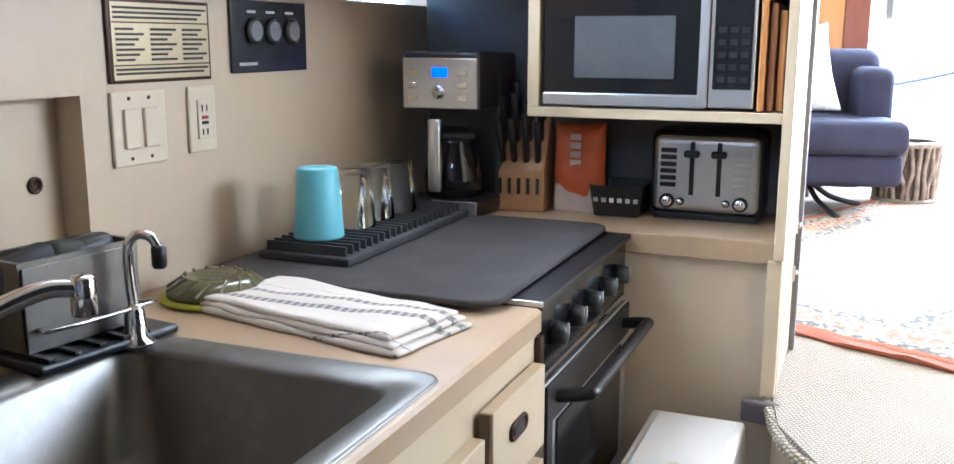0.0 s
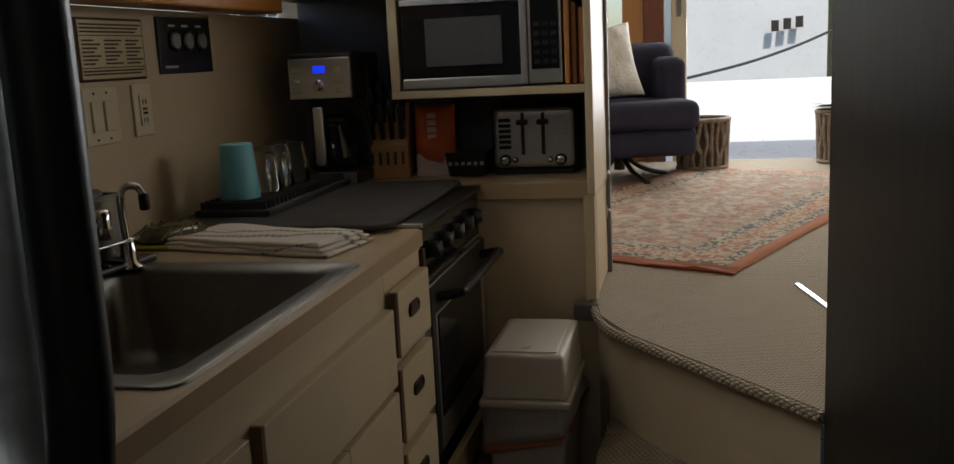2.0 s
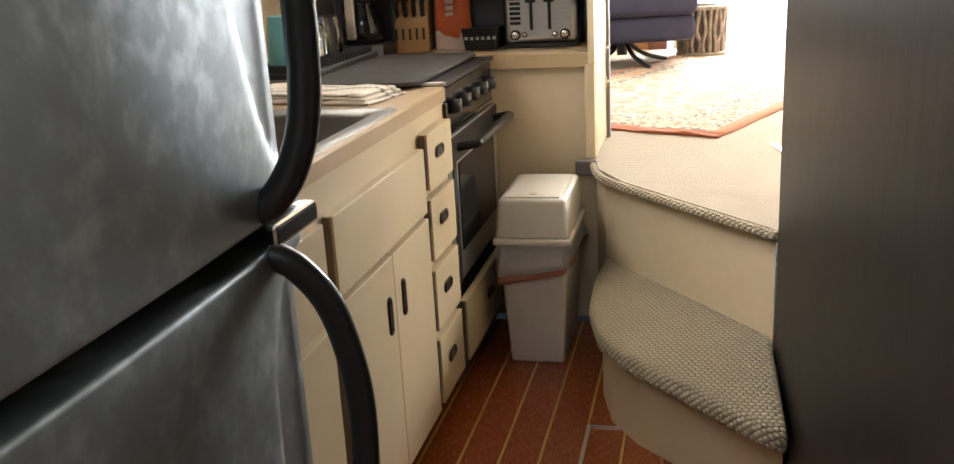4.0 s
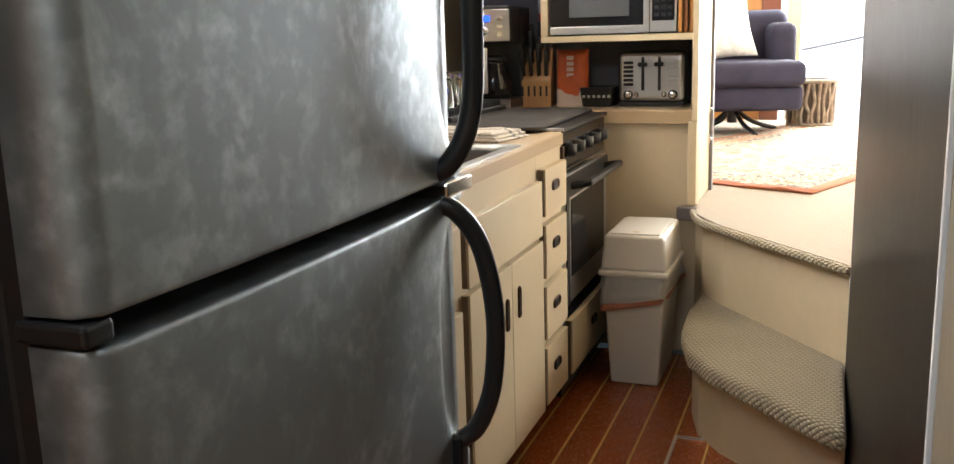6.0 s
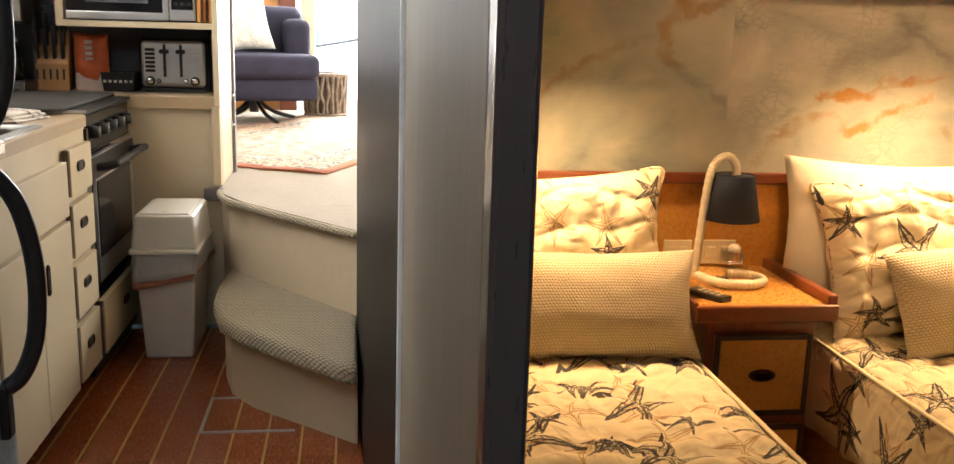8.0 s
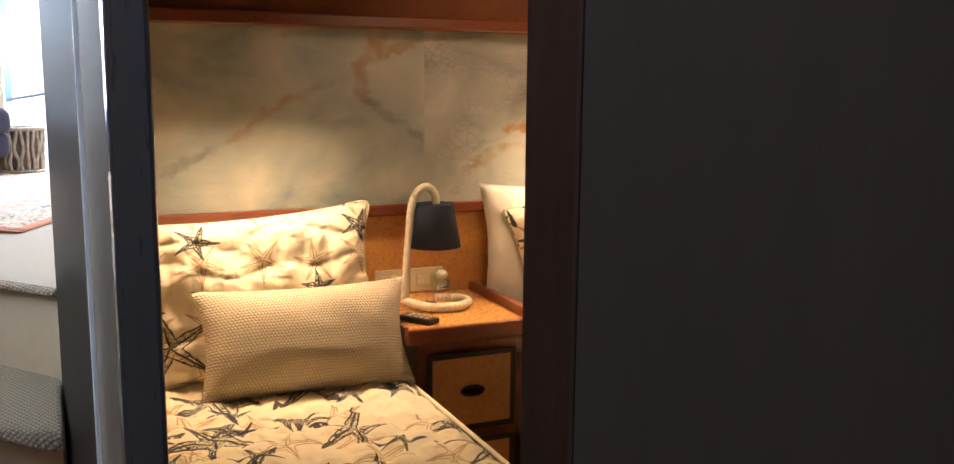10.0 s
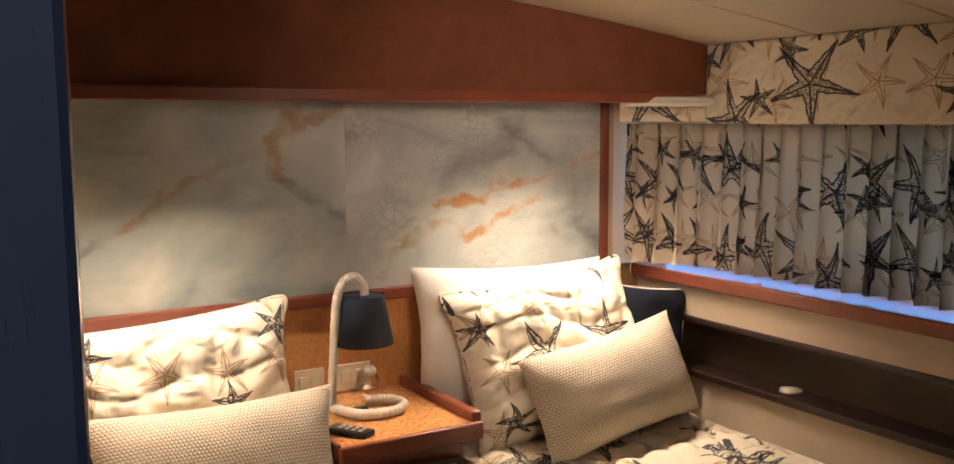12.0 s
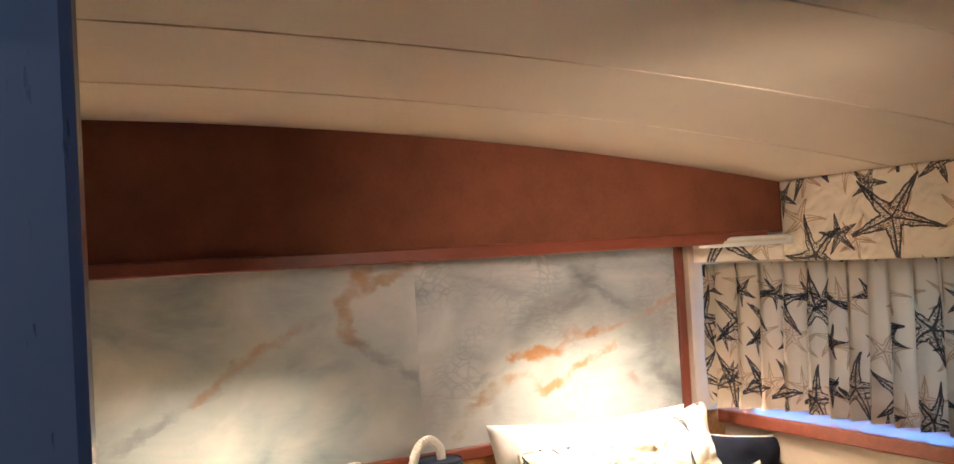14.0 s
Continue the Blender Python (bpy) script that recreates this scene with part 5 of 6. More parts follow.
def curved_door(z0, z1, o0, o1):
    """A crowned steel door with an oval finger recess at the handle side."""
    bm = bmesh.new()
    ny, nz = 60, 44
    g = []
    zc, zh = (o0 + o1) / 2, (o1 - o0) / 2
    lip = [0.0, 0.0006, 0.0016, 0.003, 0.0055]
    levels = [z0 + q for q in lip] + [z0 + 0.012 + (z1 - z0 - 0.024) * j / (nz - 10) for j in range(nz - 9)] + [z1 - q for q in lip[::-1]]
    nz = len(levels) - 1
    for z in levels:
        row = []
        for i in range(ny + 1):
            t = 2 * i / ny - 1
            y = -0.755 + 0.735 * i / ny
            x = 0.25 + 0.010 * (1 - t * t) - 0.014 * max(0, (abs(t) - 0.965) / 0.035) ** 2
            e = 0.005
            dz = min(z - z0, z1 - z)
            if dz < e:
                x -= e - math.sqrt(max(0, e * e - (e - dz) ** 2))
            q = 1 - abs((z - zc) / zh) ** 2.6
            if q > 0:
                w = 0.115 * math.sqrt(q)
                s = min(1, max(0, (y - (-0.02 - w)) / 0.028))
                x -= 0.020 * s * s * (3 - 2 * s) - 0.006 * max(0, (y + 0.05) / 0.03)
            row.append(bm.verts.new((x, y, z)))
        g.append(row)
    for a, b in zip(g, g[1:]):
        for i in range(ny):
            bm.faces.new((a[i], a[i + 1], b[i + 1], b[i]))
    rim = [g[0][i] for i in range(ny + 1)] + [g[j][ny] for j in range(1, nz + 1)] + [g[nz][i] for i in range(ny - 1, -1, -1)] + [g[j][0] for j in range(nz - 1, 0, -1)]
    back = [bm.verts.new((0.187, v.co.y, v.co.z)) for v in rim]
    n = len(rim)
    for i in range(n):
        bm.faces.new((rim[i], back[i], back[(i + 1) % n], rim[(i + 1) % n]))
    bm.faces.new(back)
    bmesh.ops.recalc_face_normals(bm, faces=bm.faces)
    return bm


fz = part("freezer_door", curved_door(1.028, 1.655, 1.045, 1.66), FRIDGE, fr, "grey steel upper door with smears", True)
fd = part("fridge_door", curved_door(0.12, 1.004, 0.62, 0.995), FRIDGE, fr, "grey steel lower door", True)
part("gasket", bx(0.165, -0.75, 0.13, 0.186, -0.03, 1.65), BLACK, fr)
part("kick_grille", bx(0.15, -0.75, 0.03, 0.19, -0.02, 0.11, 0.004), BLACK, fr)
part("hinge_bracket", bx(0.18, -0.760, 1.007, 0.246, -0.728, 1.025, 0.004), BLACK, fr)
part("handle_bracket", bx(0.19, -0.11, 1.005, 0.262, -0.015, 1.026, 0.004), CHROME, fr)


def oval(r1, r2):
    return lambda t: r1 if 0.08 < t < 0.92 else r2


part("handle", tube([(0.248, -0.115, 1.042), (0.265, -0.112, 1.052), (0.285, -0.106, 1.085), (0.297, -0.10, 1.14), (0.300, -0.10, 1.24), (0.300, -0.10, 1.44), (0.297, -0.10, 1.55), (0.28, -0.105, 1.61), (0.25, -0.112, 1.64)], 0.0145, 14), BLACK, fz, "black arched handle", True)
part("handle", tube([(0.248, -0.105, 0.998), (0.27, -0.098, 0.985), (0.294, -0.086, 0.945), (0.308, -0.078, 0.88), (0.312, -0.075, 0.81), (0.305, -0.077, 0.73), (0.285, -0.084, 0.675), (0.262, -0.092, 0.655)], 0.0135, 14), BLACK, fd, "black arched handle", True)
part("handle_tail", bx(0.250, -0.108, 0.575, 0.268, -0.078, 0.665, 0.005), BLACK, fd)

# ---------- waste bin ----------
wbin = thing("waste_bin", "white plastic swing-lid bin with liner hanging out", "bin", (0.13, 2.0, 0))
BX0, BX1, BY0, BY1 = 0.035, 0.235, 1.845, 2.19


def taper(x0, y0, z0, x1, y1, z1, inset, bevel=0.01):
    bm = bx(x0, y0, z0, x1, y1, z1)
    for v in bm.verts:
        if v.co.z < (z0 + z1) / 2:
            v.co.x += inset if v.co.x < (x0 + x1) / 2 else -inset
            v.co.y += inset if v.co.y < (y0 + y1) / 2 else -inset
    bmesh.ops.bevel(bm, geom=bm.edges[:], offset=bevel, segments=3, affect="EDGES", profile=0.5)
    return bm


part("tub", taper(BX0 - 0.006, BY0 - 0.006, 0.0, BX1 + 0.006, BY1, 0.40, 0.022), WHITE, wbin)
part("lid_skirt", bx(BX0 - 0.02, BY0 - 0.02, 0.395, BX1 + 0.02, BY1, 0.415, 0.006), WHITE, wbin)
lid = part("lid", taper(BX0 - 0.002, BY0 + 0.0, 0.415, BX1 + 0.002, BY1 - 0.01, 0.535, -0.010, 0.010), WHITE, wbin)
part("flap", bx(BX0 + 0.016, BY0 + 0.015, 0.5355, BX1 - 0.016, BY1 - 0.03, 0.540, 0.002), WHITE, lid)
part("emblem", turned([(0.012, 0), (0.012, 0.0015), (0.009, 0.0015)], ((BX0 + BX1) / 2, BY0 + 0.05, 0.540), 18), IVORY, lid)


def liner(z0, z1, grow, seed):
    bm = bmesh.new()
    ring = rrect(BX0 - 0.013, BY0 - 0.013, BX1 + 0.013, BY1 + 0.0, 0.03, 10)
    n, rows = len(ring), 10
    mx, my = (BX0 + BX1) / 2, (BY0 + BY1) / 2
    g = []
    for r in range(rows + 1):
        t = r / rows
        row = []
        for i, (x, y) in enumerate(ring):
            s = 1.0 + 0.03 * math.sin(min(1, t * 1.4) * math.pi * 0.6) * grow + 0.15 * t * noise.noise((x * 32, y * 32, seed + t * 1.5)) + 0.03 * noise.noise((x * 60, y * 60, seed + t * 3))
            dz = 0.03 * t * noise.noise((x * 9, y * 9, seed)) + 0.04 * t * ((x - BX0) / 0.2 - 0.4)
            row.append(bm.verts.new((mx + (x - mx) * s, my + (y - my) * s, z0 + (z1 - z0) * t + dz)))
        g.append(row)
    for a, b in zip(g, g[1:]):
        for i in range(n):
            bm.faces.new((a[i], a[(i + 1) % n], b[(i + 1) % n], b[i]))
    bmesh.ops.solidify(bm, geom=bm.faces[:], thickness=0.001)
    return bm


part("liner", liner(0.405, 0.318, 1.2, 2.0), BAGPLASTIC, wbin, "crumpled white liner over the rim", True)
part("drawstring", liner(0.324, 0.300, 1.5, 2.0), PEACH, wbin, "peach drawstring hem", True)

# floor hatch ring and planks
hr = thing("floor_hatch", "thin bright metal frame of a sole hatch", "hatch", (0.45, 1.32, 0))
part("frame", join(bx(0.336, 1.20, 0.0, 0.345, 1.46, 0.004), bx(0.336, 1.46, 0.0, 0.62, 1.469, 0.004), bx(0.336, 1.191, 0.0, 0.62, 1.20, 0.004)), STEEL, hr)

# ---------- cabin ----------
HY = 0.77
CX = 2.63
structure("cabin_floor", bx(0.862, -2.6, -0.06, 2.75, 0.8, 0.0), CARPET, "beige carpet in the cabin", "floor")
structure("wall_cabin_head", bx(0.86, HY, 0.0, 2.75, HY + 0.04, 1.42), BURL, "honey burl veneer headboard wall", "wall")
structure("wall_cabin_foot", join(bx(1.47, -2.15, 0, 2.75, -2.1, 1.7)), CREAM_WALL, "plain cream wall at the berths' feet", "wall")
structure("wall_cabin_inner", bx(0.886, -0.10, 0, 0.90, HY, 1.75), CREAM_WALL, "cream cabin side of the passage partition", "wall")
# crowned ceiling of planks with dark seams


def crown(x):
    return 1.595 - 0.135 * ((x - 0.9) / 1.73) ** 2


def ceil_strip(y0, y1, zoff=0.0, x0=0.862, x1=2.75, n=16):
    bm = bmesh.new()
    r = []
    for i in range(n + 1):
        x = x0 + (x1 - x0) * i / n
        z = crown(x) + zoff
        r.append([bm.verts.new((x, y0, z)), bm.verts.new((x, y1, z)), bm.verts.new((x, y1, z + 0.012)), bm.verts.new((x, y0, z + 0.012))])
    for a, b in zip(r, r[1:]):
        for k in range(4):
            bm.faces.new((a[k], a[(k + 1) % 4], b[(k + 1) % 4], b[k]))
    bm.faces.new(r[0])
    bm.faces.new(r[-1])
    bmesh.ops.recalc_face_normals(bm, faces=bm.faces)
    return bm


ys = [0.80, 0.155, -0.19, -0.535, -0.88, -1.225, -1.57, -2.15]
structure("ceiling_cabin", join(*[ceil_strip(b + 0.003, a - 0.003) for a, b in zip(ys, ys[1:])]), CEILV, "cream panelled overhead with dark seams", "ceiling")
structure("ceiling_cabin_backing", ceil_strip(-2.15, 0.80, 0.014), mat("seam_brown", (0.12, 0.08, 0.05), 0.8), "dark backing above the overhead panels", "ceiling")

SY = 0.49
soff = bmesh.new()
pts = [(0.885, 1.338), (CX, 1.338)] + [(CX - (CX - 0.885) * i / 12, crown(CX - (CX - 0.885) * i / 12) - 0.001) for i in range(13)]
fr_ = [soff.verts.new((x, SY, z)) for x, z in pts]
bk_ = [soff.verts.new((x, SY + 0.02, z)) for x, z in pts]
soff.faces.new(fr_)
soff.faces.new(bk_[::-1])
for i in range(len(pts)):
    j = (i + 1) % len(pts)
    soff.faces.new((fr_[i], bk_[i], bk_[j], fr_[j]))
bmesh.ops.recalc_face_normals(soff, faces=soff.faces)
structure("overhead_locker_face", soff, BROWNCLOTH, "brown woven overhead locker face above the berths", "locker")
structure("overhead_locker_bottom", bx(0.885, SY + 0.02, 1.338, CX, HY, 1.36), REDWOOD, "mahogany underside of the overhead locker", "locker")
structure("overhead_locker_trim", bx(0.885, SY - 0.010, 1.314, 2.56, SY + 0.012, 1.342, 0.004), REDWOOD, "mahogany moulding below the overhead locker", "trim")
for x in (1.32, 2.20):
    p = thing("berth_light", "slim warm light bar under the overhead locker", "light", (x, 0.62, 1.33))
    part("housing", bx(x - 0.16, 0.585, 1.329, x + 0.16, 0.655, 1.338, 0.002), WHITE, p)
vl = thing("corner_vent", "white plastic vent strip under the locker corner", "vent", (2.5, 0.55, 1.33))
part("body", moved(bx(-0.10, -0.035, -0.012, 0.12, 0.035, 0.012, 0.006, 3), pose(2.49, 0.50, 1.318, 0, 0, -14)), WHITE, vl)
part("slot", moved(bx(-0.08, -0.037, -0.003, 0.10, -0.033, 0.003), pose(2.49, 0.50, 1.318, 0, 0, -14)), IVORY, vl)

for nm, x0, x1, m in (("onyx_panel", 0.90, 1.7277, ONYX_A), ("onyx_panel", 1.7280, 2.485, ONYX_B)):
    t = thing(nm, "polished blue-grey onyx panel with rusty veins", "wall panel", ((x0 + x1) / 2, HY - 0.005, 1.1))
    part("slab", bx(x0, HY - 0.012, 0.872, x1, HY - 0.001, 1.325), m, t)
structure("headboard_rail", bx(0.885, HY - 0.028, 0.842, 2.53, HY - 0.001, 0.872, 0.005), REDWOOD, "mahogany rail below the onyx panels", "trim")
structure("corner_post", bx(2.487, HY - 0.02, 0.872, 2.512, HY - 0.002, 1.325, 0.003), REDWOOD_V, "mahogany upright beside the onyx panel", "trim")

# hull side: sill, shelf recess, window and curtain
structure("wall_hull_upper", join(bx(CX, -2.15, 1.26, CX + 0.05, HY + 0.1, 1.47), bx(2.515, 0.735, 0.872, 2.62, HY, 1.33)), CREAM_WALL, "cream hull side above the window", "wall")
structure("wall_hull_lower", join(bx(CX, -2.15, 0.0, CX + 0.05, HY, 0.60), bx(CX - 0.02, -2.15, 0.75, CX + 0.05, HY - 0.03, 0.835), bx(CX + 0.10, -2.15, 0.60, CX + 0.12, HY, 0.76)), CREAM_WALL, "cream hull lining under the window", "wall")
structure("shelf_recess", bx(CX + 0.06, -2.15, 0.60, CX + 0.10, HY, 0.75), mat("recess_brown", (0.10, 0.065, 0.04), 0.6), "brown lining of the hull shelf", "shelf")
structure("shelf_rail_low", bx(CX - 0.025, -2.15, 0.592, CX + 0.06, HY, 0.612, 0.004), DARKWOOD, "dark walnut shelf ledge", "trim")
structure("shelf_rail_high", bx(CX - 0.028, -2.15, 0.738, CX + 0.05, HY - 0.03, 0.754, 0.004), DARKWOOD, "dark walnut rail above the shelf", "trim")
structure("window_sill", bx(CX - 0.045, -2.15, 0.836, CX + 0.14, HY - 0.03, 0.872, 0.005), REDWOOD, "mahogany sill below the curtain", "trim")
w2 = thing("window_2", "narrow hull window behind the curtain", "window", (2.78, 0, 1.0), "structure")
part("window_frame", join(bx(2.765, -2.15, 0.872, 2.80, HY, 0.90), bx(2.765, -2.15, 1.24, 2.80, HY, 1.30)), WHITEGEL, w2)
pn = part("pane", bx(2.775, -2.15, 0.90, 2.779, HY, 1.24), CLEAR, w2)
structure("hull_shell", join(bx(2.75, -2.15, -0.06, 2.80, HY + 0.1, 0.872), bx(2.75, -2.15, 1.30, 2.80, HY + 0.1, 1.75), bx(0.86, -2.15, 1.70, 2.80, 0.82, 1.75)), WHITEGEL, "white hull shell", "hull")


def hull(y):
    """The hull side draws in towards the headboard."""
    return 0.34 * max(0.0, y - 0.44) if y < 2 else 0.0


def curtain_sheet(y0, y1, z0, z1, x, depth, waves, flare=1.0, n=420, m=10, seed=1, thick=0.002):
    bm = bmesh.new()
    g = []
    for i in range(n + 1):
        t = i / n
        row = []
        for j in range(m + 1):
            k = j / m
            ph = 2 * math.pi * waves * (t + 0.012 * noise.noise((t * 9, seed, 0))) + 0.9 * noise.noise((t * 6, seed + 2, k * 0.8))
            a = depth * (0.55 + 0.6 * noise.noise((t * 13, seed + 4, 0)) ** 2 + 0.45 * (1 - k) * flare)
            row.append(bm.verts.new((x - hull(y0 + (y1 - y0) * t) - a * math.sin(ph) - 0.004 * noise.noise((t * 30, k * 4, seed)), y0 + (y1 - y0) * t + 0.006 * math.sin(2 * ph), z0 + (z1 - z0) * k + (0.006 * noise.noise((t * 20, 3, seed)) if j == 0 else 0))))
        g.append(row)
    for a, b in zip(g, g[1:]):
        for j in range(m):
            bm.faces.new((a[j], b[j], b[j + 1], a[j + 1]))
    bmesh.ops.solidify(bm, geom=bm.faces[:], thickness=thick)
    return bm


cur = thing("curtain", "pleated cream curtain printed with dark starfish", "curtain", (CX + 0.03, -0.6, 0.89))
set_uv(part("cloth", curtain_sheet(-2.1, 0.72, 0.888, 1.262, CX + 0.012, 0.034, 46), STARS_CURTAIN, cur, smooth=True), lambda c: (c.y * 1.25 + c.x * 2.2, c.z + 0.25 * c.x))
part("header", bx(CX + 0.055, -2.1, 1.245, CX + 0.07, 0.50, 1.262), WHITE, cur, "curtain track")
val = thing("valance", "padded starfish print pelmet above the curtain", "valance", (CX, -0.6, 1.26))
set_uv(part("cover", bx(CX - 0.022, -2.1, 1.262, CX - 0.003, 0.485, 1.462, 0.006), STARS_BIG, val), lambda c: (c.y, c.z))
set_uv(part("return", moved(bx(-0.008, 0, 0, 0.006, 0.26, 0.062, 0.003), pose(CX - 0.012, 0.487, 1.268, 0, 0, 18)), STARS_BIG, val), lambda c: (c.y, c.z))

# berths


def berth(name, label, x0, x1, y0, y1, top, group):
    t = thing(name, label, "bed", ((x0 + x1) / 2, (y0 + y1) / 2, 0), group=group)
    part("platform", bx(x0 + 0.02, y0 + 0.02, 0.0, x1 - 0.02, y1, 0.30, 0.006), BURL, t, "honey burl berth base")
    part("mattress", bx(x0 + 0.012, y0 + 0.012, 0.30, x1 - 0.012, y1, top - 0.03, 0.03, 3), WHITECLOTH, t)
    n, m = 60, 150
    bm = bmesh.new()
    g = []
    d = 0.22
    for i in range(-6, n + 7):
        row = []
        for j in range(-6, m + 1):
            u, v = min(max(i, 0), n) / n, min(max(j, 0), m) / m
            x, y = x0 + (x1 - x0) * u, y0 + (y1 - y0) * v
            drop = max(0, -i, i - n) / 6
            dropy = max(0, -j) / 6
            dr = max(drop, dropy)
            ed = min(u, 1 - u) * (x1 - x0)
            ey = v * (y1 - y0)
            rnd = 0.022 * (math.exp(-ed / 0.025) + math.exp(-ey / 0.025))
            puff = 0.016 * math.sqrt(abs(math.sin(x * 42 + 2.2 * noise.noise((x * 5, y * 5, 1))) * math.sin(y * 42 + 2.2 * noise.noise((x * 5, y * 5, 7)))))
            z = top - rnd + puff + 0.010 * noise.noise((x * 5, y * 5, x0)) - d * dr
            ox = (0.012 + 0.014 * noise.noise((y * 8, dr, x0))) * min(1, drop * 3)
            row.append(bm.verts.new((x + (ox if i > n else -ox), y - (0.014 * min(1, dropy * 3)), z)))
        g.append(row)
    for a, b in zip(g, g[1:]):
        for j in range(len(a) - 1):
            bm.faces.new((a[j], b[j], b[j + 1], a[j + 1]))
    bmesh.ops.recalc_face_normals(bm, faces=bm.faces)
    bmesh.ops.solidify(bm, geom=bm.faces[:], thickness=0.006)
    q = part("quilt", bm, STARS_BIG, t, "quilted starfish print coverlet", True)
    cxm, cym = t.location.x, t.location.y
    set_uv(q, lambda c: (c.x + (0.5 - c.z) * 0.9 * (1 if c.x > 0 else -1) + x0, c.y))
    part("piping", tube([(x0 - 0.008, y1 - 0.02, top - 0.012), (x0 - 0.008, y0 + 0.03, top - 0.012), (x0 + 0.03, y0 - 0.008, top - 0.014), (x1 - 0.03, y0 - 0.008, top - 0.014), (x1 + 0.006, y0 + 0.03, top - 0.012), (x1 + 0.006, y1 - 0.02, top - 0.012)], 0.005, 8, 6), STARS, t, smooth=True)
    return t


berth("berth", "single berth with quilted starfish coverlet by the partition", 0.90, 1.56, -0.98, 0.755, 0.50, "berths")
berth("berth", "single berth with quilted starfish coverlet under the hull window", 1.93, 2.585, -1.45, 0.755, 0.50, "berths")

pillow("bed_pillow", "plain white bed pillow leaning against the headboard", 0.58, 0.38, 0.15, pose(2.145, 0.675, 0.728, -7, 2, 0), WHITECLOTH, 5, None, 0, 0.012)
pillow("starfish_sham", "cream quilted sham with starfish print and corded edge", 0.56, 0.40, 0.19, pose(2.20, 0.575, 0.70, -18, -5, 2), STARS, 1, STARS, 0.35, 0.016, 0.017)
pillow("knit_cushion", "oblong cream knit cushion on the hull-side berth", 0.49, 0.26, 0.17, pose(2.265, 0.42, 0.640, -22, -7, 4), KNIT, 2, None, 0.0, 0.006)
pillow("navy_cushion", "dark navy cushion with pale cord in the berth corner", 0.30, 0.30, 0.13, pose(2.468, 0.595, 0.695, -12, 8, -24), NAVYCLOTH, 4, WHITECLOTH, 0)
pillow("bed_pillow", "plain white bed pillow behind the starfish sham", 0.60, 0.36, 0.13, pose(1.22, 0.69, 0.685, -8, 0, 0), WHITECLOTH, 6)
pillow("starfish_sham", "cream quilted sham with starfish print on partition-side berth", 0.64, 0.40, 0.19, pose(1.225, 0.60, 0.69, -17, -3, -1), STARS, 7, STARS, 1.31, 0.016, 0.017)
pillow("knit_cushion", "oblong cream knit cushion on the partition-side berth", 0.49, 0.255, 0.17, pose(1.325, 0.45, 0.615, -24, 0, -2), KNIT, 8, None, 0.4, 0.006)

# nightstand
ns = thing("nightstand", "honey burl nightstand with mahogany edge and drawers", "nightstand", (1.7, 0.58, 0))
part("carcass", bx(1.585, 0.425, 0.0, 1.845, 0.765, 0.585), REDWOOD_V, ns)
part("top", bx(1.555, 0.41, 0.612, 1.862, 0.765, 0.622, 0.002), BURL, ns, "honey burl top")
part("edge_front", bx(1.55, 0.395, 0.585, 1.885, 0.412, 0.6235, 0.004), REDWOOD, ns)
part("edge_side", bx(1.862, 0.405, 0.585, 1.886, 0.765, 0.645, 0.005), REDWOOD, ns, "raised mahogany side lip")
part("edge_side", bx(1.545, 0.405, 0.585, 1.556, 0.765, 0.630, 0.003), REDWOOD, ns)
for z0, z1 in ((0.36, 0.55), (0.14, 0.33)):
    d = part("drawer", bx(1.605, 0.408, z0, 1.83, 0.426, z1, 0.004), BURL, ns)
    part("drawer_bead", join(bx(1.603, 0.404, z0 - 0.004, 1.832, 0.412, z0 + 0.01, 0.002), bx(1.603, 0.404, z1 - 0.01, 1.832, 0.412, z1 + 0.004, 0.002), bx(1.601, 0.404, z0, 1.615, 0.412, z1, 0.002), bx(1.822, 0.404, z0, 1.834, 0.412, z1, 0.002)), DARKWOOD, d)
    part("handle", moved(turned([(0.032, 0), (0.032, 0.006), (0.022, 0.008), (0.02, 0.002), (0, 0.002)], (0, 0, 0), 28, 1.0, 0.45), pose(1.72, 0.410, (z0 + z1) / 2, 90, 0, 0)), BRONZE, d, "dark oval recessed pull", True)

# rope lamp
lm = thing("rope_lamp", "rope-wrapped gooseneck lamp with navy shade", "lamp", (1.70, 0.60, 0.622))
coil = [(1.615, 0.60, 0.645), (1.66, 0.545, 0.637), (1.73, 0.53, 0.637), (1.775, 0.565, 0.637), (1.765, 0.615, 0.637), (1.71, 0.63, 0.639)]


def smooth_line(points, n=12):
    p = [Vector(q) for q in points]
    q = []
    for i in range(len(p) - 1):
        a, b, c, d = p[max(i - 1, 0)], p[i], p[i + 1], p[min(i + 2, len(p) - 1)]
        for j in range(n):
            t = j / n
            q.append(0.5 * ((2 * b) + (c - a) * t + (2 * a - 5 * b + 4 * c - d) * t * t + (3 * b - a - 3 * c + d) * t ** 3))
    return q + [p[-1]]


def wound(points, r, parent, name, rings=True):
    line = smooth_line(points, 16)
    pos, acc = [line[0]], 0.0
    for a, b in zip(line, line[1:]):
        acc += (b - a).length
        if acc > 0.0045:
            pos.append(b)
            acc = 0
    return part(name, tube(line, lambda t: r * (1 + 0.05 * math.sin(t * len(pos) * math.pi * 0.8)), 12, 1), ROPE, parent, smooth=True)


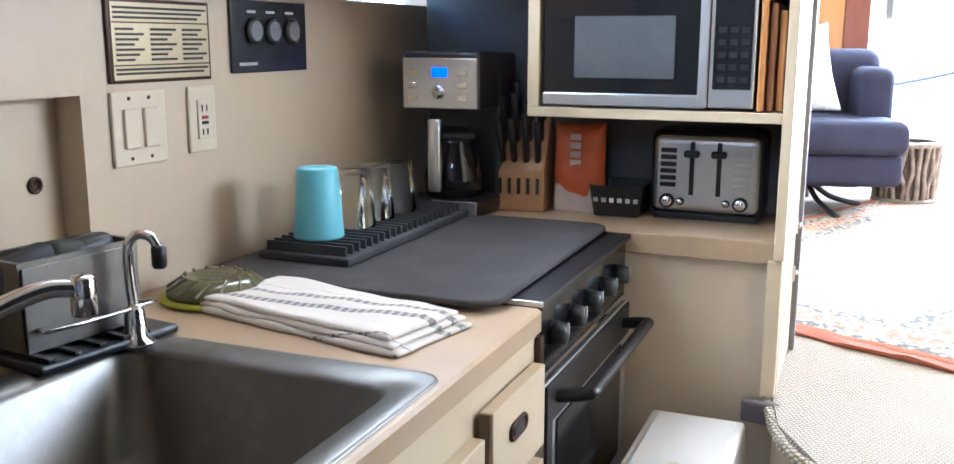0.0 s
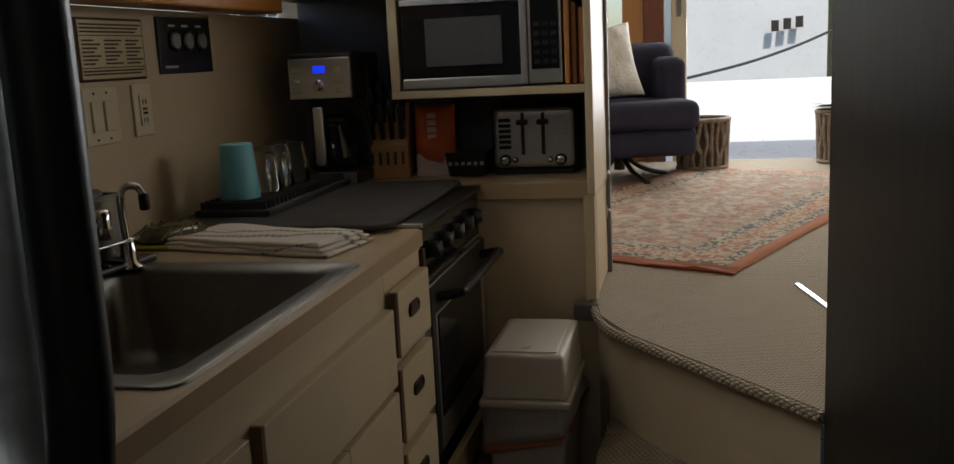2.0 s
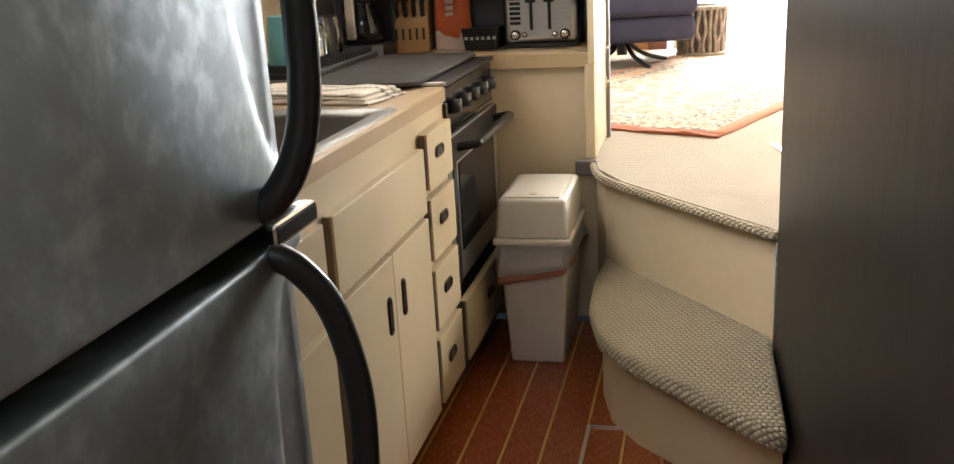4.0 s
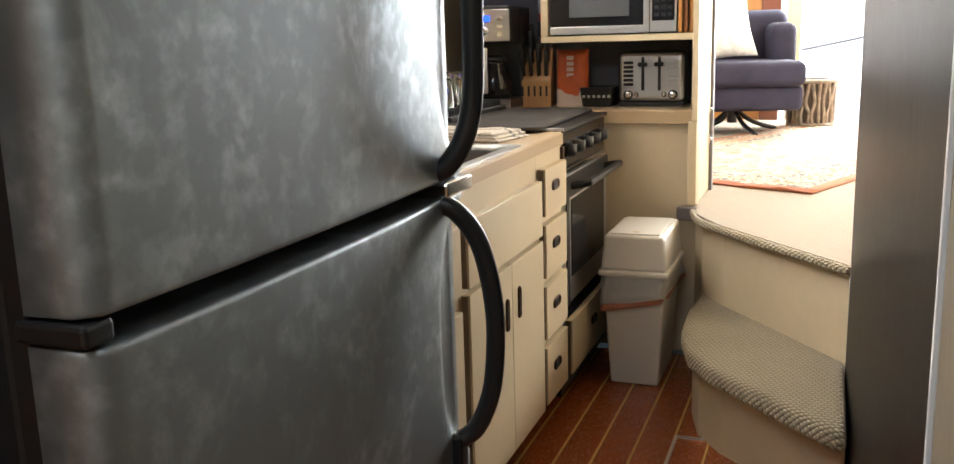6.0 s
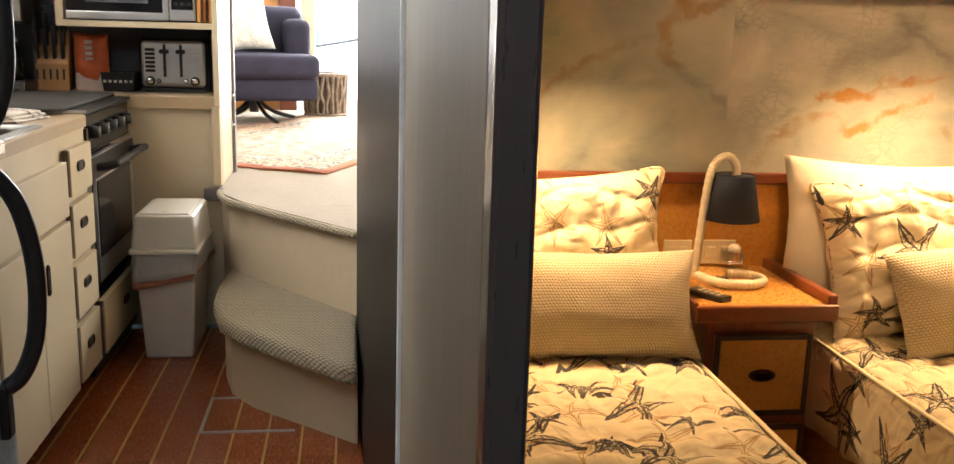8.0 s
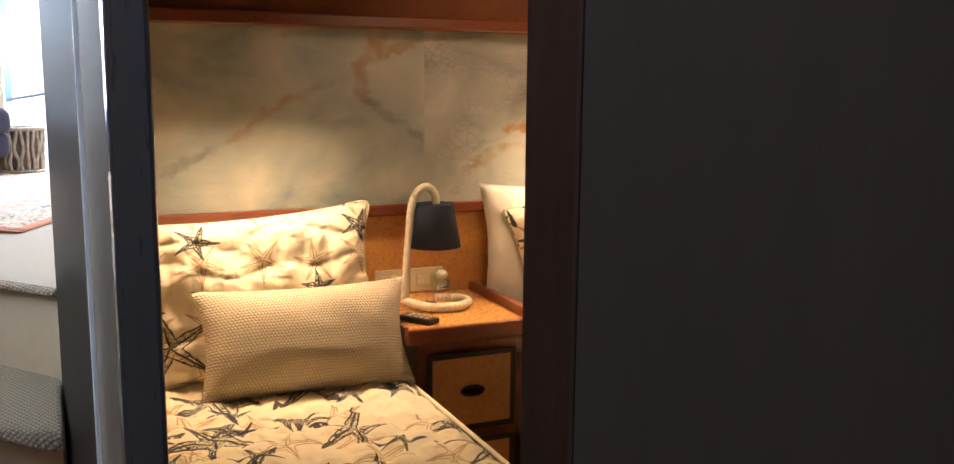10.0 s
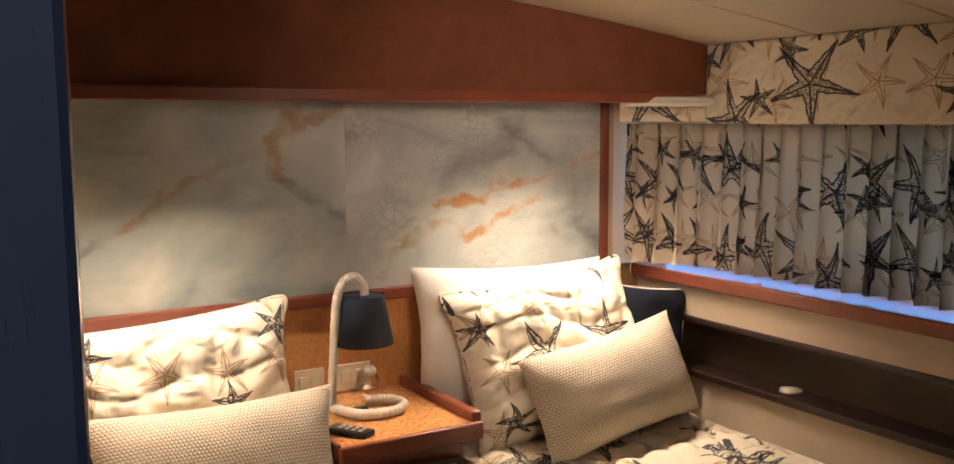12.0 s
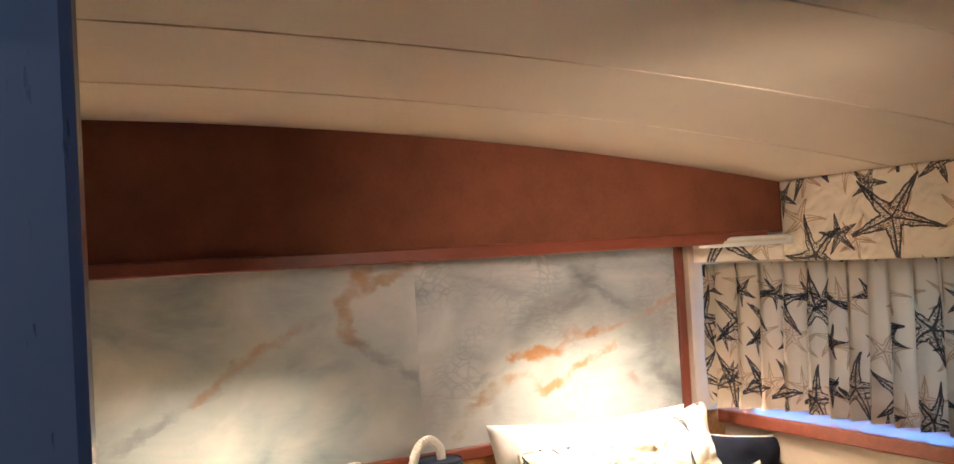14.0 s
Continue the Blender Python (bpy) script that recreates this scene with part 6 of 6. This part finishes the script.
def fine(points, n=30):
    return smooth_line(points, n)


neck = [(1.614, 0.60, 0.64), (1.622, 0.60, 0.75), (1.632, 0.60, 0.875), (1.648, 0.60, 0.920), (1.674, 0.60, 0.933), (1.695, 0.60, 0.916), (1.70, 0.60, 0.890)]
wound(fine(neck, 12), 0.010, lm, "neck")
wound(fine(coil, 12), 0.011, lm, "base_coil")
part("shade", bowl_from([([(1.695 + 0.048 * math.cos(a), 0.60 + 0.048 * math.sin(a)) for a in np.linspace(0, 2 * math.pi, 40, endpoint=False)], 0.890), ([(1.695 + 0.068 * math.cos(a), 0.60 + 0.068 * math.sin(a)) for a in np.linspace(0, 2 * math.pi, 40, endpoint=False)], 0.781), ([(1.695 + 0.066 * math.cos(a), 0.60 + 0.066 * math.sin(a)) for a in np.linspace(0, 2 * math.pi, 40, endpoint=False)], 0.781), ([(1.695 + 0.046 * math.cos(a), 0.60 + 0.046 * math.sin(a)) for a in np.linspace(0, 2 * math.pi, 40, endpoint=False)], 0.888)]), NAVYSHADE, lm, "navy fabric shade", True)
part("bulb", turned([(0.0, 0), (0.018, 0.006), (0.024, 0.03), (0.014, 0.06), (0.012, 0.075)], (1.695, 0.60, 0.792), 20), WHITE, lm, smooth=True)
rm = thing("remote_control", "small black remote on the nightstand", "remote", (1.60, 0.47, 0.622))
part("body", moved(bx(-0.02, -0.05, 0, 0.02, 0.05, 0.014, 0.004), pose(1.605, 0.475, 0.622, 0, 0, 32)), BLACK, rm)
for i in range(4):
    for j in range(2):
        part("button", moved(bx(-0.011 + 0.014 * j, -0.035 + 0.017 * i, 0.0138, -0.003 + 0.014 * j, -0.026 + 0.017 * i, 0.0155), pose(1.605, 0.475, 0.622, 0, 0, 32)), PALEINK, rm)
bk2 = thing("dimmer_box", "tiny black cord switch inside the lamp coil", "switch", (1.69, 0.585, 0.622))
part("body", bx(1.665, 0.575, 0.622, 1.695, 0.60, 0.640, 0.004), BLACK, bk2)
for x0, x1, lab in ((1.59, 1.665, "ivory switch plate on the headboard"), (1.69, 1.785, "ivory outlet plate with clear plug-in")):
    o = thing("wall_outlet", lab, "outlet", (x0, HY, 0.65))
    part("plate", bx(x0, HY - 0.007, 0.628, x1, HY - 0.0005, 0.692, 0.002), IVORY, o)
    for c in (0.3, 0.7):
        part("receptacle", bx(x0 + (x1 - x0) * c - 0.012, HY - 0.010, 0.645, x0 + (x1 - x0) * c + 0.012, HY - 0.006, 0.676, 0.003), IVORY, o)
plug = thing("plug_in_freshener", "small clear plug-in on the headboard outlet", "plug", (1.77, 0.75, 0.66))
part("body", bx(1.745, 0.715, 0.638, 1.79, 0.761, 0.668, 0.008, 3), CLEAR, plug, smooth=True)
part("cap", turned([(0.014, 0), (0.016, 0.012), (0.01, 0.02), (0, 0.021)], (1.77, 0.735, 0.667), 16), WHITE, plug, smooth=True)
ft = thing("flush_pull", "round ivory flush pull on the hull lining", "pull", (CX, 0.2, 0.62))
part("disc", turned([(0.028, 0), (0.028, 0.006), (0.018, 0.009), (0, 0.009)], (CX + 0.025, 0.22, 0.613), 24), IVORY, ft, smooth=True)

# ---------- saloon ----------
rug = thing("oriental_rug", "faded oriental rug with rust border on the carpet", "rug", (0.6, 3.8, SZ))
rm4 = pose(0.695, 2.60, SZ + 0.002, 0, 0, -24)
rw, rl = 1.25, 2.40
rb = slab_cloth(-rw / 2, -rl / 2, rw / 2, rl / 2, 0, 0.008, 4, 30, 0.006)
ro = part("rug_field", moved(rb, rm4 @ Matrix.Translation((-rw / 2, rl / 2, 0))), rug_cloth("rug_cloth", rw, rl), rug, smooth=True)
inv = (rm4 @ Matrix.Translation((-rw / 2, rl / 2, 0))).inverted()
set_uv(ro, lambda c: tuple((inv @ (c + Vector((0.6, 3.8, SZ)))).xy))
part("fringe", moved(slab_cloth(-rw, -0.028, 0.0, 0.012, 0, 0.010, 8, 30, 0.012), rm4), mat("rust_fringe", (0.34, 0.10, 0.045), 0.95, bump=0.004, bscale=120), rug, "rust fringed end", True)
fh = thing("deck_hatch_strip", "bright metal strip set in the landing carpet", "trim", (0.9, 2.3, SZ))
part("strip", moved(bx(-0.008, -0.18, 0.0, 0.008, 0.18, 0.005, 0.001), pose(0.90, 2.28, SZ + 0.001, 0, 0, 12)), STEEL, fh)

arm = thing("armchair", "plum velvet swivel armchair on splayed metal legs", "armchair", (0.10, 4.85, SZ))
am = pose(0.17, 4.82, SZ, 0, 0, 14)
part("base", moved(bx(-0.36, -0.30, 0.15, 0.36, 0.36, 0.30, 0.035, 4), am), PURPLE, arm, smooth=True)
part("seat", moved(bx(-0.33, -0.34, 0.29, 0.37, 0.22, 0.44, 0.05, 5), am), PURPLE, arm, smooth=True)
part("arm_rest", moved(bx(0.22, -0.05, 0.30, 0.37, 0.36, 0.66, 0.055, 5), am), PURPLE, arm, smooth=True)
part("arm_rest", moved(bx(-0.42, -0.25, 0.25, -0.30, 0.36, 0.62, 0.045, 5), am), PURPLE, arm, smooth=True)
part("backrest", moved(bx(-0.40, 0.20, 0.25, 0.37, 0.40, 0.74, 0.07, 5), am), PURPLE, arm, smooth=True)
for a in (20, 110, 200, 290):
    v = Vector((math.cos(radians(a)), math.sin(radians(a)), 0))
    part("leg", moved(tube([v * 0.03 + Vector((0, 0, 0.14)), v * 0.14 + Vector((0, 0, 0.06)), v * 0.30 + Vector((0, 0, 0.012))], 0.013, 10), am), BLACK, arm, smooth=True)
part("column", moved(turned([(0.03, 0.06), (0.03, 0.16)], (0, 0, 0), 20), am), BLACK, arm)
pillow("throw_pillow", "white beaded throw pillow on the armchair", 0.42, 0.42, 0.15, am @ pose(-0.10, -0.02, 0.64, -20, -6, 8), mat("white_beaded_cloth", (0.72, 0.68, 0.60), 0.85, vary=0.1, scale=20, bump=0.006, bscale=60), 9)


def basket(name, label, x, y, r, h):
    t = thing(name, label, "basket", (x, y, SZ), group="wicker baskets")
    part("lining", turned([(r * 0.86, 0.0), (r * 0.95, h * 0.98), (r * 0.88, h * 0.98), (r * 0.8, 0.02), (0, 0.02)], (x, y, SZ + 0.012), 28), mat("wicker_dark", (0.10, 0.07, 0.05), 0.9) if "wicker_dark" not in bpy.data.materials else bpy.data.materials["wicker_dark"], t)
    for i in range(26):
        a = 2 * math.pi * i / 26
        w = 0.10 * math.sin(i * 2.4)
        p = [(x + r * (0.9 + 0.1 * k / 4) * math.cos(a + w * math.sin(k * 2.1)), y + r * (0.9 + 0.1 * k / 4) * math.sin(a + w * math.sin(k * 2.1)), SZ + 0.012 + h * k / 4) for k in range(5)]
        part("stake", tube(p, 0.0125, 6, 3), WICKER, t, smooth=True)
    for z in (0.014, h):
        part("hoop", tube([(x + r * (1.02 if z > 0.1 else 0.92) * math.cos(a), y + r * (1.02 if z > 0.1 else 0.92) * math.sin(a), SZ + z) for a in np.linspace(0, 2 * math.pi, 22)], 0.014, 8, 2), WICKER, t, smooth=True)
    return t


basket("wicker_basket", "grey twig basket standing by the aft door", 0.62, 5.25, 0.15, 0.29)
basket("wicker_basket", "grey twig basket standing across the doorway", 1.40, 5.42, 0.125, 0.30)
for i in range(3):
    mg = thing("magazine", "thin magazine lying across the wicker basket", "magazine", (1.40, 5.42, SZ + 0.33 + 0.008 * i), group="magazines on the basket")
    part("cover", moved(bx(-0.14, -0.105, 0.0, 0.14, 0.105, 0.007, 0.001), pose(1.39 + 0.015 * i, 5.42, SZ + 0.329 + 0.008 * i, 0, 0, 14 * i - 10)), (WHITE, BLACK, PALEINK)[i], mg)

AY = 5.66
structure("wall_aft_low", bx(-0.78, AY, SZ - 0.1, 0.276, AY + 0.05, 1.30), ORANGEWOOD, "teak panelled aft bulkhead", "wall")
structure("wall_aft_head", bx(-0.78, AY, 2.30, 2.65, AY + 0.05, 2.46), CREAM_WALL, "cream wall above the aft door", "wall")
structure("wall_aft_far", bx(1.60, AY, SZ, 2.65, AY + 0.05, 2.30), ORANGEWOOD, "teak panelled aft bulkhead", "wall")
structure("aft_post_teak", bx(0.145, AY - 0.02, 1.30, 0.275, AY + 0.07, 2.30, 0.004), ORANGEWOOD, "orange teak window post", "post")
structure("aft_post_mahogany", bx(0.277, AY - 0.035, SZ, 0.40, AY + 0.08, 2.30, 0.004), REDWOOD_V, "mahogany door post", "post")
dfr = thing("door_2", "open aft door with pale aluminium frame", "door", (0.4, AY, SZ), "structure")
part("door_frame", bx(0.442, AY + 0.0, SZ, 0.535, AY + 0.05, 2.30, 0.004), IVORY, dfr)
part("door_frame", bx(1.51, AY + 0.0, SZ, 1.598, AY + 0.05, 2.30, 0.004), IVORY, dfr)
part("latch", bx(1.53, AY - 0.006, 1.40, 1.56, AY + 0.002, 1.56, 0.003), BLACK, dfr)
part("latch", bx(0.475, AY - 0.006, 1.46, 0.505, AY + 0.002, 1.62, 0.003), mat("latch_grey", (0.2, 0.2, 0.2), 0.4), dfr)
structure("wall_saloon_far", join(bx(2.60, 1.36, SZ, 2.65, AY, 1.55), bx(2.60, 1.36, 2.15, 2.65, AY, 2.46), bx(2.60, 1.36, 1.55, 2.65, 2.05, 2.15), bx(2.60, 4.75, 1.55, 2.65, AY, 2.15), bx(0.90, 1.36, SZ, 2.60, 1.41, 2.46)), CREAM_WALL, "plain cream saloon wall", "wall")
# window never in view, added as an opening for the starboard fill lamp
w4 = thing("unseen_window_4", "unseen long saloon side window added for the fill lamp", "window", (2.62, 3.4, 1.85), "structure")
part("window_frame", join(bx(2.605, 2.05, 1.55, 2.645, 4.75, 1.58), bx(2.605, 2.05, 2.12, 2.645, 4.75, 2.15), bx(2.605, 2.05, 1.58, 2.645, 2.08, 2.12), bx(2.605, 4.72, 1.58, 2.645, 4.75, 2.12)), WHITEGEL, w4)
p4 = part("pane", bx(2.623, 2.08, 1.58, 2.627, 4.72, 2.12), CLEAR, w4)
p4.visible_shadow = False
w3 = thing("window_3", "aft bulkhead window beside the door", "window", (-0.3, AY, 1.3), "structure")
part("window_frame", join(bx(-0.78, AY, 1.30, 0.143, AY + 0.04, 1.335), bx(-0.215, AY, 1.335, -0.185, AY + 0.04, 2.30)), IVORY, w3)
pz = part("pane", bx(-0.78, AY + 0.018, 1.335, 0.143, AY + 0.022, 2.30), CLEAR, w3)
pz.visible_shadow = False
dc = thing("side_curtain", "gathered charcoal curtain at the aft corner", "curtain", (-0.68, 5.2, 1.4))
part("cloth", curtain_sheet(4.9, 5.5, 1.50, 2.28, -0.69, 0.03, 6, 0.3, 80, 6, 5), DARKCURTAIN, dc, smooth=True)

# ---------- outside ----------
structure("cockpit_deck", bx(-1.2, AY + 0.05, 0.46, 3.4, 8.6, SZ - 0.015), WHITEGEL, "sunlit white cockpit deck", "deck")
structure("cockpit_coaming", join(bx(-1.2, 8.6, 0.46, 3.4, 8.75, 0.94, 0.03), bx(-1.3, AY + 0.05, 0.46, -1.2, 8.75, 0.94), bx(3.4, AY + 0.05, 0.46, 3.5, 8.75, 0.94)), WHITEGEL, "white cockpit coaming", "coaming")
structure("ground", bx(-1500, -1500, -0.9, 1500, 1500, -0.5), WATER, "dark harbour water reaching the horizon", "water")


def moored_boat(x, y, length, beam, hullm, label, turn, free=1.7):
    t = thing("moored_boat", label, "boat")
    secs = []
    bm = bmesh.new()
    n = 18
    for i in range(n + 1):
        s = i / n
        w = beam / 2 * (1 - max(0, (s - 0.55) / 0.45) ** 2.2) + 0.02
        zt = free + 0.5 * max(0, s - 0.4) ** 1.5
        xx = (s - 0.5) * length
        secs.append([bm.verts.new((xx, -w, zt)), bm.verts.new((xx - 0.2 * s, -w * 0.8, -0.6)), bm.verts.new((xx - 0.2 * s, w * 0.8, -0.6)), bm.verts.new((xx, w, zt))])
    for a, b in zip(secs, secs[1:]):
        for k in range(4):
            bm.faces.new((a[k], a[(k + 1) % 4], b[(k + 1) % 4], b[k]))
    bm.faces.new(secs[0])
    bm.faces.new(secs[-1][::-1])
    bmesh.ops.recalc_face_normals(bm, faces=bm.faces)
    part("hull", bm, hullm, t)
    part("rub_rail", join(bx(-length / 2, -beam / 2 - 0.03, free - 0.28, length * 0.06, -beam / 2 + 0.02, free - 0.22)), mat("rail_grey", (0.4, 0.4, 0.4), 0.4) if "rail_grey" not in bpy.data.materials else bpy.data.materials["rail_grey"], t)
    cabn = part("cabin", bx(-length * 0.34, -beam * 0.38, free - 0.1, length * 0.14, beam * 0.38, free + 1.5, 0.15, 3), WHITEGEL, t)
    for i in range(4):
        xx = -length * 0.32 + i * length * 0.11
        part("window", bx(xx, -beam * 0.385, free + 0.55, xx + length * 0.085, -beam * 0.375, free + 1.15, 0.004), BLACKGLASS, cabn)
    for i in range(6):
        xx = -length * 0.45 + i * length * 0.16
        part("stanchion", tube([(xx, -beam / 2 + 0.08, free), (xx, -beam / 2 + 0.08, free + 0.7)], 0.014, 8), CHROME, t)
    for i in range(3):
        part("name_bar", bx(-4.7 + 0.16 * i, -beam / 2 - 0.004, free - 1.2 + 0.02 * i, -4.6 + 0.16 * i, -beam / 2 + 0.01, free - 1.05 + 0.02 * i), INK, t)
    t.matrix_world = pose(x, y, 0, 0, 0, turn)
    return t


moored_boat(6.2, 15.5, 12, 3.6, WHITEGEL, "white moored motor yacht across the fairway", 4, 2.6)
moored_boat(-5.5, 17, 9, 3.0, BLUEHULL, "teal-canvas moored boat beyond the aft window", -6, 1.6)
pil = thing("dock_piling", "weathered yellow timber dock piling", "piling", (2.35, 12.0, -0.6))
part("post", turned([(0.17, 0), (0.165, 1.2), (0.16, 2.35), (0.12, 2.42), (0, 2.43)], (2.35, 12.0, -0.6), 18), PILING, pil)
ropeob = thing("mooring_line", "dark mooring line sagging across the stern", "rope", (1, 8.7, 1.0))
part("line", tube([(0.4, 8.68, 0.955), (1.2, 9.6, 1.10), (2.0, 10.6, 1.34), (3.4, 12.0, 1.9)], 0.014, 8), DARKGREY, ropeob, smooth=True)


def tree(x, y, h, seed):
    t = thing("tree", "leafy green shore tree", "tree", (x, y, -0.5))
    rng = random.Random(seed)
    part("trunk", tube([(x, y, -0.5), (x + 0.1, y, h * 0.3), (x, y + 0.1, h * 0.6)], lambda u: 0.28 * (1 - 0.7 * u), 8), BARK, t)
    for i in range(5):
        a = rng.random() * 6.28
        part("limb", tube([(x, y, h * 0.35 + 0.05 * h * i), (x + h * 0.16 * math.cos(a), y + h * 0.16 * math.sin(a), h * 0.55 + 0.06 * h * i)], lambda u: 0.10 * (1 - 0.7 * u), 6), BARK, t)
    bm = bmesh.new()
    for i in range(2600):
        d = Vector((rng.gauss(0, 1), rng.gauss(0, 1), rng.gauss(0, 1))).normalized()
        r = (0.55 + 0.45 * rng.random()) * (1 + 0.45 * noise.noise(d * 2.2 + Vector((seed, 0, 0))))
        c = Vector((x, y, h * 0.72)) + Vector((d.x * h * 0.32, d.y * h * 0.32, d.z * h * 0.27)) * r
        s = 0.10 + 0.10 * rng.random()
        u = Vector((rng.gauss(0, 1), rng.gauss(0, 1), rng.gauss(0, 1))).normalized()
        w = u.orthogonal().normalized()
        bm.faces.new([bm.verts.new(c + s * q) for q in (u, w * 0.6, -u, -w * 0.6)])
    part("crown", bm, LEAF, t)
    return t


for x, y, h, s in ((-6.5, 52, 8.5, 1), (-12, 58, 10, 2), (-20, 55, 9, 3), (6, 75, 9, 4)):
    tree(x, y, h, s)
structure("far_shore", prism([(-150, 60), (150, 60), (150, 90), (-150, 90)], -0.6, 0.6, 0.0), LEAF, "low green far shore", "shore")

# ---------- floor planks, last ----------
pm = bpy.data.meshes.new("plank")
b = bx(-0.047, 0, -0.012, 0.047, 1.2, 0.0, 0.0012, 1)
b.to_mesh(pm)
b.free()
pm.materials.append(PLANK)
smh = bpy.data.meshes.new("stripe")
b = bx(-0.0036, 0, -0.012, 0.0036, 1.2, 0.0002)
b.to_mesh(smh)
b.free()
smh.materials.append(HOLLY)
for i in range(-2, 10):
    for j in range(4):
        y = -2.58 + 1.2 * j
        p = new("plank", pm)
        p.parent = sole
        p.location = (-0.02 + 0.102 * i, y, 0)
        p = new("stripe", smh)
        p.parent = sole
        p.location = (0.031 + 0.102 * i, y, 0)
